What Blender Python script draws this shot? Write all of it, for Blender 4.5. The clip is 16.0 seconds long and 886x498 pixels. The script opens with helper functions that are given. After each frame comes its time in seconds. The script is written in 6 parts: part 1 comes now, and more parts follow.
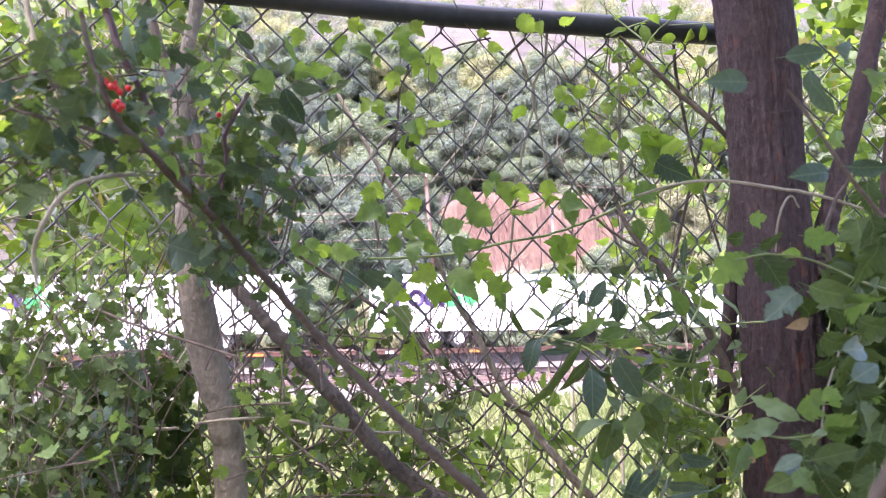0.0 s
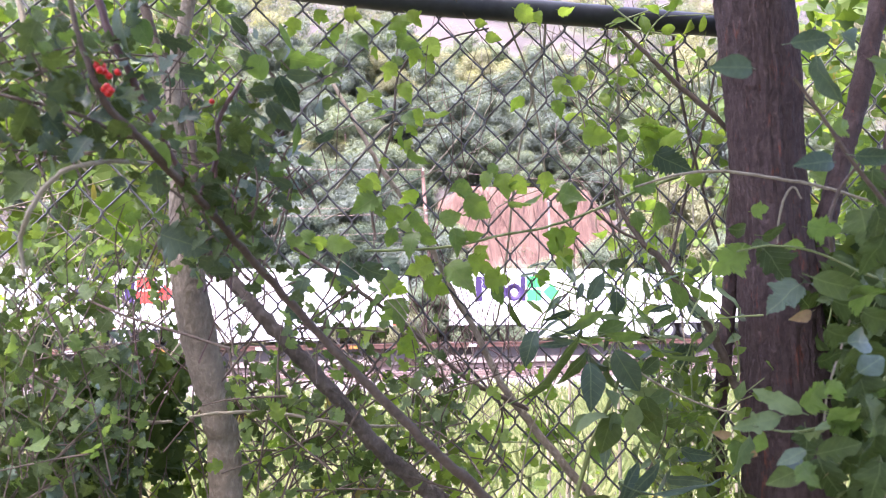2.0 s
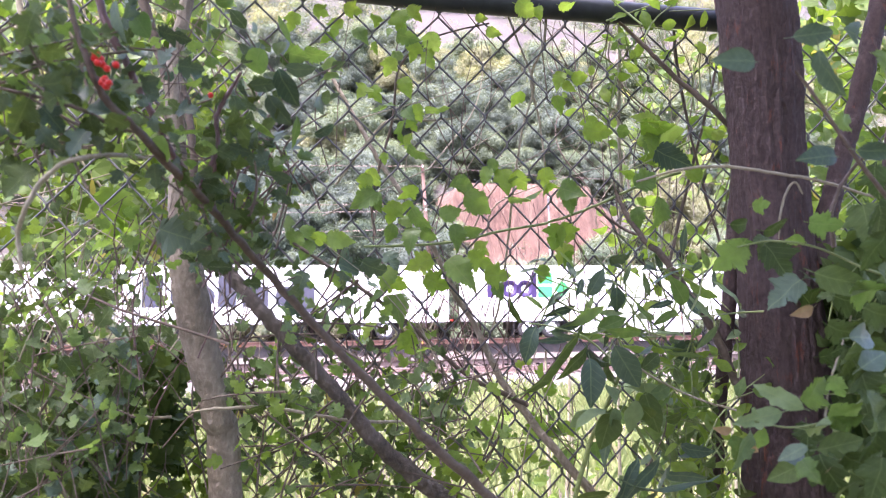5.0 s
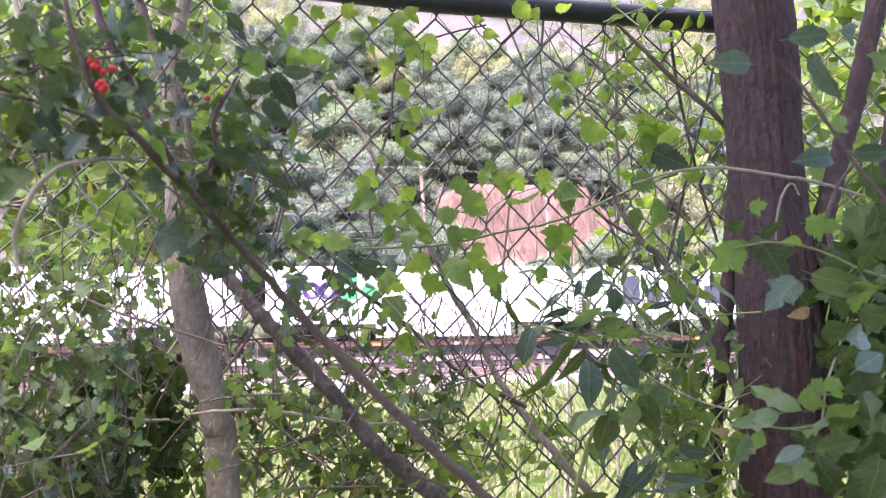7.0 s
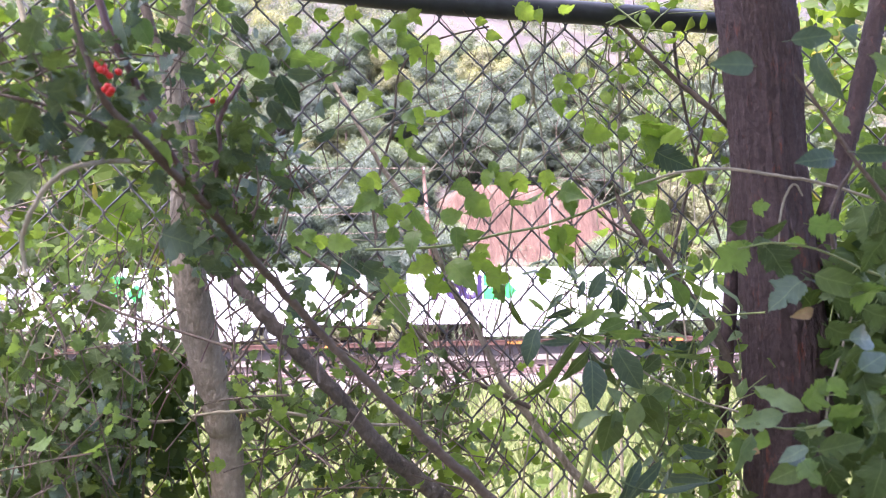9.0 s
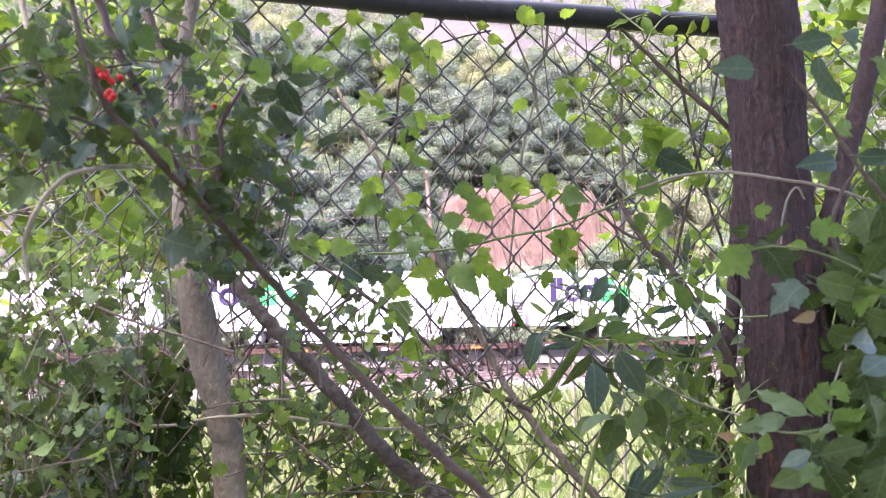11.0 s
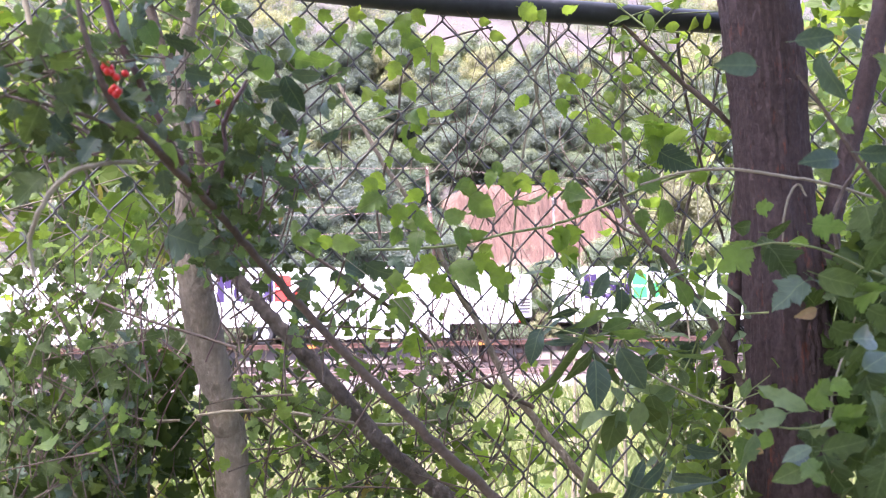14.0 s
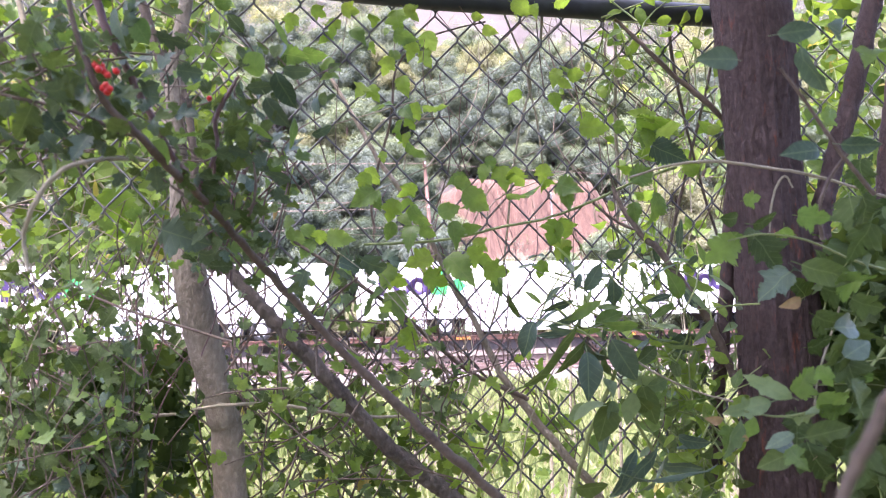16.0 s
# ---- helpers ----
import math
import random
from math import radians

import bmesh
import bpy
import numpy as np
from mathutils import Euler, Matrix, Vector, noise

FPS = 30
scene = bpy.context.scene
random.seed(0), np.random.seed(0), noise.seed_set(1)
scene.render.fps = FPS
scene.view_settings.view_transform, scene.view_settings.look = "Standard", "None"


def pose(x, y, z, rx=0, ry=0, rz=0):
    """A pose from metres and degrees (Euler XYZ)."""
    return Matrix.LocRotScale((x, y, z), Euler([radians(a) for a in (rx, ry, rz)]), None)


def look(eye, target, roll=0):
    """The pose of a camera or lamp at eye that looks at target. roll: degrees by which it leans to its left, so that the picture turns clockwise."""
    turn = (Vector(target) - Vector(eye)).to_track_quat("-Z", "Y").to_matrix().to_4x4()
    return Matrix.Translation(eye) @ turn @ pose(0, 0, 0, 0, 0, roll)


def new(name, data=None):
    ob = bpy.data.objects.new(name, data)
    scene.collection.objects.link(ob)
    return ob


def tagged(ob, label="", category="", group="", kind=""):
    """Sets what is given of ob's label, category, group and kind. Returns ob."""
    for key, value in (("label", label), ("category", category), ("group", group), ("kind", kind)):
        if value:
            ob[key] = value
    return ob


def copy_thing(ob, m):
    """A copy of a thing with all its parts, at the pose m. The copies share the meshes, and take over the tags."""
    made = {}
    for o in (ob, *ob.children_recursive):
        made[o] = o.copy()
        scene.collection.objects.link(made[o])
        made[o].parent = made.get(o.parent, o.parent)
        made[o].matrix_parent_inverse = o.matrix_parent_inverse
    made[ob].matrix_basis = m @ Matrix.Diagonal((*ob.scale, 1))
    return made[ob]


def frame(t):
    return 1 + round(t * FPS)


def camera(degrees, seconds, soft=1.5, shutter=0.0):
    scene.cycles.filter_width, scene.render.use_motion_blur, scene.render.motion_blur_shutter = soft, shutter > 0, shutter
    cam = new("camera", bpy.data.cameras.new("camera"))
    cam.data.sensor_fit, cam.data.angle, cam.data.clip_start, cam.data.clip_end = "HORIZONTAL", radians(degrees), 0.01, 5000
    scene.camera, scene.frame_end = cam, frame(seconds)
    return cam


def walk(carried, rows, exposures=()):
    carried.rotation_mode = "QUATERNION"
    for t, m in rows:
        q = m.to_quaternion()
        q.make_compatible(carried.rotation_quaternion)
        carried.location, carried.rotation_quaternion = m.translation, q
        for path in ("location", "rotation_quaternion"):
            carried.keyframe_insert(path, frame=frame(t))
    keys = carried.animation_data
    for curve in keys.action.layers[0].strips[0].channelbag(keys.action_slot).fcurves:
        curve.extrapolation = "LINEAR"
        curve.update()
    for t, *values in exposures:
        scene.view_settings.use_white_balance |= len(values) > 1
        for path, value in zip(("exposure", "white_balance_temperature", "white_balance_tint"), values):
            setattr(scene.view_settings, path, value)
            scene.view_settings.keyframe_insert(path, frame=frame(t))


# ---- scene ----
cam = camera(62.0, 16.0, soft=1.18)
cam.data.dof.use_dof, cam.data.dof.focus_distance, cam.data.dof.aperture_fstop = True, 1.15, 14.0
PATH = [
    (0, (-0.002, -0.014, 1.452), (0.33, 1.947, 1.665), -0.8),
    (0.5, (-0.003, -0.013, 1.452), (0.332, 1.948, 1.662), -0.8),
    (1, (-0.003, -0.011, 1.45), (0.331, 1.951, 1.653), -0.8),
    (1.5, (-0.003, -0.008, 1.45), (0.334, 1.953, 1.651), -0.6),
    (2, (-0.001, -0.004, 1.45), (0.34, 1.956, 1.648), -0.7),
    (2.5, (-0.001, -0.002, 1.45), (0.338, 1.96, 1.641), -0.7),
    (3, (-0.001, -0.001, 1.45), (0.336, 1.961, 1.635), -0.7),
    (3.5, (0.001, -0.004, 1.448), (0.338, 1.959, 1.638), -0.8),
    (4, (0.0, -0.003, 1.449), (0.339, 1.958, 1.641), -0.7),
    (6.5, (-0.001, -0.001, 1.449), (0.345, 1.96, 1.631), -0.7),
    (7, (0.0, -0.002, 1.45), (0.346, 1.958, 1.641), -0.8),
    (7.5, (0.0, -0.003, 1.45), (0.343, 1.958, 1.646), -0.9),
    (8, (0.0, -0.003, 1.45), (0.34, 1.958, 1.649), -0.9),
    (8.5, (0.0, -0.004, 1.45), (0.342, 1.957, 1.648), -0.9),
    (9, (-0.001, -0.004, 1.45), (0.337, 1.958, 1.644), -0.9),
    (11.5, (0.0, -0.005, 1.451), (0.329, 1.957, 1.657), -1.0),
    (12, (-0.001, -0.007, 1.452), (0.326, 1.956, 1.66), -1.0),
    (12.5, (0.0, -0.005, 1.452), (0.326, 1.957, 1.662), -1.0),
    (13, (0.002, -0.003, 1.452), (0.333, 1.958, 1.662), -1.0),
    (13.5, (0.001, -0.005, 1.451), (0.335, 1.956, 1.659), -1.0),
    (14, (-0.002, -0.006, 1.45), (0.327, 1.957, 1.644), -0.9),
    (14.5, (-0.001, -0.009, 1.449), (0.323, 1.956, 1.634), -0.9),
    (15, (0.003, -0.016, 1.45), (0.325, 1.949, 1.635), -1.1),
    (15.5, (0.003, -0.017, 1.45), (0.329, 1.948, 1.635), -1.2),
    (16, (0.003, -0.014, 1.448), (0.336, 1.95, 1.628), -1.3),
]
walk(cam, [(t, look(e, a, r)) for t, e, a, r in PATH], exposures=[(0.0, 2.95, 5950, 33), (16.0, 2.95, 5950, 33)])


# ---- light ----
SUN_UP, SUN_TURN = 68.0, 225.0
world = bpy.data.worlds.new("sky")
scene.world = world
world.use_nodes = True
wn = world.node_tree.nodes
sky = wn.new("ShaderNodeTexSky")
sky.sky_type, sky.sun_disc = "NISHITA", False
sky.sun_elevation, sky.sun_rotation = radians(SUN_UP), radians(SUN_TURN)
sky.air_density, sky.dust_density, sky.ozone_density = 1.0, 4.0, 1.0
wn["Background"].inputs["Strength"].default_value = 0.14
world.node_tree.links.new(sky.outputs[0], wn["Background"].inputs["Color"])

sun = new("sun", bpy.data.lights.new("sun", "SUN"))
sun.data.energy, sun.data.angle, sun.data.color = 4.0, radians(30), (1.0, 0.95, 0.88)
sun_dir = Vector((math.sin(radians(SUN_TURN)) * math.cos(radians(SUN_UP)), math.cos(radians(SUN_TURN)) * math.cos(radians(SUN_UP)), math.sin(radians(SUN_UP))))
sun.matrix_world = look(sun_dir * 60, (0, 0, 0))


# ---- materials ----
def nodes_of(name):
    m = bpy.data.materials.new(name)
    m.use_nodes = True
    n, l = m.node_tree.nodes, m.node_tree.links
    return m, n, l, n["Principled BSDF"]


def ramp(n, l, fac, stops):
    r = n.new("ShaderNodeValToRGB")
    e = r.color_ramp.elements
    while len(e) < len(stops):
        e.new(0.5)
    for k, (p, c) in enumerate(stops):
        e[k].position, e[k].color = p, (*c, 1)
    l.new(fac, r.inputs[0])
    return r.outputs[0]


def noise_tex(n, l, scale, detail=5.0, stretch=(1, 1, 1), rough=0.6):
    co = n.new("ShaderNodeTexCoord")
    mp = n.new("ShaderNodeMapping")
    mp.inputs["Scale"].default_value = stretch
    t = n.new("ShaderNodeTexNoise")
    t.inputs["Scale"].default_value, t.inputs["Detail"].default_value, t.inputs["Roughness"].default_value = scale, detail, rough
    l.new(co.outputs["Object"], mp.inputs[0])
    l.new(mp.outputs[0], t.inputs["Vector"])
    return t.outputs[0]


def mix(n, l, fac, a, b, kind="MIX"):
    m = n.new("ShaderNodeMix")
    m.data_type, m.blend_type = "RGBA", kind
    for sock, v in ((m.inputs[0], fac), (m.inputs[6], a), (m.inputs[7], b)):
        if isinstance(v, (int, float)):
            sock.default_value = v
        elif isinstance(v, tuple):
            sock.default_value = (*v, 1)
        else:
            l.new(v, sock)
    return m.outputs[2]


def bump(n, l, b, height, strength, distance):
    k = n.new("ShaderNodeBump")
    k.inputs["Strength"].default_value, k.inputs["Distance"].default_value = strength, distance
    l.new(height, k.inputs["Height"])
    l.new(k.outputs[0], b.inputs["Normal"])


def surface(name, dark, light, scale=4.0, rough=0.7, metal=0.0, relief=0.3, depth=0.004, stretch=(1, 1, 1), fine=8.0, stain_or_glint=None, spec=0.4):
    """Two scales of noise between two colours, an optional colour for stains or glints, and relief."""
    m, n, l, b = nodes_of(name)
    big, small = noise_tex(n, l, scale, 5, stretch), noise_tex(n, l, scale * fine, 4, stretch)
    col = mix(n, l, small, ramp(n, l, big, [(0.3, dark), (0.7, light)]), ramp(n, l, small, [(0.3, dark), (0.7, light)]))
    if stain_or_glint:
        s = noise_tex(n, l, scale * 0.6, 6, (stretch[0] * 1.3, stretch[1], stretch[2] * 0.8), 0.7)
        col = mix(n, l, ramp(n, l, s, [(0.55, (0, 0, 0)), (0.72, (0.8, 0.8, 0.8))]), col, stain_or_glint)
    l.new(col, b.inputs["Base Color"])
    b.inputs["Roughness"].default_value, b.inputs["Metallic"].default_value = rough, metal
    b.inputs["Specular IOR Level"].default_value = spec
    bump(n, l, b, small, relief, depth)
    return m


def maths(n, l, op, a, b=0.0, c=0.0):
    k = n.new("ShaderNodeMath")
    k.operation = op
    for sock, v in zip(k.inputs, (a, b, c)):
        if isinstance(v, (int, float)):
            sock.default_value = v
        else:
            l.new(v, sock)
    return k.outputs[0]


def veins(n, l):
    """Midrib and slanting side veins, in the blade's own space."""
    co = n.new("ShaderNodeTexCoord")
    s = n.new("ShaderNodeSeparateXYZ")
    l.new(co.outputs["Object"], s.inputs[0])
    ax = maths(n, l, "ABSOLUTE", s.outputs[0])
    rib = maths(n, l, "LESS_THAN", ax, 0.012)
    run = maths(n, l, "MULTIPLY_ADD", s.outputs[1], 6.5, maths(n, l, "MULTIPLY", ax, -5.5))
    side = maths(n, l, "LESS_THAN", maths(n, l, "PINGPONG", run, 0.5), 0.045)
    return maths(n, l, "MAXIMUM", maths(n, l, "MULTIPLY", rib, 0.8), maths(n, l, "MULTIPLY", side, 0.45))


def foliage(name, dark, light, passing=0.4, rough=0.45, island=False, tip=None, spec=0.28):
    """A leaf: gloss on top, light that passes through; the colour differs from leaf to leaf."""
    m, n, l, b = nodes_of(name)
    if island:
        pick = n.new("ShaderNodeNewGeometry").outputs["Random Per Island"]
    else:
        pick = n.new("ShaderNodeObjectInfo").outputs["Random"]
    stops = [(0.0, dark), (0.9, light)] + ([(0.97, tip)] if tip else [])
    col = ramp(n, l, pick, stops)
    grain = noise_tex(n, l, 5.0 if not island else 3.0, 5)
    col = mix(n, l, 0.5, col, ramp(n, l, grain, [(0.3, (0.36, 0.36, 0.36)), (0.7, (0.66, 0.66, 0.62))]), "OVERLAY")
    height = grain
    if not island:
        height = veins(n, l)
        col = mix(n, l, height, col, mix(n, l, 0.45, col, (0.20, 0.26, 0.12)))
    l.new(col, b.inputs["Base Color"])
    b.inputs["Roughness"].default_value, b.inputs["Specular IOR Level"].default_value = rough, spec
    t = n.new("ShaderNodeBsdfTranslucent")
    l.new(mix(n, l, 1.0, col, (1.1, 1.1, 0.48), "MULTIPLY"), t.inputs["Color"])
    s = n.new("ShaderNodeMixShader")
    s.inputs[0].default_value = passing
    l.new(b.outputs[0], s.inputs[1])
    l.new(t.outputs[0], s.inputs[2])
    l.new(s.outputs[0], n["Material Output"].inputs[0])
    bump(n, l, b, height, 0.35, 0.02)
    return m


def bark(name, dark, light, streak, scale=9.0, deep=0.02):
    """Scaly plates between ragged upright furrows, with streaks where the bark has flaked off."""
    m, n, l, b = nodes_of(name)
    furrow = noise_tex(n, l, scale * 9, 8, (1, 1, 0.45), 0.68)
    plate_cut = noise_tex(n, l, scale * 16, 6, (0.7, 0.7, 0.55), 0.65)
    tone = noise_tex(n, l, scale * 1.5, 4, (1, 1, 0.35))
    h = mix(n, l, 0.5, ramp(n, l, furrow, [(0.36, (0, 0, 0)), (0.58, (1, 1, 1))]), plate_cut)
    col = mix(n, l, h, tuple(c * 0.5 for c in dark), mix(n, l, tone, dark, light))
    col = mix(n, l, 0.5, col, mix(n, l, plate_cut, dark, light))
    s = noise_tex(n, l, scale * 3.0, 6, (1.6, 1.6, 0.4), 0.75)
    col = mix(n, l, ramp(n, l, s, [(0.58, (0, 0, 0)), (0.68, (0.8, 0.8, 0.8))]), col, streak)
    l.new(col, b.inputs["Base Color"])
    b.inputs["Roughness"].default_value, b.inputs["Specular IOR Level"].default_value = 0.8, 0.2
    bump(n, l, b, h, 1.0, deep)
    return m


M = dict(
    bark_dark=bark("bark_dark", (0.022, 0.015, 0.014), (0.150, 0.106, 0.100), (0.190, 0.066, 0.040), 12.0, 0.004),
    bark_grey=surface("bark_grey", (0.130, 0.108, 0.078), (0.350, 0.300, 0.225), 34, 0.85, relief=1.0, depth=0.004, stretch=(1, 1, 0.6), fine=6, stain_or_glint=(0.085, 0.070, 0.052), spec=0.2),
    bark_bough=surface("bark_bough", (0.036, 0.029, 0.023), (0.150, 0.125, 0.098), 30, 0.8, relief=1.0, depth=0.004, stretch=(1, 1, 0.8), fine=6, stain_or_glint=(0.028, 0.023, 0.019), spec=0.25),
    twig_brown=surface("twig_brown", (0.058, 0.045, 0.034), (0.155, 0.120, 0.090), 30, 0.7, relief=0.4, depth=0.001, spec=0.2),
    twig_red=surface("twig_red", (0.06, 0.030, 0.026), (0.13, 0.070, 0.060), 30, 0.5, relief=0.4, depth=0.001),
    twig_pale=surface("twig_pale", (0.17, 0.15, 0.10), (0.33, 0.295, 0.205), 30, 0.6, relief=0.3, depth=0.001, spec=0.2),
    twig_green=surface("twig_green", (0.12, 0.17, 0.05), (0.22, 0.26, 0.09), 30, 0.5, relief=0.3, depth=0.001),
    leaf_dark=foliage("leaf_dark", (0.044, 0.072, 0.024), (0.092, 0.134, 0.048), 0.42, 0.55, spec=0.2),
    # the sky's bluish sheen on front leaves is painted into this colour
    leaf_sheen=foliage("leaf_sheen", (0.048, 0.082, 0.056), (0.088, 0.130, 0.086), 0.25, 0.4),
    leaf_lime=foliage("leaf_lime", (0.135, 0.235, 0.042), (0.25, 0.36, 0.080), 0.66, 0.45),
    leaf_mid=foliage("leaf_mid", (0.10, 0.172, 0.055), (0.185, 0.28, 0.088), 0.58, 0.42),
    leaf_pale=foliage("leaf_pale", (0.115, 0.175, 0.085), (0.175, 0.240, 0.122), 0.4, 0.45),
    leaf_dry=foliage("leaf_dry", (0.26, 0.18, 0.11), (0.36, 0.25, 0.16), 0.35, 0.6),
    leaf_shrub=foliage("leaf_shrub", (0.048, 0.088, 0.017), (0.140, 0.205, 0.040), 0.5, 0.55, True, (0.32, 0.28, 0.09), 0.18),
    # leaf for inner and low growth, with its shade put into the colour
    leaf_shaded=foliage("leaf_shaded", (0.032, 0.058, 0.018), (0.086, 0.130, 0.042), 0.42, 0.55, True, spec=0.18),
    # hillside greens: distance haze is mixed in, so they are paler and bluer
    hazy_olive=foliage("hazy_olive", (0.160, 0.168, 0.108), (0.240, 0.242, 0.156), 0.4, 0.85, True, spec=0.06),
    hazy_green=foliage("hazy_green", (0.108, 0.138, 0.104), (0.176, 0.208, 0.150), 0.4, 0.85, True, spec=0.06),
    hazy_dark=foliage("hazy_dark", (0.090, 0.116, 0.104), (0.142, 0.166, 0.144), 0.4, 0.85, True, spec=0.06),
    # darkest crowns: shade of the lower slope is put into the leaf colour
    foot_shade=foliage("foot_shade", (0.044, 0.062, 0.050), (0.086, 0.112, 0.082), 0.4, 0.85, True, spec=0.06),
    grass=foliage("grass", (0.115, 0.160, 0.050), (0.265, 0.295, 0.130), 0.35, 0.6, True, (0.40, 0.36, 0.22), 0.15),
    berry=surface("berry_red", (0.42, 0.015, 0.012), (0.60, 0.03, 0.02), 60, 0.3, relief=0.05, depth=0.0005, spec=0.4),
    # wire: light patches are painted glints, and the base is lifted for haze
    wire=surface("wire_dark", (0.040, 0.042, 0.042), (0.095, 0.094, 0.090), 40, 0.5, 0.2, relief=0.2, depth=0.0005, stain_or_glint=(0.13, 0.12, 0.11)),
    rail_paint=surface("rail_dark_green", (0.018, 0.022, 0.026), (0.045, 0.050, 0.056), 6, 0.45, 0.1, relief=0.15, depth=0.001, stain_or_glint=(0.06, 0.058, 0.06)),
    soil=surface("soil", (0.038, 0.031, 0.020), (0.090, 0.074, 0.048), 1.5, 0.95, relief=0.8, depth=0.03, stain_or_glint=(0.08, 0.092, 0.04)),
    dirt=surface("hill_dirt", (0.026, 0.021, 0.019), (0.054, 0.044, 0.040), 0.12, 0.95, relief=0.8, depth=0.15, fine=14, stain_or_glint=(0.070, 0.080, 0.045)),
    bare=surface("bare_dirt", (0.038, 0.029, 0.027), (0.064, 0.050, 0.047), 0.2, 0.95, relief=0.8, depth=0.15, fine=9, stain_or_glint=(0.066, 0.062, 0.040)),
    cut=surface("cut_bank", (0.048, 0.022, 0.016), (0.130, 0.076, 0.056), 0.6, 0.95, relief=1.0, depth=0.3, stretch=(1.8, 0.6, 0.3), fine=4, stain_or_glint=(0.125, 0.092, 0.066)),
    talus=surface("loose_earth", (0.080, 0.056, 0.040), (0.125, 0.096, 0.070), 0.5, 0.95, relief=0.9, depth=0.2, stretch=(1, 1, 0.6), fine=7, stain_or_glint=(0.095, 0.095, 0.045)),
    ballast=surface("ballast", (0.062, 0.052, 0.049), (0.145, 0.122, 0.116), 1.2, 0.95, relief=1.0, depth=0.05, fine=12),
    white=surface("white_paint", (0.76, 0.76, 0.76), (0.82, 0.82, 0.81), 0.5, 0.35, relief=0.03, depth=0.002, stain_or_glint=(0.70, 0.69, 0.67)),
    grey_paint=surface("grey_paint", (0.40, 0.40, 0.41), (0.50, 0.50, 0.50), 1.0, 0.45, relief=0.05, depth=0.002),
    dark_metal=surface("dark_metal", (0.030, 0.026, 0.026), (0.075, 0.065, 0.06), 2.0, 0.6, 0.3, relief=0.3, depth=0.004, stain_or_glint=(0.12, 0.07, 0.05)),
    rust=surface("rust_brown", (0.09, 0.042, 0.030), (0.18, 0.095, 0.070), 1.5, 0.8, 0.1, relief=0.3, depth=0.004, stain_or_glint=(0.09, 0.06, 0.05)),
    steel=surface("rail_steel", (0.16, 0.10, 0.08), (0.30, 0.22, 0.19), 3.0, 0.5, 0.5, relief=0.2, depth=0.002),
    rubber=surface("rubber", (0.018, 0.018, 0.019), (0.040, 0.039, 0.038), 8, 0.85, relief=0.3, depth=0.004),
    alloy=surface("wheel_alloy", (0.62, 0.62, 0.63), (0.75, 0.75, 0.75), 6, 0.35, 0.2, relief=0.05, depth=0.001),
    purple=surface("purple_paint", (0.028, 0.014, 0.062), (0.038, 0.019, 0.078), 1, 0.5, relief=0.02, depth=0.001),
    green=surface("green_paint", (0.025, 0.40, 0.085), (0.035, 0.46, 0.11), 1, 0.5, relief=0.02, depth=0.001),
    red=surface("red_paint", (0.70, 0.035, 0.025), (0.76, 0.05, 0.03), 1, 0.4, relief=0.02, depth=0.001),
    slate=surface("slate_paint", (0.034, 0.034, 0.050), (0.046, 0.046, 0.064), 1, 0.5, relief=0.02, depth=0.001),
    amber=surface("amber_plate", (0.42, 0.17, 0.03), (0.50, 0.22, 0.05), 3, 0.4, relief=0.02, depth=0.001),
    tie=surface("tie_wood", (0.06, 0.045, 0.04), (0.15, 0.115, 0.10), 3, 0.9, relief=0.5, depth=0.01),
    pole=surface("pole_wood", (0.17, 0.092, 0.070), (0.26, 0.155, 0.120), 2, 0.85, relief=0.3, depth=0.005, stretch=(4, 4, 0.3)),
)


# ---- mesh helpers ----
def part(name, bm, material, parent=None, label=""):
    """Links a bmesh (or a mesh) as one mesh object under a thing."""
    if isinstance(bm, bmesh.types.BMesh):
        me = bpy.data.meshes.new(name)
        bm.to_mesh(me)
        bm.free()
    else:
        me = bm
    if material and not me.materials:
        me.materials.append(material)
    ob = new(name, me)
    ob.parent = parent
    if label:
        ob["label"] = label
    return ob


def block(bm, x0, x1, y0, y1, z0, z1, bevel=0.0):
    m = Matrix.Translation(((x0 + x1) / 2, (y0 + y1) / 2, (z0 + z1) / 2)) @ Matrix.Diagonal((x1 - x0, y1 - y0, z1 - z0, 1))
    vs = bmesh.ops.create_cube(bm, size=1, matrix=m)["verts"]
    if bevel:
        es = list({e for v in vs for e in v.link_edges})
        bmesh.ops.bevel(bm, geom=es, offset=bevel, segments=2, affect="EDGES", profile=0.6)
    return bm


def ring(bm, at, axis, r0, r1, half, seg=20):
    """A turned piece round an axis: outer radius r1, hole r0 (0: solid), half its width."""
    q = Vector((0, 0, 1)).rotation_difference(Vector(axis)).to_matrix().to_4x4()
    m = Matrix.Translation(at) @ q
    prof = [(r1 * 0.96, half), (r1, half * 0.7), (r1, -half * 0.7), (r1 * 0.96, -half)]
    prof = [(r0, half)] + prof + [(r0, -half)] if r0 else [(0.0001, half)] + prof + [(0.0001, -half)]
    loops = []
    for k in range(seg):
        a = 2 * math.pi * k / seg
        loops.append([bm.verts.new(m @ Vector((r * math.cos(a), r * math.sin(a), h))) for r, h in prof])
    n = len(prof)
    for k in range(seg):
        A, B = loops[k], loops[(k + 1) % seg]
        for j in range(n if r0 else n - 1):
            f = bm.faces.new((A[j], B[j], B[(j + 1) % n], A[(j + 1) % n]))
            f.smooth = True
    bmesh.ops.recalc_face_normals(bm, faces=bm.faces)
    return bm


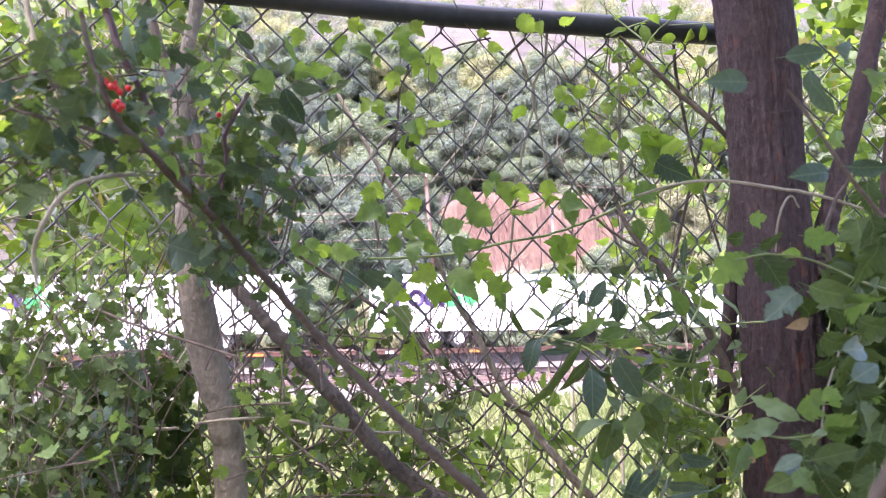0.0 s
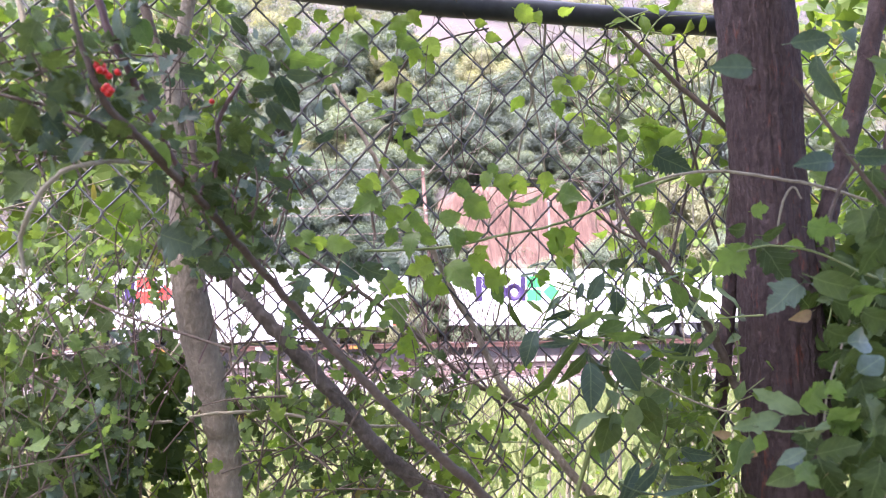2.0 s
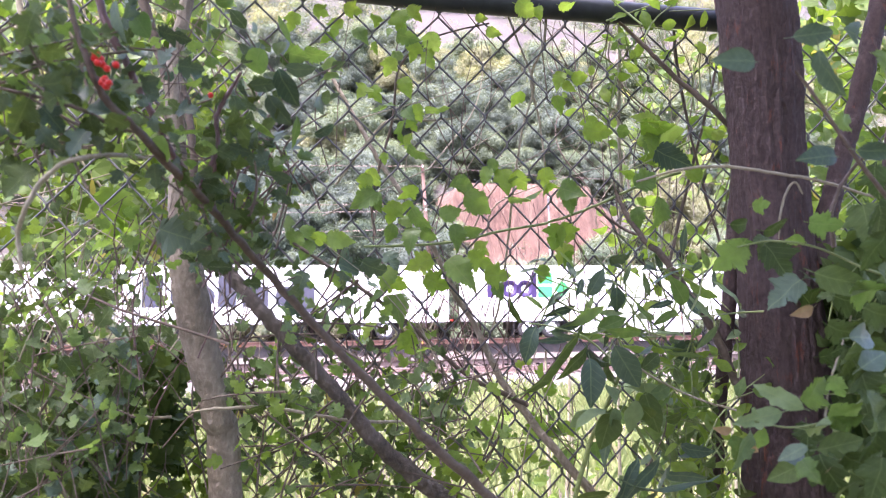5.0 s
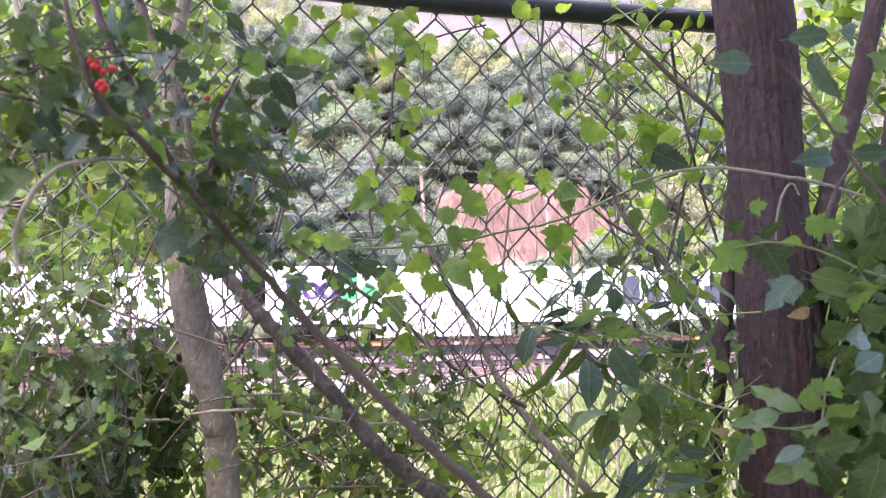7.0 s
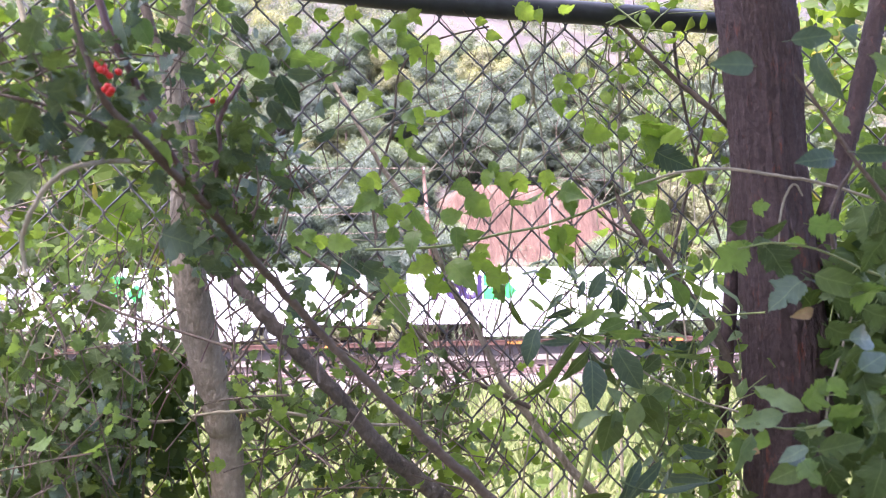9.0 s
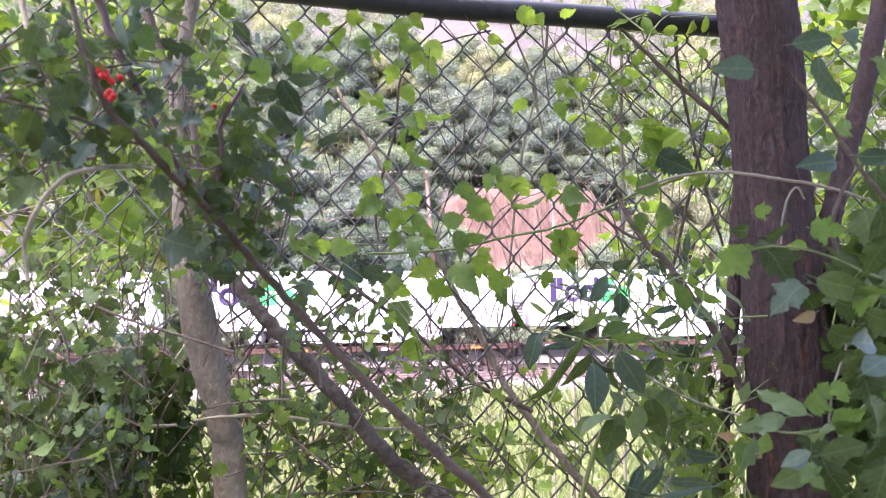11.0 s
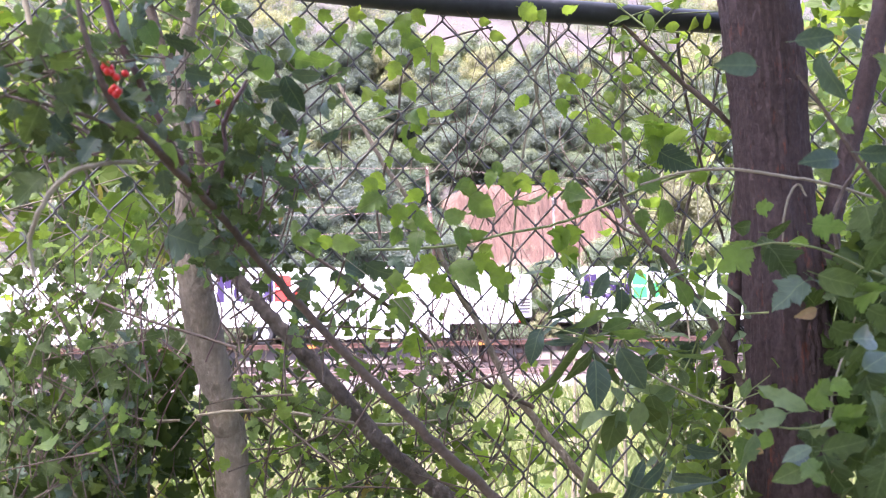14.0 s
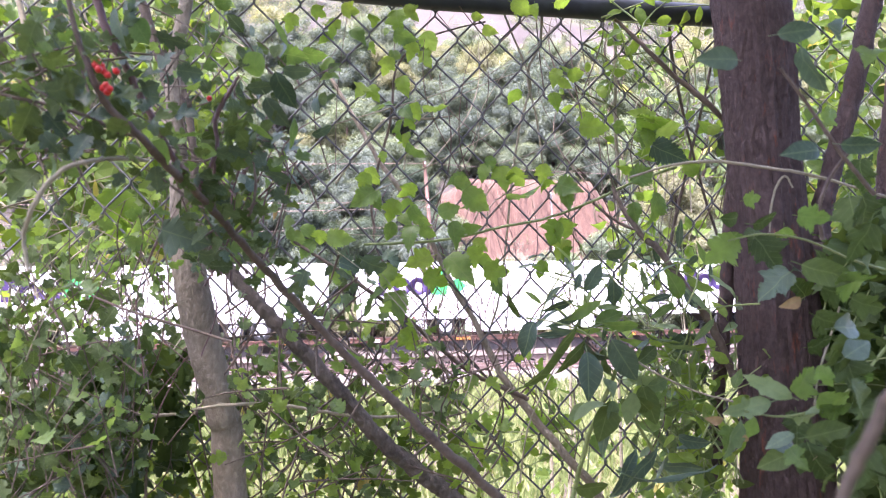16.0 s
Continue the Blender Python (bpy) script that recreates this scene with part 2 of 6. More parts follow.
def smooth_path(pts, steps=4):
    """Points with a radius, joined by a curve that passes through them all."""
    P = [np.array(p, float) for p in pts]
    if len(P) < 3:
        return [P[0] + (P[-1] - P[0]) * k / 4 for k in range(5)]
    P = [2 * P[0] - P[1]] + P + [2 * P[-1] - P[-2]]
    out = []
    for i in range(1, len(P) - 2):
        a, b, c, d = P[i - 1:i + 3]
        for k in range(steps):
            t = k / steps
            out.append(0.5 * (2 * b + (c - a) * t + (2 * a - 5 * b + 4 * c - d) * t * t + (3 * b - a - 3 * c + d) * t ** 3))
    out.append(P[-2])
    return out


def tube_mesh(name, path, sides=7, rough=0.0, seed=0):
    """A tapered round limb along path (x, y, z, radius), a little uneven."""
    rnd = random.Random(seed)
    verts, faces = [], []
    n = len(path)
    up = Vector((0.3, 0.9, 0.2)).normalized()
    for i, p in enumerate(path):
        c = Vector(p[:3])
        d = (Vector(path[min(i + 1, n - 1)][:3]) - Vector(path[max(i - 1, 0)][:3])).normalized()
        u = d.cross(up)
        u = u.normalized() if u.length > 1e-4 else Vector((1, 0, 0))
        w = d.cross(u)
        knot = 1 + rough * (rnd.random() - 0.5)
        for k in range(sides):
            a = 2 * math.pi * k / sides
            r = max(p[3], 0.0003) * knot * (1 + rough * 0.6 * (rnd.random() - 0.5))
            verts.append(c + (u * math.cos(a) + w * math.sin(a)) * r)
    for i in range(n - 1):
        for k in range(sides):
            a, b = i * sides + k, i * sides + (k + 1) % sides
            faces.append((a, b, b + sides, a + sides))
    faces.append(tuple(range(sides)))
    faces.append(tuple((n - 1) * sides + k for k in reversed(range(sides))))
    me = bpy.data.meshes.new(name)
    me.from_pydata([tuple(v) for v in verts], [], faces)
    me.shade_smooth()
    return me


# ---- ground, tracks and hill ----
def lerp(a, b, t):
    return a + (b - a) * max(0.0, min(1.0, t))


CUT_X0, CUT_X1 = 8.5, 26.0


def ground_z(x, y):
    if y < 3:
        z = 0.0
    elif y < 24:
        z = lerp(0.0, -0.95, (y - 3) / 21)
    elif y < 42.5:
        z = -0.95
    elif y < 50:
        z = lerp(-0.95, 3.2, (y - 42.5) / 7.5)
    else:
        inside = max(0.0, min(1.0, (x - CUT_X0) / 3.0)) * max(0.0, min(1.0, (CUT_X1 - x) / 4.0))
        gentle = 3.2 + (y - 50) * 0.62
        worn = 0.25 * noise.noise(Vector((x * 0.4, 0, 4))) + 0.3 * noise.noise(Vector((x * 0.9, y * 0.9, 4)))
        rise = max(0.0, min(1.0, (y - 52.5 + worn) / 4.5))
        steep = 3.2 + 9.0 * (0.55 * rise + 0.45 * rise ** 3) if y < 63 else 12.2 + (y - 63) * 0.56
        z = lerp(gentle, max(steep, gentle if y > 63 else 0), inside)
        z += 0.9 * noise.noise(Vector((x * 0.06, y * 0.06, 0))) * min(1, (y - 50) / 20)
    return z + 0.05 * noise.noise(Vector((x * 0.7, y * 0.7, 3)))


def bare_slope(x, y):
    """Where the upper slope has no trees."""
    w = 3.0 * noise.noise(Vector((x * 0.15, y * 0.15, 2)))
    return (119 + w < y < 158 and 18 + w < x < 38 + w) or (118 < y < 138 and 44 + w < x < 56)


def ground_sheet():
    ys = [-300, -80, -25, -8, -3] + [-1 + 0.5 * k for k in range(9)] + [4 + k for k in range(20)] + [24 + 1.5 * k for k in range(12)]
    ys += [42.5 + 0.75 * k for k in range(12)] + [51.3 + 0.35 * k for k in range(22)] + [59.0 + 0.75 * k for k in range(11)] + [68 + 3 * k for k in range(30)] + [165, 185, 210, 240, 280, 330, 400]
    xs = [-400, -250, -160, -110, -80] + [-60 + 2 * k for k in range(30)] + [k for k in range(0, 8)] + [8 + 0.4 * k for k in range(48)] + [27.2 + k for k in range(17)] + [45 + 3 * k for k in range(12)] + [90, 120, 170, 260, 400]
    verts = [(x, y, ground_z(x, y)) for y in ys for x in xs]
    w = len(xs)
    faces = [(j * w + i, j * w + i + 1, (j + 1) * w + i + 1, (j + 1) * w + i) for j in range(len(ys) - 1) for i in range(w - 1)]
    me = bpy.data.meshes.new("ground")
    me.from_pydata(verts, [], faces)
    for m in ("soil", "ballast", "dirt", "cut", "bare", "talus"):
        me.materials.append(M[m])
    for f, p in zip(faces, me.polygons):
        c = p.center
        if c.y < 22.5:
            p.material_index = 0
        elif c.y < 43:
            p.material_index = 1
        elif 50 < c.y < 62 and CUT_X0 < c.x < CUT_X1:
            p.material_index = 3 if c.z > 5.9 + 0.9 * noise.noise(Vector((c.x * 0.5, 0, 8))) else 5
        elif bare_slope(c.x, c.y):
            p.material_index = 4
        else:
            p.material_index = 2
    me.shade_smooth()
    return tagged(new("ground", me), "uneven earth rising to a steep dry reddish hillside", "ground", kind="structure")


ground = ground_sheet()


def track(y, z):
    bm = bmesh.new()
    block(bm, -90, 110, y - 1.6, y + 1.6, -1.1, z - 0.32, 0.1)
    bed = tagged(part("track_bed", bm, M["ballast"]), "bed of pinkish grey crushed stone under railway track", "track bed", kind="structure")
    tie = bpy.data.meshes.new("tie")
    bm = bmesh.new()
    block(bm, -0.11, 0.11, -1.25, 1.25, z - 0.34, z - 0.16, 0.015)
    bm.to_mesh(tie)
    bm.free()
    tie.materials.append(M["tie"])
    for k in range(130):
        t = new("tie", tie)
        t.parent, t.location = bed, (-22 + 0.55 * k, y, 0)
    for s in (-0.75, 0.75):
        bm = bmesh.new()
        block(bm, -90, 110, y + s - 0.035, y + s + 0.035, z - 0.045, z, 0.008)
        block(bm, -90, 110, y + s - 0.01, y + s + 0.01, z - 0.14, z - 0.045)
        block(bm, -90, 110, y + s - 0.07, y + s + 0.07, z - 0.16, z - 0.14)
        tagged(part("rail", bm, M["steel"], bed), "rusty steel railway rail with a worn top")
    return bed


TRACK_Y, RAIL_Z = 37.8, -0.70
track(TRACK_Y, RAIL_Z)
track(32.0, RAIL_Z)


# ---- trees on the hill ----
def leaf_cloud(name, blobs, count, size, seed, material, smooth=False):
    """Many small leaf blades scattered on the outside of several uneven lumps."""
    rs = np.random.RandomState(seed)
    w = np.array([b[3] ** 2 for b in blobs])
    pick = rs.choice(len(blobs), count, p=w / w.sum())
    B = np.array(blobs)[pick]
    d = rs.normal(size=(count, 3))
    d /= np.linalg.norm(d, axis=1)[:, None]
    r = B[:, 3] * (0.5 + 0.5 * rs.rand(count) ** 0.6 + 0.28 * np.maximum(0, rs.normal(scale=0.5, size=count)))
    c = B[:, :3] + d * r[:, None] * np.array([1, 1, 0.85])
    nrm = 0.9 * d + rs.normal(scale=0.22, size=(count, 3)) + np.array([0, 0, 0.4])
    nrm /= np.linalg.norm(nrm, axis=1)[:, None]
    u = np.cross(nrm, rs.normal(size=(count, 3)))
    u /= np.linalg.norm(u, axis=1)[:, None]
    v = np.cross(nrm, u)
    s = size * (0.6 + 0.8 * rs.rand(count))[:, None]
    tri = np.stack([c - u * s * 0.5, c + u * s * 0.5, c + v * s * 0.7 + nrm * s * 0.08], 1).reshape(-1, 3)
    me = bpy.data.meshes.new(name)
    me.from_pydata(tri.tolist(), [], np.arange(count * 3).reshape(-1, 3).tolist())
    me.materials.append(material)
    if smooth:
        lump = 0.6 * d + rs.normal(scale=0.32, size=(count, 3)) + np.array([0, -0.12, 0.5])
        lump /= np.linalg.norm(lump, axis=1)[:, None]
        me.normals_split_custom_set_from_vertices(np.repeat(lump, 3, 0).tolist())
    return me


def hill_tree(material, seed, height, spread, label):
    rnd = random.Random(seed)
    tree = new("tree")
    path = [(0, 0, -0.6, 0.16), (0.1, 0.05, height * 0.3, 0.12), (0.0, 0.1, height * 0.6, 0.07), (0.1, 0, height * 0.85, 0.03)]
    part("trunk", tube_mesh("trunk", smooth_path(path), 6, 0.2, seed), M["bark_dark"], tree)
    blobs = []
    for k in range(46):
        a, h = rnd.random() * 6.28, rnd.random()
        q = spread * (0.85 - 0.55 * h ** 1.6) * rnd.random() ** 0.4
        blobs.append((q * math.cos(a), q * math.sin(a), height * (0.16 + 0.72 * h), spread * rnd.uniform(0.13, 0.27)))
        limb = [(0, 0, height * 0.2 + 0.3 * h, 0.06), (blobs[-1][0] * 0.6, blobs[-1][1] * 0.6, blobs[-1][2] * 0.8, 0.035), (*blobs[-1][:3], 0.012)]
        if k < 2:
            part("limb", tube_mesh("limb", smooth_path(limb, 3), 5, 0.2, seed + k), M["bark_dark"], tree)
    part("crown", leaf_cloud("crown", blobs, 40000, 0.098, seed, material, True), material, tree)
    return tagged(tree, label, "tree", "trees on the hillside")


PROTO = []
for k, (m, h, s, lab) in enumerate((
        ("hazy_olive", 5.5, 3.3, "olive bushy tree with haze in its leaf colour on the dry hillside"),
        ("hazy_green", 6.0, 3.4, "green round-crowned tree with haze in its leaf colour on the hillside"),
        ("hazy_dark", 6.5, 3.2, "dark green dense tree on the hillside"),
        ("hazy_green", 4.2, 3.0, "low green scrub tree with haze in its leaf colour on the hillside"),
        ("hazy_olive", 3.6, 2.6, "yellowish low scrub bush on the hillside"),
        ("foot_shade", 6.2, 3.3, "dark tree with shade put into its leaf colour, low on the slope"))):
    PROTO.append((hill_tree(M[m], 11 + 7 * k, h, s, lab), h))


def hill_trees():
    rnd = random.Random(5)
    used = set()
    far = {0: [], 1: [], 2: []}

    def put(kind, x, y, scale, sink=0.0):
        if y > 104 or x < -22 or x > 0.8 * y:
            h, w = PROTO[kind][1] * scale, 2.9 * scale
            for j in range(14):
                a, up = rnd.random() * 6.28, rnd.random()
                q = w * (0.85 - 0.5 * up) * rnd.random() ** 0.5
                far[(0, 1, 2, 1, 0, 2)[kind]].append((x + q * math.cos(a), y + q * math.sin(a), ground_z(x, y) + h * (0.15 + 0.7 * up), w * rnd.uniform(0.16, 0.32)))
            return
        ob, h = PROTO[kind]
        m = pose(x, y, ground_z(x, y) - sink, 0, 0, rnd.uniform(0, 360))
        if kind not in used:
            used.add(kind)
            ob.scale = (scale, scale, scale)
            ob.matrix_basis = m @ Matrix.Diagonal((scale, scale, scale, 1))
            return
        c = copy_thing(ob, m)
        c.scale = (scale, scale, scale)

    # open slope: rows that climb, denser and darker low down
    y = 58.0
    while y < 168:
        step = 5.0 + (y - 55) * 0.055
        x = -0.42 * y + rnd.uniform(0, step)
        while x < 0.92 * y:
            px, py = x + rnd.uniform(-1, 1) * step * 0.4, y + rnd.uniform(-1, 1) * step * 0.4
            bare = bare_slope(px, py) or (65 < py < 76 and -3 < px < 10) or (py < 63.5 and CUT_X0 - 1 < px < CUT_X1 + 1)
            if not bare and rnd.random() < 0.96:
                tone = noise.noise(Vector((px * 0.05, py * 0.05, 7)))
                if px < 0.13 * py and py > 76:
                    kind = rnd.choice((2, 5, 1, 2, 0))
                elif py < 85 and tone < 0.25:
                    kind = rnd.choice((2, 2, 1, 3))
                elif tone > 0.12:
                    kind = rnd.choice((0, 0, 4, 1))
                else:
                    kind = rnd.choice((1, 2, 3, 0))
                put(kind, px, py, rnd.uniform(1.0, 1.5) * (1 + (py - 60) * 0.005) * (0.55 if 98 < py < 122 and 14 < px < 58 else 1.0))
            x += step
        y += step * 0.8
    # crowns that stand out from the rest: pale olive, dark between them, low bushes over the cut
    for kind, x, y, s in ((0, 6.5, 90, 1.35), (0, 14.2, 77.5, 1.35), (0, 9.5, 86, 1.1), (3, 2.5, 79, 1.2), (3, 21.5, 74.5, 1.4), (0, 19, 83, 1.2), (2, 12, 92, 1.3), (1, 20, 94, 1.6), (1, 25, 97, 1.3), (1, 29, 92, 1.5), (0, 33, 90, 1.4), (4, 1.7, 64.7, 1.5), (0, 4.2, 64.2, 1.0), (4, -1.2, 65, 1.4), (1, 6.6, 63.6, 0.9)):
        put(kind, x, y, s)
    # darker crowns mixed in over the cut stand for the shade there
    for k in range(11):
        put(rnd.choice((2, 1, 2, 3)), 9.0 + 2.0 * k + rnd.uniform(-0.6, 0.6), rnd.uniform(64.6, 67.0), rnd.uniform(0.7, 1.0))
    # row of dark crowns in place of the shadow band under the canopy
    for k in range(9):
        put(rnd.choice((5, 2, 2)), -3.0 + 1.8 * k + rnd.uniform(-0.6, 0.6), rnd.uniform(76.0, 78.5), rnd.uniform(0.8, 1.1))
    for kind, x, y, s in ((1, 21.6, 51.4, 0.8), (3, 23.6, 52.0, 0.95), (4, 18.9, 51.0, 0.55), (1, 9.4, 52.5, 0.8)):
        put(kind, x, y, s)
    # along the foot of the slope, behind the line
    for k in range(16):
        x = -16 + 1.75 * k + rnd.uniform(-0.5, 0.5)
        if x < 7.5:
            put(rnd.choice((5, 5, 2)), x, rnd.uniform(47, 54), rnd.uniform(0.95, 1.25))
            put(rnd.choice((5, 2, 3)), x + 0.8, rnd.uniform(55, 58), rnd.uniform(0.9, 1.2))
    for k in range(34):
        put(rnd.choice((1, 3, 4, 1)), -17 + 1.7 * k + rnd.uniform(-0.6, 0.6), rnd.uniform(43.2, 46.5), rnd.uniform(0.5, 0.85))
    for x, y, s in ((22.0, 47.5, 0.75), (24.5, 48, 0.9), (27, 47, 0.9), (30, 48.5, 1.0), (33, 47, 1.0), (36.5, 50, 1.1), (18.5, 46.5, 0.5), (13, 50.5, 0.42), (15.5, 51, 0.4), (10.5, 50.5, 0.5), (17.5, 50.8, 0.5), (20, 51, 0.62), (40, 52, 1.1), (29, 54, 1.0), (34, 55, 1.1)):
        put(rnd.choice((3, 4, 1)), x, y, s)
    for k, (x, y, z) in enumerate([(19.467, 48.000, 5.807), (16.152, 47.500, 5.297), (17.363, 47.000, 5.143), (13.137, 48.000, 5.108), (21.256, 49.000, 5.700), (10.607, 48.000, 5.224), (23.235, 50.000, 6.405)]):
        put((1, 4, 1)[k % 3], x, y, (0.85, 0.85, 0.58, 0.5, 0.9, 0.55, 0.9)[k])
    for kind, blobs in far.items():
        m = M[("hazy_olive", "hazy_green", "hazy_dark")[kind]]
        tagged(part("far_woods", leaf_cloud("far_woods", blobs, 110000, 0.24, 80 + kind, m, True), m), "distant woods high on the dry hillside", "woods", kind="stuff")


hill_trees()


def hill_scrub():
    """Low bushes that cover the slope between the trees."""
    rnd = random.Random(9)
    blobs = []
    while len(blobs) < 2000:
        y = 50 + 125 * rnd.random() ** 1.3
        x = rnd.uniform(-0.42, 0.92) * y
        if bare_slope(x, y) or (66 < y < 75 and -3 < x < 10) or (y < 62 and -8 < x < 9) or (y < 64 and CUT_X0 - 1 < x < CUT_X1 + 1 and not (61 < y)):
            if rnd.random() > 0.05:
                continue
        r = rnd.uniform(0.7, 1.5) * (1 + (y - 60) * 0.006)
        blobs.append((x, y, ground_z(x, y) + r * 0.35, r))
    for k, m in enumerate(("hazy_olive", "hazy_green", "hazy_dark")):
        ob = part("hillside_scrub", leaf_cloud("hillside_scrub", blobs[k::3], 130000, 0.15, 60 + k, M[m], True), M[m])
        tagged(ob, "low scrub, paled by haze in its leaf colour, covering the dry hillside", "scrub", kind="stuff")


hill_scrub()


# ---- utility pole and its wires ----
def utility_pole():
    p = new("utility_pole")
    base = Vector((7.126, 46.000, 4.888))
    top = Vector((6.727, 46.000, 11.308))
    foot = base + (base - top) * 0.55
    d = top - foot
    path = [(*(foot + d * t), 0.15 - 0.045 * t) for t in (0, 0.25, 0.5, 0.75, 1)]
    part("shaft", tube_mesh("shaft", smooth_path(path, 2), 12, 0.03, 3), M["pole"], p)
    for k, drop in enumerate((0.15, 2.55, 2.95, 4.1)):
        c = top - d.normalized() * drop
        bm = bmesh.new()
        ring(bm, (c.x, c.y - 0.17, c.z), (0, 0, 1), 0, 0.05, 0.07, 10)
        part("insulator", bm, M["grey_paint"], p, "grey porcelain insulator")
        for s in ((-1, 1) if k == 0 else (-1,)):
            w = [(c.x + s * 30 * t, c.y - 0.17, c.z - (0.35 + 0.1 * k) * (1 - (2 * t - 1) ** 2) + (0.5 if s < 0 else -0.6) * t, 0.014) for t in (0, 0.125, 0.25, 0.375, 0.5, 0.625, 0.75, 0.875, 1)]
            part("cable", tube_mesh("cable", w, 5), M["steel"], p, "thin grey overhead cable")
    return tagged(p, "weathered pinkish wooden utility pole with thin cables", "utility pole")


utility_pole()


def marker_post():
    top, base = Vector((16.050, 49.000, 9.783)), Vector((16.121, 49.000, 5.104))
    p = new("marker_post")
    d = base - top
    part("shaft", tube_mesh("shaft", [(*(top + d * t), 0.055) for t in (0, 0.4, 0.8, 1.6)], 8), M["grey_paint"], p)
    bm = bmesh.new()
    ring(bm, tuple(top + Vector((0, 0, 0.03))), (0, 0, 1), 0, 0.075, 0.04, 10)
    part("cap", bm, M["white"], p, "white cap")
    return tagged(p, "slim pale grey marker post behind the line", "post")


marker_post()


# ---- grass between the fence and the line ----
def grass_field():
    rs = np.random.RandomState(3)
    n = 62000
    y = np.where(rs.rand(n) < 0.66, 4.0 + 18.5 * rs.rand(n) ** 1.2, -6 + 10 * rs.rand(n))
    x = np.where(y < 4, -7 + 15 * rs.rand(n), -0.5 * np.maximum(y, 8) + rs.rand(n) * (1.5 * np.maximum(y, 8) + 1.5))
    z = np.array([ground_z(a, b) for a, b in zip(x, y)]) - 0.03
    near = np.where(y < 3.5, 0.6, 1.0)
    clump = np.array([noise.noise(Vector((a * 0.5, b * 0.5, 1))) for a, b in zip(x, y)])
    h = (0.14 + 0.24 * rs.rand(n)) * (1 + 0.9 * clump) * near
    h = h * np.where(y > 15, 1.5, 1.0)
    a = rs.rand(n) * 6.28
    lean = 0.8 * rs.rand(n) * h
    wd = 0.004 + 0.008 * rs.rand(n)
    u = np.stack([np.cos(a), np.sin(a), 0 * a], 1)
    v = np.stack([-np.sin(a), np.cos(a), 0 * a], 1)
    b = np.stack([x, y, z], 1)
    mid = b + v * (lean * 0.4)[:, None] + np.stack([0 * h, 0 * h, 0.6 * h], 1)
    tip = b + v * lean[:, None] + np.stack([0 * h, 0 * h, h], 1)
    verts = np.stack([b - u * wd[:, None], b + u * wd[:, None], mid + u * wd[:, None] * 0.7, tip, mid - u * wd[:, None] * 0.7], 1).reshape(-1, 3)
    me = bpy.data.meshes.new("grass")
    me.from_pydata(verts.tolist(), [], np.arange(n * 5).reshape(-1, 5).tolist())
    me.materials.append(M["grass"])
    return tagged(new("grass", me), "tall pale yellow-green grass beside the railway", "grass", kind="stuff")


grass_field()


# ---- the train ----
SPEED = 12.0
DECK_Z = 0.42
BOX_Z0, BOX_Z1 = 1.30, 4.12
NEAR_Y, FAR_Y = 36.5, 39.1
LENGTH = 15.6
MOVING = []


def plate(bm, x0, x1, z0, z1):
    block(bm, x0, x1, NEAR_Y - 0.012, NEAR_Y - 0.003, z0, z1)
    return bm


def disc(bm, x, z, r):
    ring(bm, (x, NEAR_Y - 0.008, z), (0, 1, 0), 0, r, 0.005, 24)
    return bm


def emblem(trailer, second, x):
    """A two-coloured mark of plain slabs, rings, blocks and a lozenge on the side of the box, from x on."""
    z0, z1 = BOX_Z1 - 1.63, BOX_Z1 - 0.36
    h, r = z1 - z0, 0.45
    for a, b, low, high in ((0.0, 0.34, 0.0, 1.0), (0.36, 0.70, 0.52, 1.0), (2.36, 2.62, 0.0, 1.0)):
        part("emblem_slab", plate(bmesh.new(), x + a, x + b, z0 + h * low, z0 + h * high), M["purple"], trailer, "purple painted slab")
    for c in (1.20, 2.00):
        bm = bmesh.new()
        ring(bm, (x + c, NEAR_Y - 0.008, z0 + r), (0, 1, 0), r * 0.42, r, 0.005, 24)
        part("emblem_ring", bm, M["purple"], trailer, "purple painted ring")
    for low, high in ((0.0, 0.46), (0.54, 1.0)):
        part("emblem_block", plate(bmesh.new(), x + 2.68, x + 3.46, z0 + h * low, z0 + h * high), M[second], trailer, "%s painted block" % second)
    bm = bmesh.new()
    m = Matrix.Translation((x + 3.98, NEAR_Y - 0.009, z0 + 0.44)) @ Matrix.Rotation(0.785, 4, "Y") @ Matrix.Diagonal((0.64, 0.006, 0.64, 1))
    bmesh.ops.create_cube(bm, size=1, matrix=m)
    part("emblem_lozenge", bm, M[second], trailer, "%s painted lozenge" % second)


def long_mark(trailer):
    """A wide dark mark: seven plain slabs and discs in a row."""
    z0, z1 = BOX_Z1 - 2.0, BOX_Z1 - 0.5
    x = 1.0
    for k, w in enumerate((1.25, 1.1, 1.1, 1.15, 1.5, 1.1, 1.1)):
        bm = bmesh.new()
        if k in (1, 2, 5):
            disc(bm, x + 0.5, z0 + 0.5, 0.48)
        else:
            plate(bm, x, x + w - 0.3, z0 - (0.3 if k == 6 else 0), z1 if k in (0, 3) else z0 + 0.98)
        part("emblem_shape", bm, M["slate"], trailer, "slate blue painted shape")
        x += w


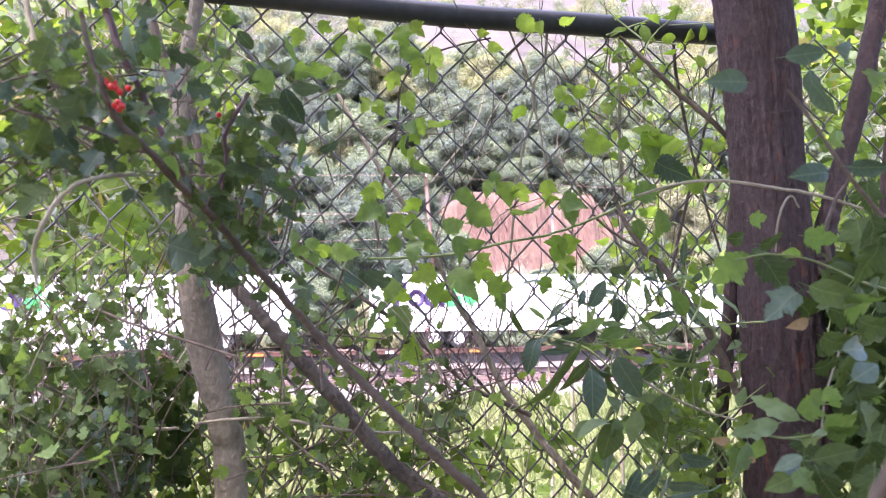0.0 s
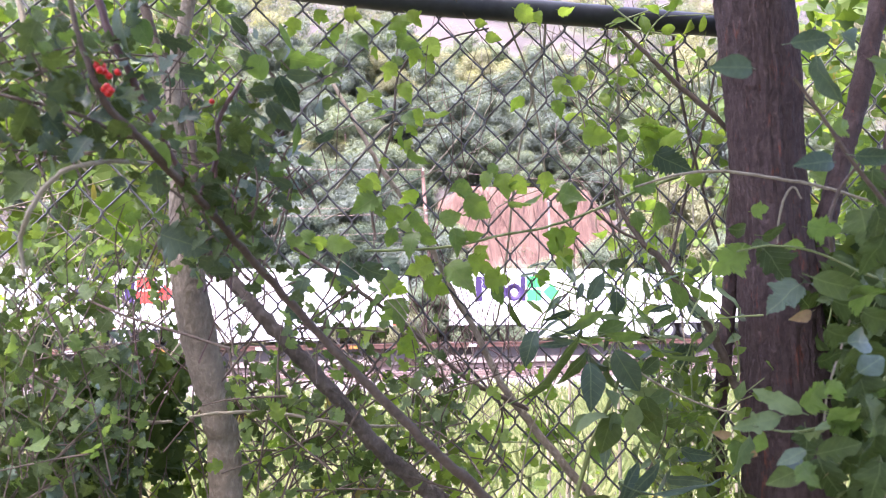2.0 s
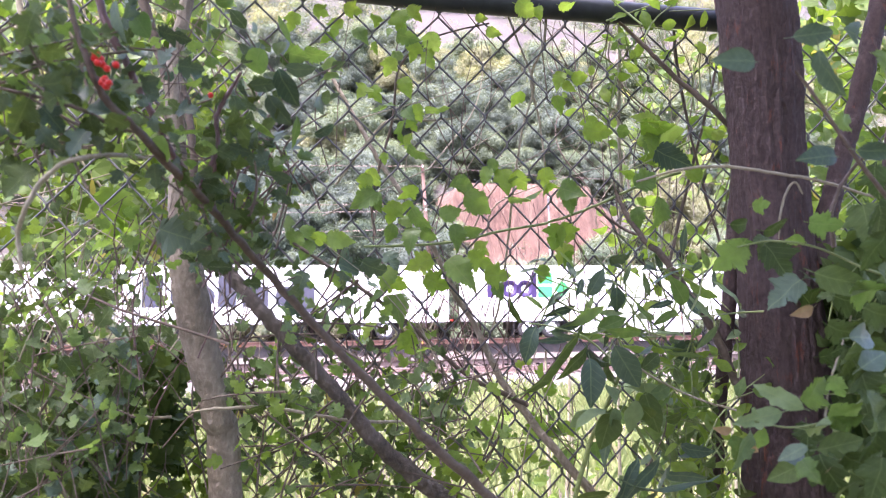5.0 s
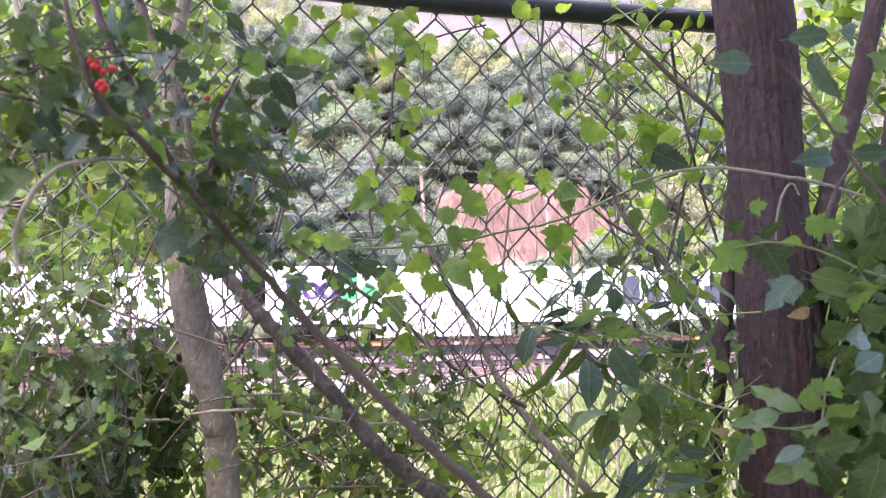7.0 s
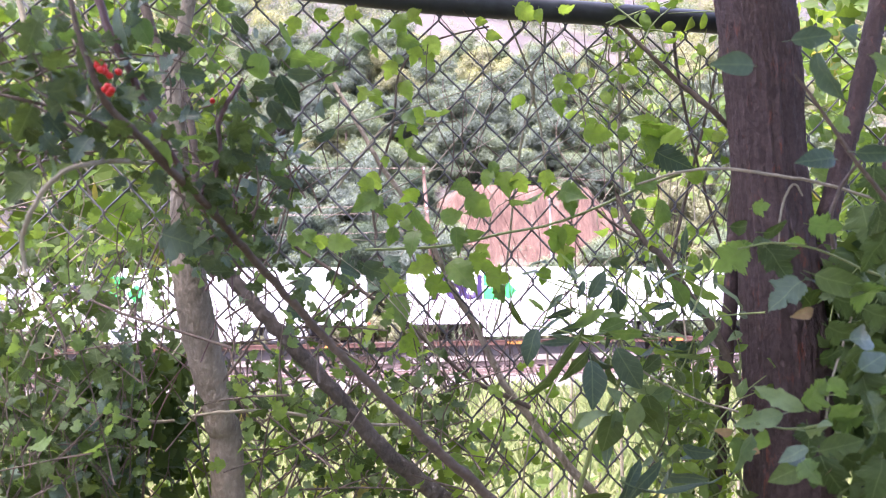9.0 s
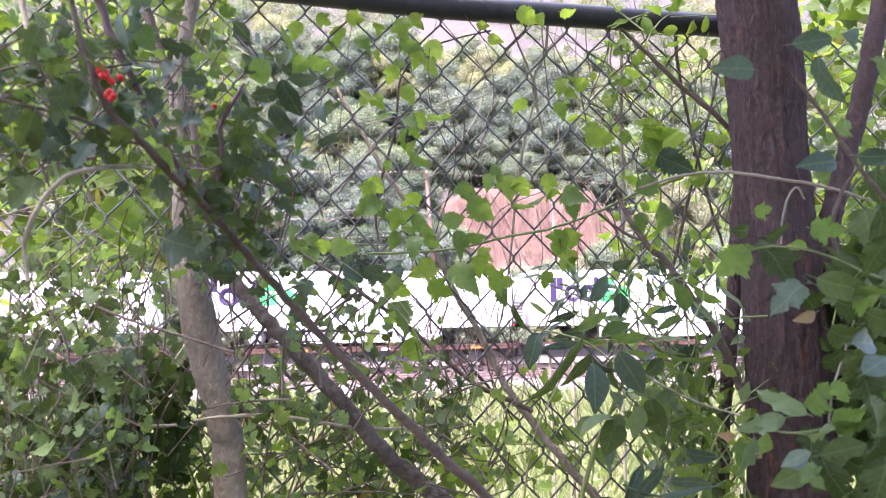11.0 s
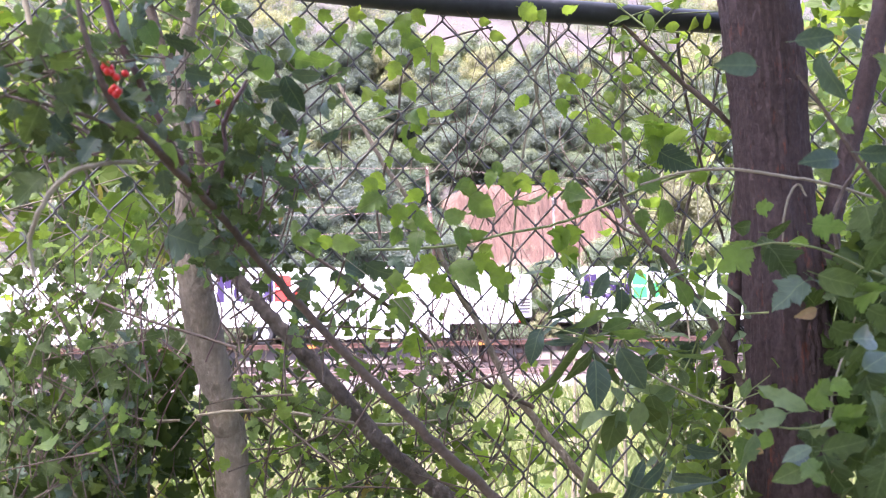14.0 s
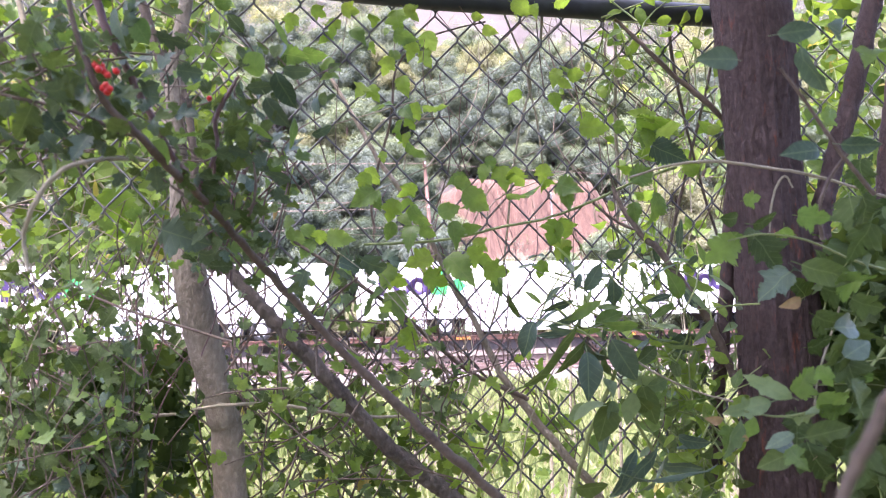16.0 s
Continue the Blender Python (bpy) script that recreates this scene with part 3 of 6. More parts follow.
def trailer(left, rear_left, mark, skirt, mark_x=0.9):
    t = new("semi_trailer")
    bm = bmesh.new()
    block(bm, 0, LENGTH, NEAR_Y, FAR_Y, BOX_Z0 + 0.16, BOX_Z1 - 0.1, 0.03)
    part("body", bm, M["white"], t)
    bm = bmesh.new()
    block(bm, -0.02, LENGTH + 0.02, NEAR_Y - 0.02, FAR_Y + 0.02, BOX_Z1 - 0.11, BOX_Z1, 0.03)
    part("top_rail", bm, M["white"], t, "white painted roof edge")
    bm = bmesh.new()
    block(bm, -0.02, LENGTH + 0.02, NEAR_Y - 0.025, FAR_Y + 0.025, BOX_Z0, BOX_Z0 + 0.17, 0.012)
    part("bottom_rail", bm, M["white"], t, "white painted bottom edge")
    bm = bmesh.new()
    block(bm, 0.05, LENGTH - 0.05, NEAR_Y + 0.05, FAR_Y - 0.05, BOX_Z0 - 0.05, BOX_Z0 + 0.002)
    part("floor_frame", bm, M["dark_metal"], t, "dark steel underframe")
    for k in range(1, 14):
        bm = bmesh.new()
        block(bm, k * 1.154 - 0.012, k * 1.154 + 0.012, NEAR_Y - 0.004, NEAR_Y + 0.01, BOX_Z0 + 0.18, BOX_Z1 - 0.115)
        part("seam", bm, M["white"], t)
    for k in range(8):
        bm = bmesh.new()
        block(bm, 0.4 + k * 2.18, 0.55 + k * 2.18, NEAR_Y - 0.032, NEAR_Y - 0.022, BOX_Z0 + 0.05, BOX_Z0 + 0.10)
        part("reflector", bm, M["red" if k % 2 else "alloy"], t, "small reflective strip")
    # ends: rear doors with bars, front with a grey corner post
    rear, front = (0.0, LENGTH) if rear_left else (LENGTH, 0.0)
    s = -1 if rear_left else 1
    for side in (0, 1):
        y0 = NEAR_Y + 0.06 + side * 1.25
        bm = bmesh.new()
        block(bm, min(rear, rear + s * 0.04), max(rear, rear + s * 0.04), y0, y0 + 1.2, BOX_Z0 + 0.2, BOX_Z1 - 0.15, 0.008)
        door = part("rear_door", bm, M["white"], t, "white rear door")
        for b in (0.3, 0.8):
            bm = bmesh.new()
            ring(bm, (rear + s * 0.06, y0 + b, (BOX_Z0 + BOX_Z1) / 2), (0, 0, 1), 0, 0.018, 1.3, 8)
            part("lock_rod", bm, M["alloy"], door, "steel lock rod")
    bm = bmesh.new()
    block(bm, min(front, front - s * 0.12), max(front, front - s * 0.12), NEAR_Y - 0.015, NEAR_Y + 0.1, BOX_Z0 + 0.18, BOX_Z1 - 0.12, 0.01)
    part("corner_post", bm, M["grey_paint"], t, "grey corner post")
    if rear_left:
        bm = bmesh.new()
        block(bm, LENGTH + 0.08, LENGTH + 0.85, NEAR_Y + 0.25, FAR_Y - 0.25, BOX_Z0 + 0.25, BOX_Z1 - 0.35, 0.08)
        nose = part("nose_unit", bm, M["grey_paint"], t, "pale grey cooling unit on the front wall")
        for k in range(5):
            bm = bmesh.new()
            block(bm, LENGTH + 0.18, LENGTH + 0.75, NEAR_Y + 0.235, NEAR_Y + 0.252, BOX_Z0 + 0.5 + 0.16 * k, BOX_Z0 + 0.58 + 0.16 * k)
            part("louvre", bm, M["dark_metal"], nose, "dark louvre slot")
    # wheels
    wx = (3.0, 4.25) if rear_left else (LENGTH - 4.4, LENGTH - 3.15)
    bm = bmesh.new()
    block(bm, wx[0] - 0.75, wx[1] + 0.75, NEAR_Y + 0.45, FAR_Y - 0.45, DECK_Z + 0.45, BOX_Z0 - 0.04, 0.03)
    part("axle_carriage", bm, M["dark_metal"], t, "dark steel axle carriage")
    for x in wx:
        for y in (NEAR_Y + 0.16, FAR_Y - 0.16):
            bm = bmesh.new()
            ring(bm, (x, y, DECK_Z + 0.50), (0, 1, 0), 0.27, 0.50, 0.15, 24)
            tyre = part("tyre", bm, M["rubber"], t, "black rubber tyre")
            o = -1 if y < 38 else 1
            bm = bmesh.new()
            ring(bm, (x, y + o * 0.125, DECK_Z + 0.50), (0, 1, 0), 0.15, 0.30, 0.05, 24)
            ring(bm, (x, y + o * 0.07, DECK_Z + 0.50), (0, 1, 0), 0, 0.155, 0.06, 14)
            part("rim", bm, M["alloy"], tyre, "bright alloy rim")
    for x in (wx[0] - 0.72, wx[1] + 0.70):
        bm = bmesh.new()
        block(bm, x, x + 0.02, NEAR_Y + 0.03, NEAR_Y + 0.6, DECK_Z + 0.15, BOX_Z0 - 0.03)
        part("mudflap", bm, M["rubber"], t, "black rubber mudflap")
    # landing legs
    lx = LENGTH - 2.6 if rear_left else 2.6
    for y in (NEAR_Y + 0.35, FAR_Y - 0.35):
        bm = bmesh.new()
        block(bm, lx - 0.07, lx + 0.07, y - 0.07, y + 0.07, DECK_Z + 0.25, BOX_Z0 - 0.03, 0.01)
        block(bm, lx - 0.045, lx + 0.045, y - 0.045, y + 0.045, DECK_Z + 0.06, DECK_Z + 0.26)
        block(bm, lx - 0.15, lx + 0.15, y - 0.12, y + 0.12, DECK_Z + 0.03, DECK_Z + 0.06)
        part("landing_leg", bm, M["dark_metal"], t, "dark steel landing leg")
    if skirt:
        x0, x1 = (wx[1] + 1.0, lx - 0.9) if rear_left else (lx + 0.9, wx[0] - 1.0)
        n = 3
        for k in range(n):
            a, b = x0 + (x1 - x0) * k / n, x0 + (x1 - x0) * (k + 1) / n
            bm = bmesh.new()
            block(bm, a + 0.008, b - 0.008, NEAR_Y + 0.02, NEAR_Y + 0.045, DECK_Z + 0.22, BOX_Z0 - 0.012, 0.008)
            part("side_skirt", bm, M["white"], t, "white side skirt panel")
    if mark == "long":
        long_mark(t)
        lab = "white box semi-trailer with a wide slate mark"
    else:
        emblem(t, mark, mark_x)
        lab = "white box semi-trailer with a purple and %s mark" % mark
    tagged(t, lab, "semi-trailer", "trailers on the train")
    t.location = (left, 0, 0)
    MOVING.append((t, left))
    return t


def flatcar(left, length):
    c = new("flatcar")
    bm = bmesh.new()
    block(bm, 0.15, length - 0.15, NEAR_Y + 0.02, NEAR_Y + 0.14, DECK_Z - 0.22, DECK_Z, 0.01)
    block(bm, 0.15, length - 0.15, NEAR_Y - 0.03, NEAR_Y + 0.16, DECK_Z - 0.03, DECK_Z + 0.004, 0.008)
    part("side_sill", bm, M["rust"], c, "rust-brown steel side sill")
    bm = bmesh.new()
    block(bm, 0.15, length - 0.15, FAR_Y - 0.14, FAR_Y - 0.02, DECK_Z - 0.22, DECK_Z, 0.01)
    part("side_sill", bm, M["rust"], c, "rust-brown steel side sill")
    bm = bmesh.new()
    block(bm, 0.15, length - 0.15, NEAR_Y + 0.145, FAR_Y - 0.145, DECK_Z - 0.08, DECK_Z - 0.01)
    part("deck", bm, M["dark_metal"], c, "dark steel deck")
    bm = bmesh.new()
    block(bm, 0.0, length, TRACK_Y - 0.35, TRACK_Y + 0.35, DECK_Z - 0.62, DECK_Z - 0.09, 0.02)
    part("centre_sill", bm, M["dark_metal"], c, "dark steel centre sill")
    for k in range(9):
        x = 0.9 + k * (length - 1.8) / 8
        bm = bmesh.new()
        block(bm, x - 0.05, x + 0.05, NEAR_Y + 0.14, TRACK_Y - 0.352, DECK_Z - 0.34, DECK_Z - 0.082)
        part("cross_bearer", bm, M["dark_metal"], c)
    for k, x in enumerate((1.2, 5.4, 9.7, 14.2)):
        bm = bmesh.new()
        block(bm, x, x + (0.75 if k % 2 else 0.4), NEAR_Y - 0.002, NEAR_Y + 0.018, DECK_Z - 0.19, DECK_Z - 0.06)
        part("plate", bm, M["amber" if k % 2 else "white"], c, "small amber plate" if k % 2 else "small white lettering panel")
    bm = bmesh.new()
    block(bm, 1.4, length - 4.0, NEAR_Y + 0.22, NEAR_Y + 0.30, DECK_Z - 0.74, DECK_Z - 0.1, 0.015)
    part("lower_frame", bm, M["dark_metal"], c, "dark steel lower frame")
    # bogie under one end
    bx = length - 2.3
    for x in (bx - 0.88, bx + 0.88):
        for y in (TRACK_Y - 0.75, TRACK_Y + 0.75):
            bm = bmesh.new()
            ring(bm, (x, y, RAIL_Z + 0.43), (0, 1, 0), 0, 0.43, 0.06, 22)
            ring(bm, (x, y + (0.08 if y < TRACK_Y else -0.08), RAIL_Z + 0.43), (0, 1, 0), 0, 0.46, 0.02, 22)
            part("rail_wheel", bm, M["steel"], c, "worn steel railway wheel")
        bm = bmesh.new()
        ring(bm, (x, TRACK_Y, RAIL_Z + 0.43), (0, 1, 0), 0, 0.07, 1.0, 10)
        part("axle", bm, M["dark_metal"], c)
    for y in (TRACK_Y - 1.0, TRACK_Y + 1.0):
        bm = bmesh.new()
        block(bm, bx - 1.25, bx + 1.25, y - 0.07, y + 0.07, RAIL_Z + 0.46, RAIL_Z + 0.64, 0.03)
        block(bm, bx - 0.35, bx + 0.35, y - 0.09, y + 0.09, RAIL_Z + 0.26, RAIL_Z + 0.80, 0.03)
        for x in (bx - 0.88, bx + 0.88):
            block(bm, x - 0.16, x + 0.16, y - 0.10, y + 0.10, RAIL_Z + 0.29, RAIL_Z + 0.60, 0.03)
        part("bogie_frame", bm, M["dark_metal"], c, "dark cast steel bogie frame")
    tagged(c, "rust-brown steel railway flatcar carrying a trailer", "flatcar", "flatcars of the train")
    c.location = (left, 0, 0)
    MOVING.append((c, left))
    return c


TRAIN = (
    (20.6, False, "green", True), (2.7, True, "green", False), (-16.9, False, "green", True), (-35.85, True, "red", True),
    (-52.3, True, "green", True), (-69.0, False, "long", False), (-86.2, True, "green", True), (-103.25, False, "green", True),
    (-121.2, False, "green", True), (-138.05, True, "green", True, 0.55), (-155.4, False, "green", False), (-173.7, True, "red", True, 0.85),
    (-190.0, True, "green", True), (-207.2, False, "green", True))
for k, (left, *rest) in enumerate(TRAIN):
    trailer(left, *rest)
    ahead = TRAIN[k - 1][0] if k else left + 17.6
    flatcar(left - 0.65, ahead - left - 0.12)


# ---- leaves ----
OUTLINES = {
    # half outline from the base to the tip, in parts of the length: (along, out)
    "lobed": [(0.03, 0.03), (0.0, 0.14), (0.08, 0.27), (0.16, 0.24), (0.24, 0.40), (0.33, 0.37), (0.38, 0.45), (0.47, 0.36), (0.48, 0.22), (0.58, 0.18), (0.66, 0.28), (0.74, 0.21), (0.82, 0.20), (0.91, 0.09)],
    "toothed": [(0.0, 0.03), (0.02, 0.20), (0.12, 0.30), (0.20, 0.285), (0.30, 0.365), (0.38, 0.30), (0.52, 0.30), (0.58, 0.21), (0.70, 0.19), (0.76, 0.12), (0.90, 0.05)],
    "trilobe": [(0.0, 0.03), (-0.03, 0.14), (0.05, 0.27), (0.14, 0.33), (0.22, 0.34), (0.34, 0.41), (0.46, 0.47), (0.47, 0.36), (0.50, 0.25), (0.56, 0.20), (0.64, 0.225), (0.72, 0.19), (0.82, 0.12), (0.92, 0.05)],
    "leaflet": [(0.0, 0.015), (0.06, 0.08), (0.18, 0.155), (0.32, 0.185), (0.46, 0.17), (0.50, 0.215), (0.56, 0.205), (0.60, 0.135), (0.76, 0.115), (0.80, 0.13), (0.84, 0.08), (0.94, 0.03)],
    "ovate": [(0.0, 0.02), (0.05, 0.12), (0.18, 0.22), (0.34, 0.265), (0.50, 0.25), (0.66, 0.19), (0.80, 0.12), (0.92, 0.05)],
    "lance": [(0.0, 0.015), (0.08, 0.06), (0.25, 0.11), (0.45, 0.125), (0.65, 0.10), (0.82, 0.055), (0.93, 0.02)],
    "round": [(0.0, 0.03), (0.0, 0.18), (0.12, 0.34), (0.32, 0.42), (0.54, 0.40), (0.74, 0.29), (0.90, 0.14)],
}
LEAF_MESH = {}


def leaf_mesh(kind, variant, material):
    key = (kind, variant, material)
    if key in LEAF_MESH:
        return LEAF_MESH[key]
    rnd = random.Random(variant * 13 + len(kind))
    half = OUTLINES[kind]
    if kind in ("lobed", "toothed", "trilobe"):
        half = toothed_edge(half)
    curl, fold = rnd.uniform(0.15, 0.75), rnd.uniform(0.08, 0.5)
    wave = rnd.uniform(0.01, 0.05)

    def place(u, v):
        return (v, u - 0.5, -curl * (u - 0.5) ** 2 + fold * abs(v) + wave * math.sin(u * 9 + v * 7))

    mid = [place(u, 0) for u in (0.0, 0.2, 0.42, 0.64, 0.84, 1.0)]
    verts, faces = list(mid), []
    mu = (0.0, 0.2, 0.42, 0.64, 0.84, 1.0)
    for s in (-1, 1):
        start = len(verts)
        jit = [(u + rnd.uniform(-0.015, 0.015), v * rnd.uniform(0.9, 1.1)) for u, v in half]
        verts += [place(u, s * v) for u, v in jit]
        ring_ids = [0] + [start + k for k in range(len(half))] + [5]
        us = [0.0] + [u for u, v in jit] + [1.0]
        m = 0
        for k in range(len(ring_ids) - 1):
            a, b = ring_ids[k], ring_ids[k + 1]
            while m < 5 and us[k + 1] > mu[m + 1] - 0.02 and m < 4:
                f = (mid_id(m), a, mid_id(m + 1))
                if len(set(f)) == 3:
                    faces.append(f if s > 0 else f[::-1])
                m += 1
            f = (mid_id(m), a, b)
            if len(set(f)) == 3:
                faces.append(f if s > 0 else f[::-1])
    # stalk
    b = len(verts)
    L = rnd.uniform(0.10, 0.22)
    for y, z in ((-0.5, -0.25 * curl), (-0.5 - L, -0.25 * curl - 0.6 * L)):
        verts += [(-0.012, y, z), (0.012, y, z), (0.0, y, z + 0.02)]
    faces += [(b, b + 1, b + 4, b + 3), (b + 1, b + 2, b + 5, b + 4), (b + 2, b, b + 3, b + 5)]
    me = bpy.data.meshes.new("leaf")
    me.from_pydata(verts, [], faces)
    me.materials.append(M[material])
    me.shade_smooth()
    LEAF_MESH[key] = me
    return me


def toothed_edge(half):
    """Small forward-pointing teeth between the points of an outline."""
    out = [half[0]]
    for (u0, v0), (u1, v1) in zip(half, half[1:]):
        out += [(u0 * 0.45 + u1 * 0.55 - 0.004, (v0 * 0.45 + v1 * 0.55) * 1.06 + 0.008), (u0 * 0.3 + u1 * 0.7, (v0 * 0.3 + v1 * 0.7) * 0.93 - 0.006), (u1, v1)]
    return out


def mid_id(m):
    return min(m, 5)


LEAF_RND = random.Random(21)


def leaf(plant, kind, material, x, y, z, size, turn=0, tilt=15, pitch=0):
    """A leaf blade round (x, y, z). turn: where its tip points, clockwise from up, as seen along +y; tilt and pitch lean the blade."""
    me = leaf_mesh(kind, LEAF_RND.randrange(6), material)
    tilt, pitch = tilt + LEAF_RND.gauss(0, 24), pitch + LEAF_RND.gauss(-14, 25)
    ob = new("leaf", me)
    ob.parent = plant
    a = radians(turn)
    tip, face = Vector((math.sin(a), 0, math.cos(a))), Vector((0, -1, 0))
    side = tip.cross(face)
    m = Matrix((side, tip, face)).transposed().to_4x4()
    m = Matrix.Translation((x, y, z)) @ m @ Matrix.Rotation(radians(tilt), 4, "Y") @ Matrix.Rotation(radians(pitch), 4, "X")
    ob.matrix_basis = m @ Matrix.Scale(size * 0.92, 4)
    return ob


def stem(plant, material, pts, name="stem", sides=9, rough=0.12):
    thick = max(p[3] for p in pts) > 0.007
    sides, rough = (18, 0.05) if thick else (sides, rough)
    path = smooth_path(pts, 12 if thick else 5)
    rnd = random.Random(len(path) + int(pts[0][0] * 1000))
    for p in path[1:-1]:
        p[:3] += np.array([rnd.uniform(-1, 1), rnd.uniform(-1, 1), rnd.uniform(-1, 1)]) * min(p[3] * 0.25, 0.0012)
    part(name, tube_mesh(name, path, sides, rough, len(path)), M[material], plant)
    return path


def sprinkle(plant, kind, material, path, count, reach, size, seed, droop=0, lo=0.0, hi=1.0):
    """Leaves along a stem, thrown to both sides."""
    rnd = random.Random(seed)
    for k in range(count):
        p = path[int((lo + (hi - lo) * rnd.random()) * (len(path) - 1))]
        d = Vector((rnd.gauss(0, 1), rnd.gauss(0, 0.6), rnd.gauss(0, 1))).normalized() * reach * rnd.uniform(0.4, 1.0)
        turn = math.degrees(math.atan2(d.x, d.z)) + rnd.uniform(-40, 40) + droop * (1 if d.x > 0 else -1)
        leaf(plant, kind, material, p[0] + d.x, p[1] + d.y, p[2] + d.z, size * rnd.uniform(0.65, 1.25), turn, rnd.gauss(0, 38), rnd.gauss(-15, 32))


def twigs(plant, material, count, box, length, radius, seed, slope=0.0):
    """Thin shoots inside a box (x0, x1, y0, y1, z0, z1)."""
    rnd = random.Random(seed)
    out = []
    for k in range(count):
        x, y, z = rnd.uniform(*box[:2]), rnd.uniform(*box[2:4]), rnd.uniform(*box[4:])
        a = rnd.gauss(slope, 24)
        l = length * rnd.uniform(0.6, 1.4)
        dx, dz, dy = math.sin(radians(a)) * l, math.cos(radians(a)) * l, rnd.uniform(-0.06, 0.06)
        bend = rnd.uniform(-0.3, 0.3) * l
        r = radius * rnd.uniform(0.6, 1.5)
        pts = [(x, y, z, r), (x + dx * 0.35 + bend, y + dy * 0.5, z + dz * 0.4, r * 0.9), (x + dx * 0.7 + bend * 0.8, y + dy, z + dz * 0.72, r * 0.7), (x + dx, y + dy, z + dz, r * 0.35)]
        out.append(stem(plant, material, pts, "shoot", 5, 0.15))
    return out


def leaf_mass(name, kind, material, count, box, size, seed, plant=None, gap=0.0, up=0.5):
    """A crowd of leaf blades in a box, thinned where a noise says so; one joined piece."""
    rs = np.random.RandomState(seed)
    half = OUTLINES[kind]
    shape = [(0.0, 0.0)] + [(v, u) for u, v in half] + [(0.0, 1.0)] + [(-v, u) for u, v in reversed(half)]
    S = np.array([(v, u - 0.5, 0.16 * abs(v) - 0.25 * (u - 0.5) ** 2) for v, u in shape])
    n = len(S)
    verts, faces = [], []
    while len(faces) < count:
        p = np.array([rs.uniform(*box[0:2]), rs.uniform(*box[2:4]), rs.uniform(*box[4:6])])
        if noise.noise(Vector(p * 4.5 + seed * 3.7)) < gap - 0.35 + 0.3 * rs.rand():
            continue
        nrm = rs.normal(size=3) * 0.8 + np.array([0, -0.7, up])
        nrm /= np.linalg.norm(nrm)
        u = np.cross(nrm, rs.normal(size=3))
        u /= np.linalg.norm(u)
        R = np.stack([u, np.cross(nrm, u), nrm])
        b = len(verts)
        verts += ((S * size * rs.uniform(0.6, 1.3)) @ R + p).tolist()
        faces.append(tuple(range(b, b + n)))
    me = bpy.data.meshes.new(name)
    me.from_pydata(verts, [], faces)
    me.materials.append(M[material])
    ob = tagged(new(name, me), kind="stuff")
    ob.parent = plant
    return ob


def sprigs(plant, kind, mats, count, box, size, seed, leaves=5, reach=0.1, slope=0.0, spread=60, twig="twig_green", fat=0.0012):
    """Short shoots inside a box (x0, x1, y0, y1, z0, z1), each with leaves set on alternate sides."""
    rnd = random.Random(seed)
    for k in range(count):
        x, y, z = rnd.uniform(*box[:2]), rnd.uniform(*box[2:4]), rnd.uniform(*box[4:])
        a = radians(rnd.gauss(slope, spread))
        L = reach * rnd.uniform(0.6, 1.4)
        d = Vector((math.sin(a), rnd.uniform(-0.35, 0.35), math.cos(a)))
        p0 = Vector((x, y, z)) - d * L / 2
        sag = rnd.uniform(-0.15, 0.15) * L
        pts = [(*(p0 + d * L * t + Vector((sag * math.sin(3.1 * t), 0, -abs(sag) * t * t))), fat * (1.2 - 0.6 * t)) for t in (0, 0.33, 0.66, 1)]
        part("shoot", tube_mesh("shoot", pts, 4), M[twig], plant)
        n = max(2, int(leaves * rnd.uniform(0.6, 1.4)))
        mat_name = rnd.choice(mats)
        for j in range(n):
            t = (j + 0.6) / n
            q = p0 + d * L * t
            s = size * rnd.uniform(0.65, 1.2) * (1.0 - 0.3 * t)
            side = (1 if j % 2 else -1) if j < n - 1 else 0
            turn = math.degrees(a) + side * rnd.uniform(35, 80)
            off = Vector((math.sin(radians(turn)), 0, math.cos(radians(turn)))) * s * 0.75
            leaf(plant, kind, mat_name, q.x + off.x, q.y + rnd.uniform(-0.02, 0.02), q.z + off.z - 0.1 * s, s, turn, rnd.gauss(0, 35), rnd.gauss(-20, 28))


def rooted(plant, material, leaf_material, box, count, top, radius, seed):
    """Stems that rise from the soil inside (x0, x1, y0, y1) to the leafy part of a plant, with a few low leaves."""
    rnd = random.Random(seed)
    for k in range(count):
        x, y = rnd.uniform(*box[:2]), rnd.uniform(*box[2:])
        h, dx, dy = top * rnd.uniform(0.8, 1.1), rnd.uniform(-0.12, 0.12), rnd.uniform(-0.03, 0.03)
        r = radius * rnd.uniform(0.7, 1.4)
        pts = [(x + dx, y + dy, ground_z(x, y) - 0.05, r * 1.3), (x + dx * 0.7, y + dy, h * 0.35, r), (x + dx * 0.2, y, h * 0.7, r * 0.8), (x, y, h, r * 0.4)]
        stem(plant, material, pts, "stem", 6, 0.15)
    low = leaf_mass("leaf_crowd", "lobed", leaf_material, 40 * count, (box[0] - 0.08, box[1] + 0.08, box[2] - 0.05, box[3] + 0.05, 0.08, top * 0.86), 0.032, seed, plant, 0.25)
    return low


def slab(a, b, y0, y1):
    """The box between two corners, between the depths y0 and y1."""
    return (min(a[0], b[0]), max(a[0], b[0]), y0, y1, min(a[2], b[2]), max(a[2], b[2]))


# ---- chain-link fence ----
F0, FA, FB = Vector((0.0473, 1.03, 1.8227)), Vector((0.0653, 0.00083, -0.00151)) / 2, Vector((0.00012, -0.0023, -0.0776)) / 2


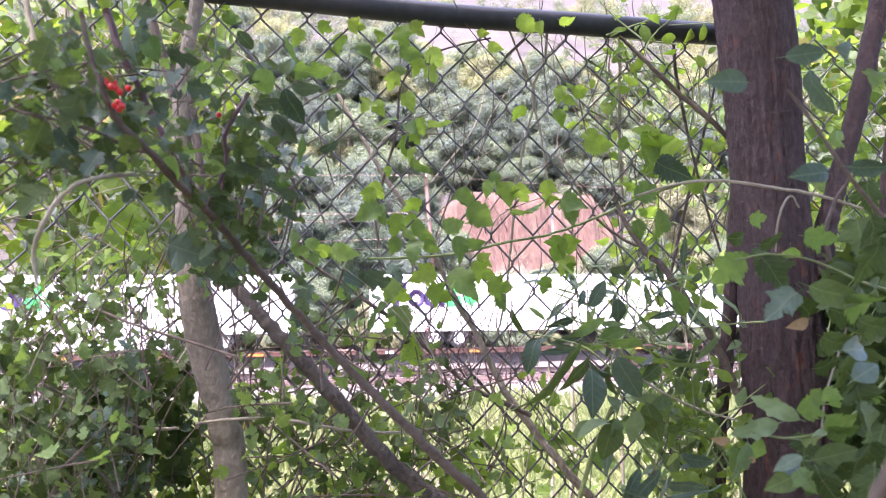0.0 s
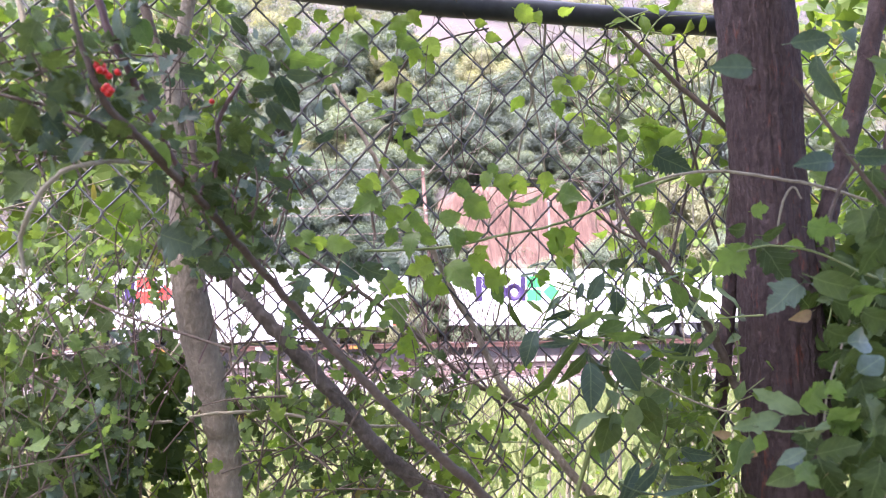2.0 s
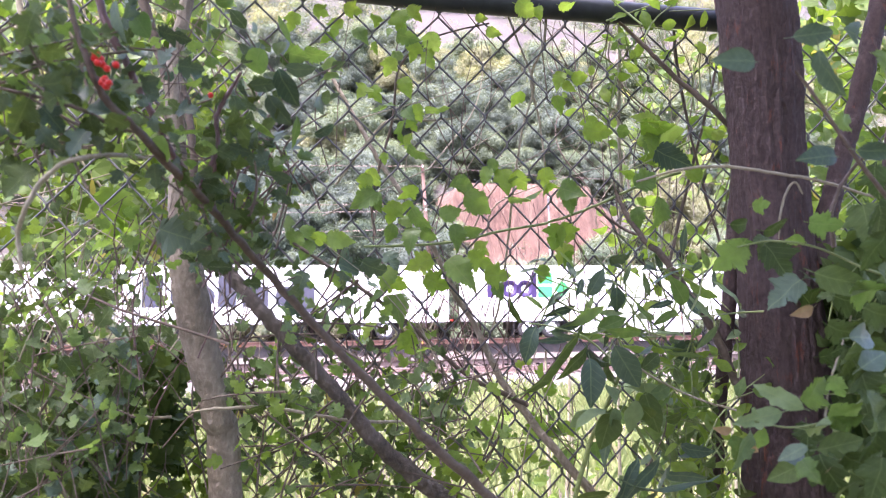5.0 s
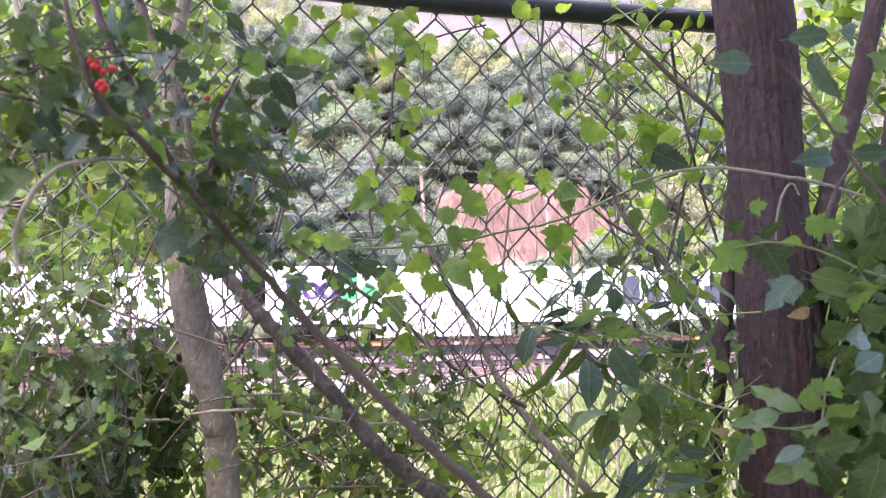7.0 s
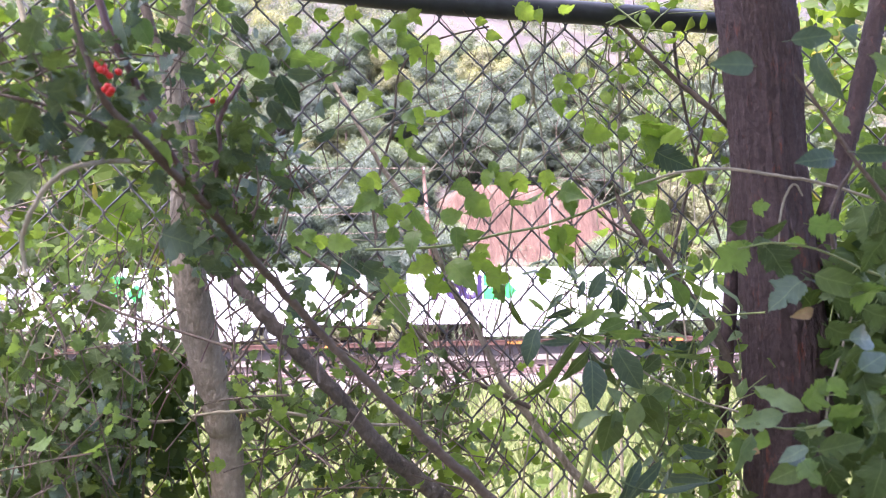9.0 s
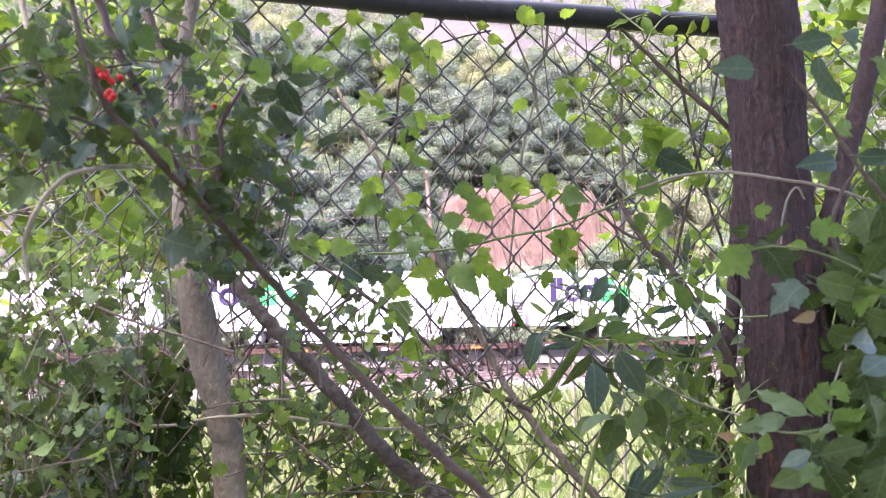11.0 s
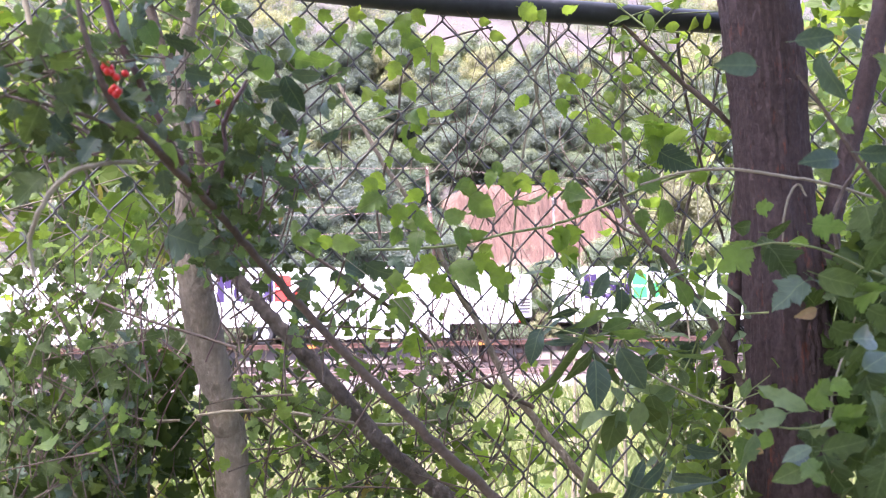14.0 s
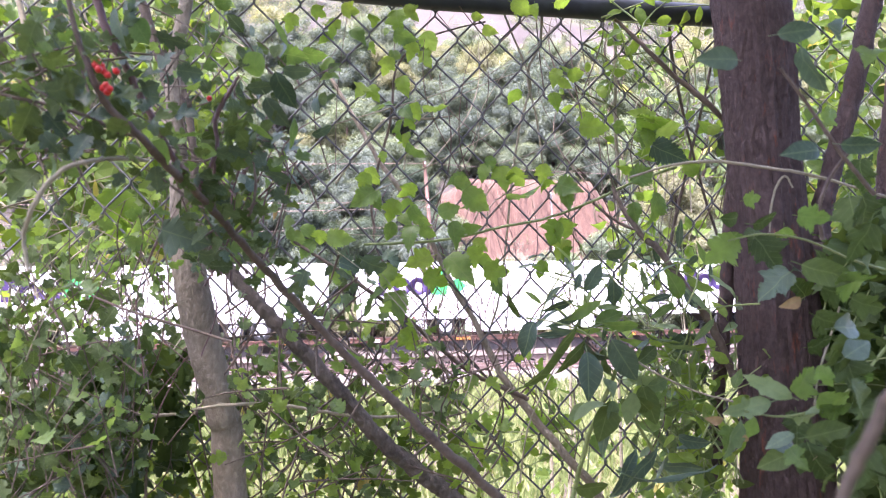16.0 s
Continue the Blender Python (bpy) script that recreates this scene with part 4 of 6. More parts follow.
def fence_point(i, j):
    p = F0 + FA * i + FB * j
    w = Vector((noise.noise(p * 3.1), 0, noise.noise(p * 3.1 + Vector((9, 0, 0))))) * 0.006
    return p + w + Vector((0, 0.012 * noise.noise(p * 1.7), 0))


def fence():
    f = new("chain_link_fence")
    for k in range(-34, 52):
        path = []
        for j in range(-3, 46):
            i = k if (k + j) % 2 == 0 else k + 1
            a = fence_point(i, j)
            out = 0.0024 if i == k else -0.0024
            nxt = fence_point(k + 1 if i == k else k, j + 1)
            path.append((a.x * 0.985 + nxt.x * 0.015, a.y + out * 0.8, a.z + 0.003, 0.00155))
            path.append((a.x, a.y + out, a.z, 0.00155))
            path.append((a.x * 0.985 + nxt.x * 0.015, a.y + out * 0.8, a.z - 0.003, 0.00155))
            path.append((a.x * 0.5 + nxt.x * 0.5, a.y * 0.5 + nxt.y * 0.5, a.z * 0.5 + nxt.z * 0.5, 0.00155))
        part("wire", tube_mesh("wire", path, 5), M["wire"], f)
    path = [(-2.000, 1.035, 2.000, 0.0175), (-1.100, 1.035, 1.975, 0.0175), (-0.257, 1.035, 1.940, 0.0175), (-0.040, 1.035, 1.931, 0.0175), (0.179, 1.035, 1.920, 0.0175), (0.369, 1.035, 1.918, 0.0175), (0.621, 1.035, 1.914, 0.0175), (0.750, 1.035, 1.913, 0.0175)]
    part("top_rail", tube_mesh("top_rail", smooth_path(path, 6), 16), M["rail_paint"], f, "dark green painted steel top rail")
    top = path[1][2]
    part("post", tube_mesh("post", [(-1.1, 1.083, -0.3, 0.03), (-1.1, 1.083, 0.8, 0.03), (-1.1, 1.083, top + 0.03, 0.03)], 14), M["rail_paint"], f, "dark green steel post")
    return tagged(f, "dark green chain-link fence with a steel top rail, overgrown with vines", "fence")


fence()


# ---- the two trees by the fence ----
def trunk_mesh(name, pts, sides, rough, seed, steps=8):
    """A trunk with broad swellings and scaly plates between ragged furrows."""
    path = smooth_path(pts, steps)
    verts, faces = [], []
    for i, p in enumerate(path):
        for k in range(sides):
            a = 2 * math.pi * k / sides
            q = Vector((math.cos(a) * 3, math.sin(a) * 3, p[2] * 2.2))
            r = p[3] * (1 + rough * noise.noise(q + Vector((seed, 0, 0))) + rough * 0.6 * noise.noise(Vector((math.cos(a) * 11, math.sin(a) * 11, p[2] * 5))))
            s = Vector((math.cos(a) * 4.6, math.sin(a) * 4.6, p[2] * 20))
            s += Vector((noise.noise(s * 1.7), noise.noise(s * 1.7 + Vector((5, 0, 0))), 0)) * 0.35
            furrow = min(1.0, abs(noise.noise(s * 1.3)) * 3.5)
            crack = min(1.0, abs(noise.noise(Vector((s.x * 2.2, s.y * 2.2, s.z * 2.6)))) * 4.0)
            r += 0.0017 * (furrow - 1) + 0.0010 * (crack - 1) + 0.0005 * noise.noise(s * 9)
            verts.append((p[0] + r * math.cos(a), p[1] + r * math.sin(a), p[2]))
    for i in range(len(path) - 1):
        for k in range(sides):
            a, b = i * sides + k, i * sides + (k + 1) % sides
            faces.append((a, b, b + sides, a + sides))
    me = bpy.data.meshes.new(name)
    me.from_pydata(verts, [], faces)
    me.shade_smooth()
    return me


def big_tree():
    t = new("tree")
    lower = [(0.634, 0.930, 1.203), (0.637, 0.930, 1.417), (0.630, 0.930, 1.655), (0.621, 0.930, 1.903)]
    rad = (0.0610, 0.0560, 0.0505, 0.0530)
    foot = Vector(lower[0]) + (Vector(lower[0]) - Vector(lower[1])) * 2.2
    pts = [(foot.x + 0.01, foot.y, -0.1, rad[0] * 1.5), (*(Vector(lower[0]) * 0.5 + foot * 0.5), rad[0] * 1.12)]
    pts += [(*p, r) for p, r in zip(lower, rad)]
    pts += [(lower[3][0] - 0.06, lower[3][1], lower[3][2] + 0.6, rad[3] * 0.8), (lower[3][0] - 0.05, lower[3][1] - 0.1, lower[3][2] + 1.5, rad[3] * 0.5)]
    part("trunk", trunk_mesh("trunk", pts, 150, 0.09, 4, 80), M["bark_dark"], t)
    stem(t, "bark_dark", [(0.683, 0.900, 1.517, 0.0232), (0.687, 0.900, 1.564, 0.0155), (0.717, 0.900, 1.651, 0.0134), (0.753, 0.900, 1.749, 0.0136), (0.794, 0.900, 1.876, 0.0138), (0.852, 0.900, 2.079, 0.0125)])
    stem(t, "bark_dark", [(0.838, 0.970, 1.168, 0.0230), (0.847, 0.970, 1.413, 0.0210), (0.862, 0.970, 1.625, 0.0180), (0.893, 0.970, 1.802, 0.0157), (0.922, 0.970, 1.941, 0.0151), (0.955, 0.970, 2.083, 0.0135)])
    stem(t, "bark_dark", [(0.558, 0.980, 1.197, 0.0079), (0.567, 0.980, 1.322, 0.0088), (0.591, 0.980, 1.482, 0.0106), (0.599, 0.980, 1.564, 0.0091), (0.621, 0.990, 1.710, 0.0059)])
    # unseen crown overhead, added to shade the growth before the fence
    top = Vector(pts[-1][:3])
    blobs = []
    rnd = random.Random(8)
    for k in range(34):
        blobs.append((rnd.uniform(-0.9, 2.9), rnd.uniform(-2.2, 0.6), rnd.uniform(2.5, 4.4), rnd.uniform(0.35, 0.6)))
    for k in range(0, 34, 3):
        b = blobs[k]
        mid = ((top.x + b[0]) / 2, (top.y + b[1]) / 2, (top.z + b[2]) / 2 + 0.15)
        part("limb", tube_mesh("limb", smooth_path([(top.x, top.y, top.z - 0.4, 0.025), (*mid, 0.016), (b[0], b[1], b[2], 0.006)], 4), 7, 0.15, k), M["bark_dark"], t)
    part("crown", leaf_cloud("crown", blobs, 8500, 0.12, 5, M["leaf_shaded"]), M["leaf_shaded"], t)
    return tagged(t, "dark red-brown rough-barked tree with a forked limb by the fence", "tree")


def grey_tree():
    t = new("tree")
    pts = [(-0.098, 0.880, 1.243), (-0.108, 0.870, 1.344), (-0.128, 0.860, 1.433), (-0.140, 0.850, 1.501), (-0.148, 0.850, 1.558), (-0.155, 0.850, 1.654), (-0.160, 0.850, 1.732), (-0.149, 0.860, 1.817), (-0.138, 0.860, 1.907)]
    w = (0.0381, 0.0342, 0.0390, 0.0363, 0.0264, 0.0197, 0.0166, 0.0155, 0.0165)
    base = [(pts[0][0] + 0.06, pts[0][1], -0.1, w[0] * 0.75), (pts[0][0] + 0.03, pts[0][1], 0.5, w[0] * 0.6)]
    part("trunk", tube_mesh("trunk", smooth_path(base + [(*p, r / 2) for p, r in zip(pts, w)], 14), 24, 0.06, 3), M["bark_grey"], t)
    stem(t, "bark_bough", [(-0.141, 0.840, 1.569, 0.0048), (-0.119, 0.830, 1.540, 0.0069), (-0.097, 0.820, 1.510, 0.0076), (-0.065, 0.810, 1.469, 0.0077), (-0.023, 0.810, 1.422, 0.0081), (0.025, 0.820, 1.368, 0.0082), (0.062, 0.830, 1.320, 0.0089), (0.115, 0.850, 1.269, 0.0096), (0.155, 0.860, 1.236, 0.0101), (0.229, 0.880, 1.159, 0.0110), (0.274, 0.900, 1.018, 0.0117)])
    stem(t, "twig_brown", [(-0.148, 0.850, 1.622, 0.0041), (-0.169, 0.860, 1.722, 0.0048), (-0.189, 0.870, 1.785, 0.0059), (-0.210, 0.880, 1.856, 0.0060)])
    stem(t, "twig_brown", [(-0.153, 0.850, 1.706, 0.0038), (-0.137, 0.840, 1.658, 0.0044), (-0.134, 0.840, 1.601, 0.0044), (-0.138, 0.840, 1.557, 0.0050)])
    # crown out of view, placed in the sun's way to darken the lower left
    top = Vector(pts[-1])
    rnd = random.Random(28)
    blobs = [(rnd.uniform(-1.8, -0.5), rnd.uniform(-0.9, 0.6), rnd.uniform(2.5, 3.8), rnd.uniform(0.2, 0.42)) for k in range(20)]
    for b in blobs[::3]:
        mid = ((top.x + b[0]) / 2, (top.y + b[1]) / 2, (top.z + b[2]) / 2 + 0.1)
        part("limb", tube_mesh("limb", smooth_path([(*top, 0.008), (*mid, 0.007), (b[0], b[1], b[2], 0.003)], 4), 6, 0.15, 3), M["bark_grey"], t)
    part("crown", leaf_cloud("crown", blobs, 750, 0.09, 7, M["leaf_shaded"]), M["leaf_shaded"], t)
    return tagged(t, "slender smooth grey-brown tree with a slanting bough before the fence", "tree")


big_tree()
grey_tree()


def thicket():
    """Unseen dense growth, added behind to close the place and cut light from there."""
    t = new("thicket")
    rnd = random.Random(18)
    blobs = []
    for k in range(70):
        x = -4.5 + 9.0 * (k / 69) ** 0.85 + rnd.uniform(-0.2, 0.2)
        blobs.append((x, rnd.uniform(-3.6, -1.6), 0.2 + (2.3 + 0.03 * x) * rnd.random() ** 1.3, rnd.uniform(0.22, 0.62)))
        if k % 4 == 0:
            part("stem", tube_mesh("stem", smooth_path([(x, -2.3, -0.1, 0.03), (x + 0.1, -2.35, 1.0, 0.024), (x, -2.3, 2.8, 0.008)], 4), 8, 0.15, k), M["bark_dark"], t)
    crowd = part("leaf_crowd", leaf_cloud("leaf_crowd", blobs, 10500, 0.12, 6, M["leaf_shaded"]), M["leaf_shaded"], t)
    tagged(crowd, kind="stuff")
    return tagged(t, "unseen dark green thicket added behind to keep light off the foreground", "thicket")


thicket()


# ---- currant bush with red berries, close to the camera ----
currant = new("currant_bush")
limb = stem(currant, "twig_brown", [(-0.137, 0.420, 1.635, 0.0014), (-0.131, 0.420, 1.610, 0.0016), (-0.123, 0.420, 1.588, 0.0019), (-0.117, 0.430, 1.574, 0.0021), (-0.104, 0.440, 1.561, 0.0023), (-0.091, 0.470, 1.546, 0.0028), (-0.079, 0.510, 1.536, 0.0027), (-0.060, 0.560, 1.513, 0.0029), (-0.033, 0.590, 1.481, 0.0033), (0.003, 0.610, 1.441, 0.0034), (0.030, 0.620, 1.412, 0.0037), (0.069, 0.630, 1.373, 0.0041), (0.104, 0.640, 1.337, 0.0044), (0.148, 0.660, 1.296, 0.0046), (0.194, 0.680, 1.244, 0.0050), (0.236, 0.700, 1.137, 0.0054)])
limb_b = stem(currant, "twig_red", [(-0.146, 0.500, 1.671, 0.0028), (-0.135, 0.500, 1.641, 0.0028), (-0.126, 0.500, 1.624, 0.0026), (-0.114, 0.500, 1.598, 0.0022), (-0.103, 0.500, 1.577, 0.0022), (-0.088, 0.510, 1.549, 0.0023)])
limb_c = stem(currant, "twig_red", [(-0.080, 0.520, 1.538, 0.0017), (-0.068, 0.520, 1.568, 0.0016), (-0.069, 0.520, 1.590, 0.0016), (-0.061, 0.520, 1.608, 0.0016), (-0.054, 0.530, 1.626, 0.0012)])
limb_d = stem(currant, "twig_brown", [(-0.184, 0.450, 1.585, 0.0011), (-0.160, 0.450, 1.580, 0.0011), (-0.135, 0.450, 1.573, 0.0012), (-0.116, 0.450, 1.563, 0.0012), (-0.106, 0.450, 1.561, 0.0010)])
limb_e = stem(currant, "twig_red", [(-0.067, 0.550, 1.520, 0.0018), (-0.074, 0.550, 1.533, 0.0016), (-0.072, 0.540, 1.552, 0.0014), (-0.073, 0.540, 1.572, 0.0010)])
limb_f = stem(currant, "twig_brown", [(-0.060, 0.560, 1.513, 0.0015), (-0.048, 0.560, 1.530, 0.0013), (-0.044, 0.560, 1.552, 0.0011), (-0.046, 0.560, 1.569, 0.0006)])
for k, (p, n, lo, hi) in enumerate(((limb, 48, 0.0, 0.55), (limb_b, 26, 0, 1), (limb_c, 24, 0, 1), (limb_d, 28, 0, 1), (limb_e, 14, 0, 1), (limb_f, 12, 0, 1))):
    sprinkle(currant, "lobed", "leaf_dark" if k % 2 == 0 else "leaf_sheen", p, n, 0.030, 0.0165, 40 + k, lo=lo, hi=hi)
leaf(currant, "round", "leaf_mid", -0.042, 0.520, 1.630, 0.023, 200, 10, 0)
leaf(currant, "round", "leaf_mid", -0.092, 0.460, 1.553, 0.018, 180, 5, 0)
leaf(currant, "round", "leaf_mid", -0.115, 0.500, 1.645, 0.020, 150, 15, 0)
leaf(currant, "round", "leaf_mid", -0.072, 0.500, 1.563, 0.015, 100, 30, 0)
leaf(currant, "lobed", "leaf_sheen", -0.135, 0.420, 1.581, 0.026, 100, 50, 0)
leaf(currant, "lobed", "leaf_sheen", -0.094, 0.500, 1.640, 0.027, 80, 50, 0)
leaf(currant, "lobed", "leaf_sheen", -0.086, 0.520, 1.625, 0.020, 100, 45, 0)
leaf(currant, "lobed", "leaf_sheen", -0.053, 0.530, 1.570, 0.018, 120, 30, 0)
leaf(currant, "lobed", "leaf_sheen", -0.100, 0.480, 1.540, 0.018, 160, 10, 0)
leaf(currant, "lobed", "leaf_sheen", -0.077, 0.520, 1.544, 0.017, 130, 20, 0)
leaf(currant, "lobed", "leaf_sheen", -0.099, 0.580, 1.513, 0.043, 108, 25, 0)
leaf(currant, "lobed", "leaf_sheen", -0.076, 0.580, 1.500, 0.030, 128, 35, 0)
leaf(currant, "lobed", "leaf_sheen", -0.083, 0.540, 1.624, 0.019, 95, 55, 0)
leaf(currant, "lobed", "leaf_dark", -0.165, 0.440, 1.565, 0.024, 200, 20, 0)
leaf(currant, "lobed", "leaf_dark", -0.156, 0.440, 1.557, 0.019, 150, 30, 0)
leaf(currant, "lobed", "leaf_dark", -0.163, 0.420, 1.586, 0.021, 260, 15, 0)
leaf(currant, "lobed", "leaf_dark", -0.156, 0.420, 1.608, 0.022, 200, 20, 0)
leaf(currant, "lobed", "leaf_dark", -0.129, 0.450, 1.560, 0.020, 170, 30, 0)
leaf(currant, "lobed", "leaf_dark", -0.141, 0.450, 1.553, 0.016, 200, 10, 0)
leaf(currant, "lobed", "leaf_dark", -0.180, 0.480, 1.535, 0.028, 220, 30, 0)
leaf(currant, "lobed", "leaf_dark", -0.145, 0.430, 1.600, 0.019, 120, 20, 0)
leaf(currant, "lobed", "leaf_dark", -0.055, 0.540, 1.587, 0.025, 140, 20, 0)
leaf(currant, "lobed", "leaf_dark", -0.066, 0.540, 1.560, 0.020, 220, 20, 0)
leaf(currant, "lobed", "leaf_dark", -0.043, 0.550, 1.584, 0.021, 160, 40, 0)
leaf(currant, "lobed", "leaf_dark", -0.113, 0.440, 1.575, 0.015, 120, 20, 0)
leaf(currant, "lobed", "leaf_dark", -0.031, 0.550, 1.608, 0.019, 180, 30, 0)
leaf(currant, "ovate", "leaf_sheen", -0.021, 0.550, 1.621, 0.036, 165, 20, 0)
leaf(currant, "ovate", "leaf_sheen", -0.027, 0.550, 1.604, 0.032, 155, 40, 0)
leaf(currant, "ovate", "leaf_sheen", -0.011, 0.560, 1.641, 0.026, 95, 50, 0)
leaf(currant, "ovate", "leaf_sheen", -0.038, 0.550, 1.625, 0.026, 80, 50, 0)
leaf(currant, "ovate", "leaf_sheen", -0.059, 0.540, 1.615, 0.015, 170, 30, 0)
leaf(currant, "ovate", "leaf_sheen", -0.124, 0.480, 1.639, 0.030, 180, 55, 0)
leaf(currant, "ovate", "leaf_sheen", 0.002, 0.580, 1.620, 0.021, 150, 40, 0)
leaf(currant, "lance", "leaf_mid", -0.016, 0.560, 1.591, 0.028, 182, 30, 0)
leaf(currant, "lance", "leaf_mid", -0.026, 0.600, 1.687, 0.028, 160, 40, 0)
leaf(currant, "lance", "leaf_mid", -0.088, 0.530, 1.582, 0.021, 80, 50, 0)
leaf(currant, "lance", "leaf_mid", -0.081, 0.530, 1.619, 0.024, 85, 60, 0)
leaf(currant, "lance", "leaf_mid", -0.039, 0.550, 1.590, 0.024, 130, 40, 0)
for k, (x, y, z) in enumerate([(-0.119, 0.415, 1.595), (-0.118, 0.420, 1.594), (-0.118, 0.415, 1.590), (-0.117, 0.420, 1.591), (-0.114, 0.418, 1.588), (-0.114, 0.415, 1.581), (-0.117, 0.421, 1.581), (-0.112, 0.415, 1.579), (-0.114, 0.418, 1.578), (-0.073, 0.520, 1.606), (-0.110, 0.420, 1.591), (-0.121, 0.420, 1.594)]):
    bm = bmesh.new()
    bmesh.ops.create_icosphere(bm, subdivisions=2, radius=0.0021, matrix=Matrix.Translation((x, y, z)))
    for f in bm.faces:
        f.smooth = True
    part("berry", bm, M["berry"], currant, "small glossy red berry")
sprigs(currant, "lobed", ("leaf_dark", "leaf_mid", "leaf_sheen"), 16, slab((-0.146, 0.620, 1.575), (-0.073, 0.620, 1.712), 0.56, 0.72), 0.02, 43, 4, 0.07, twig="twig_brown", fat=0.0007)
sprigs(currant, "lobed", ("leaf_dark", "leaf_mid"), 12, slab((-0.108, 0.660, 1.514), (-0.018, 0.660, 1.611), 0.6, 0.75), 0.02, 44, 4, 0.07, twig="twig_brown", fat=0.0007)
sprigs(currant, "lobed", ("leaf_dark", "leaf_dark", "leaf_mid"), 34, slab((-0.208, 0.520, 1.669), (-0.137, 0.520, 1.554), 0.44, 0.60), 0.020, 47, 4, 0.08, twig="twig_brown", fat=0.0008)
sprigs(currant, "lobed", ("leaf_dark", "leaf_mid"), 12, slab((-0.154, 0.600, 1.570), (-0.060, 0.600, 1.509), 0.56, 0.68), 0.022, 48, 4, 0.07, twig="twig_brown", fat=0.0008)
sprigs(currant, "ovate", ("leaf_sheen", "leaf_sheen", "leaf_dark"), 13, slab((-0.068, 0.620, 1.687), (-0.005, 0.620, 1.583), 0.56, 0.68), 0.026, 57, 4, 0.07, twig="twig_brown", fat=0.0008)
sprigs(currant, "lobed", ("leaf_dark", "leaf_sheen", "leaf_mid"), 15, slab((-0.106, 0.640, 1.599), (-0.026, 0.640, 1.503), 0.58, 0.70), 0.023, 58, 4, 0.07, twig="twig_red", fat=0.0009)
tagged(currant, "currant bush with lobed dark leaves and red berries", "bush")

# ---- vines on the fence ----
vine = new("fence_vine")
stem(vine, "bark_grey", [(0.004, 1.150, 1.878, 0.0022), (0.031, 1.120, 1.810, 0.0031), (0.063, 1.100, 1.746, 0.0034), (0.091, 1.080, 1.687, 0.0034), (0.135, 1.060, 1.617, 0.0037), (0.162, 1.050, 1.566, 0.0037), (0.192, 1.040, 1.495, 0.0041), (0.222, 1.030, 1.442, 0.0044), (0.259, 1.020, 1.363, 0.0052), (0.300, 1.010, 1.304, 0.0055), (0.344, 1.000, 1.246, 0.0059), (0.392, 1.000, 1.186, 0.0063), (0.461, 1.000, 1.030, 0.0070)])
stem(vine, "twig_pale", [(0.028, 1.060, 1.644, 0.0020), (0.052, 1.060, 1.678, 0.0021), (0.085, 1.060, 1.721, 0.0025), (0.111, 1.060, 1.743, 0.0021), (0.161, 1.060, 1.743, 0.0017), (0.204, 1.060, 1.748, 0.0013)])
stem(vine, "twig_green", [(0.065, 1.010, 1.549, 0.0016), (0.128, 1.010, 1.551, 0.0020), (0.192, 1.010, 1.557, 0.0020), (0.257, 1.010, 1.572, 0.0020), (0.324, 1.010, 1.584, 0.0020), (0.394, 1.010, 1.608, 0.0021), (0.460, 1.000, 1.637, 0.0021), (0.522, 0.980, 1.657, 0.0021)])
stem(vine, "twig_brown", [(-0.033, 1.000, 1.555, 0.0023), (0.034, 0.990, 1.509, 0.0026), (0.093, 0.980, 1.467, 0.0030), (0.142, 0.980, 1.425, 0.0030), (0.199, 0.980, 1.375, 0.0030), (0.255, 0.990, 1.346, 0.0035), (0.290, 1.000, 1.329, 0.0035)])
stem(vine, "twig_brown", [(0.084, 1.050, 1.569, 0.0020), (0.080, 1.050, 1.627, 0.0020), (0.109, 1.050, 1.736, 0.0021), (0.118, 1.050, 1.812, 0.0017), (0.152, 1.050, 1.857, 0.0017), (0.204, 1.050, 1.879, 0.0013), (0.257, 1.050, 1.894, 0.0013)])
stem(vine, "twig_pale", [(0.275, 1.050, 1.944, 0.0017), (0.296, 1.050, 1.883, 0.0017), (0.317, 1.050, 1.830, 0.0017), (0.325, 1.050, 1.795, 0.0017), (0.306, 1.050, 1.733, 0.0017), (0.291, 1.050, 1.647, 0.0017), (0.280, 1.050, 1.562, 0.0017), (0.265, 1.050, 1.470, 0.0017), (0.249, 1.050, 1.422, 0.0016)])
stem(vine, "twig_pale", [(0.347, 1.050, 1.930, 0.0022), (0.343, 1.050, 1.867, 0.0022), (0.321, 1.050, 1.813, 0.0021), (0.333, 1.050, 1.743, 0.0017), (0.343, 1.050, 1.648, 0.0017)])
leaf(vine, "trilobe", "leaf_lime", -0.034, 1.020, 1.865, 0.032, 200, 15, 0)
leaf(vine, "trilobe", "leaf_lime", 0.007, 1.040, 1.892, 0.029, 120, 15, 0)
leaf(vine, "trilobe", "leaf_lime", 0.027, 1.040, 1.868, 0.034, 200, 15, 0)
leaf(vine, "trilobe", "leaf_lime", 0.052, 1.020, 1.889, 0.031, 100, 15, 0)
leaf(vine, "trilobe", "leaf_lime", 0.015, 1.040, 1.853, 0.029, 230, 15, 0)
leaf(vine, "trilobe", "leaf_lime", 0.085, 1.040, 1.882, 0.028, 180, 15, 0)
leaf(vine, "trilobe", "leaf_lime", 0.118, 1.010, 1.869, 0.042, 175, 15, 0)
leaf(vine, "trilobe", "leaf_lime", 0.140, 1.020, 1.887, 0.033, 130, 15, 0)
leaf(vine, "trilobe", "leaf_lime", 0.137, 1.020, 1.831, 0.035, 190, 15, 0)
leaf(vine, "trilobe", "leaf_lime", 0.160, 1.010, 1.817, 0.035, 150, 15, 0)
leaf(vine, "trilobe", "leaf_lime", 0.101, 1.020, 1.806, 0.033, 200, 15, 0)
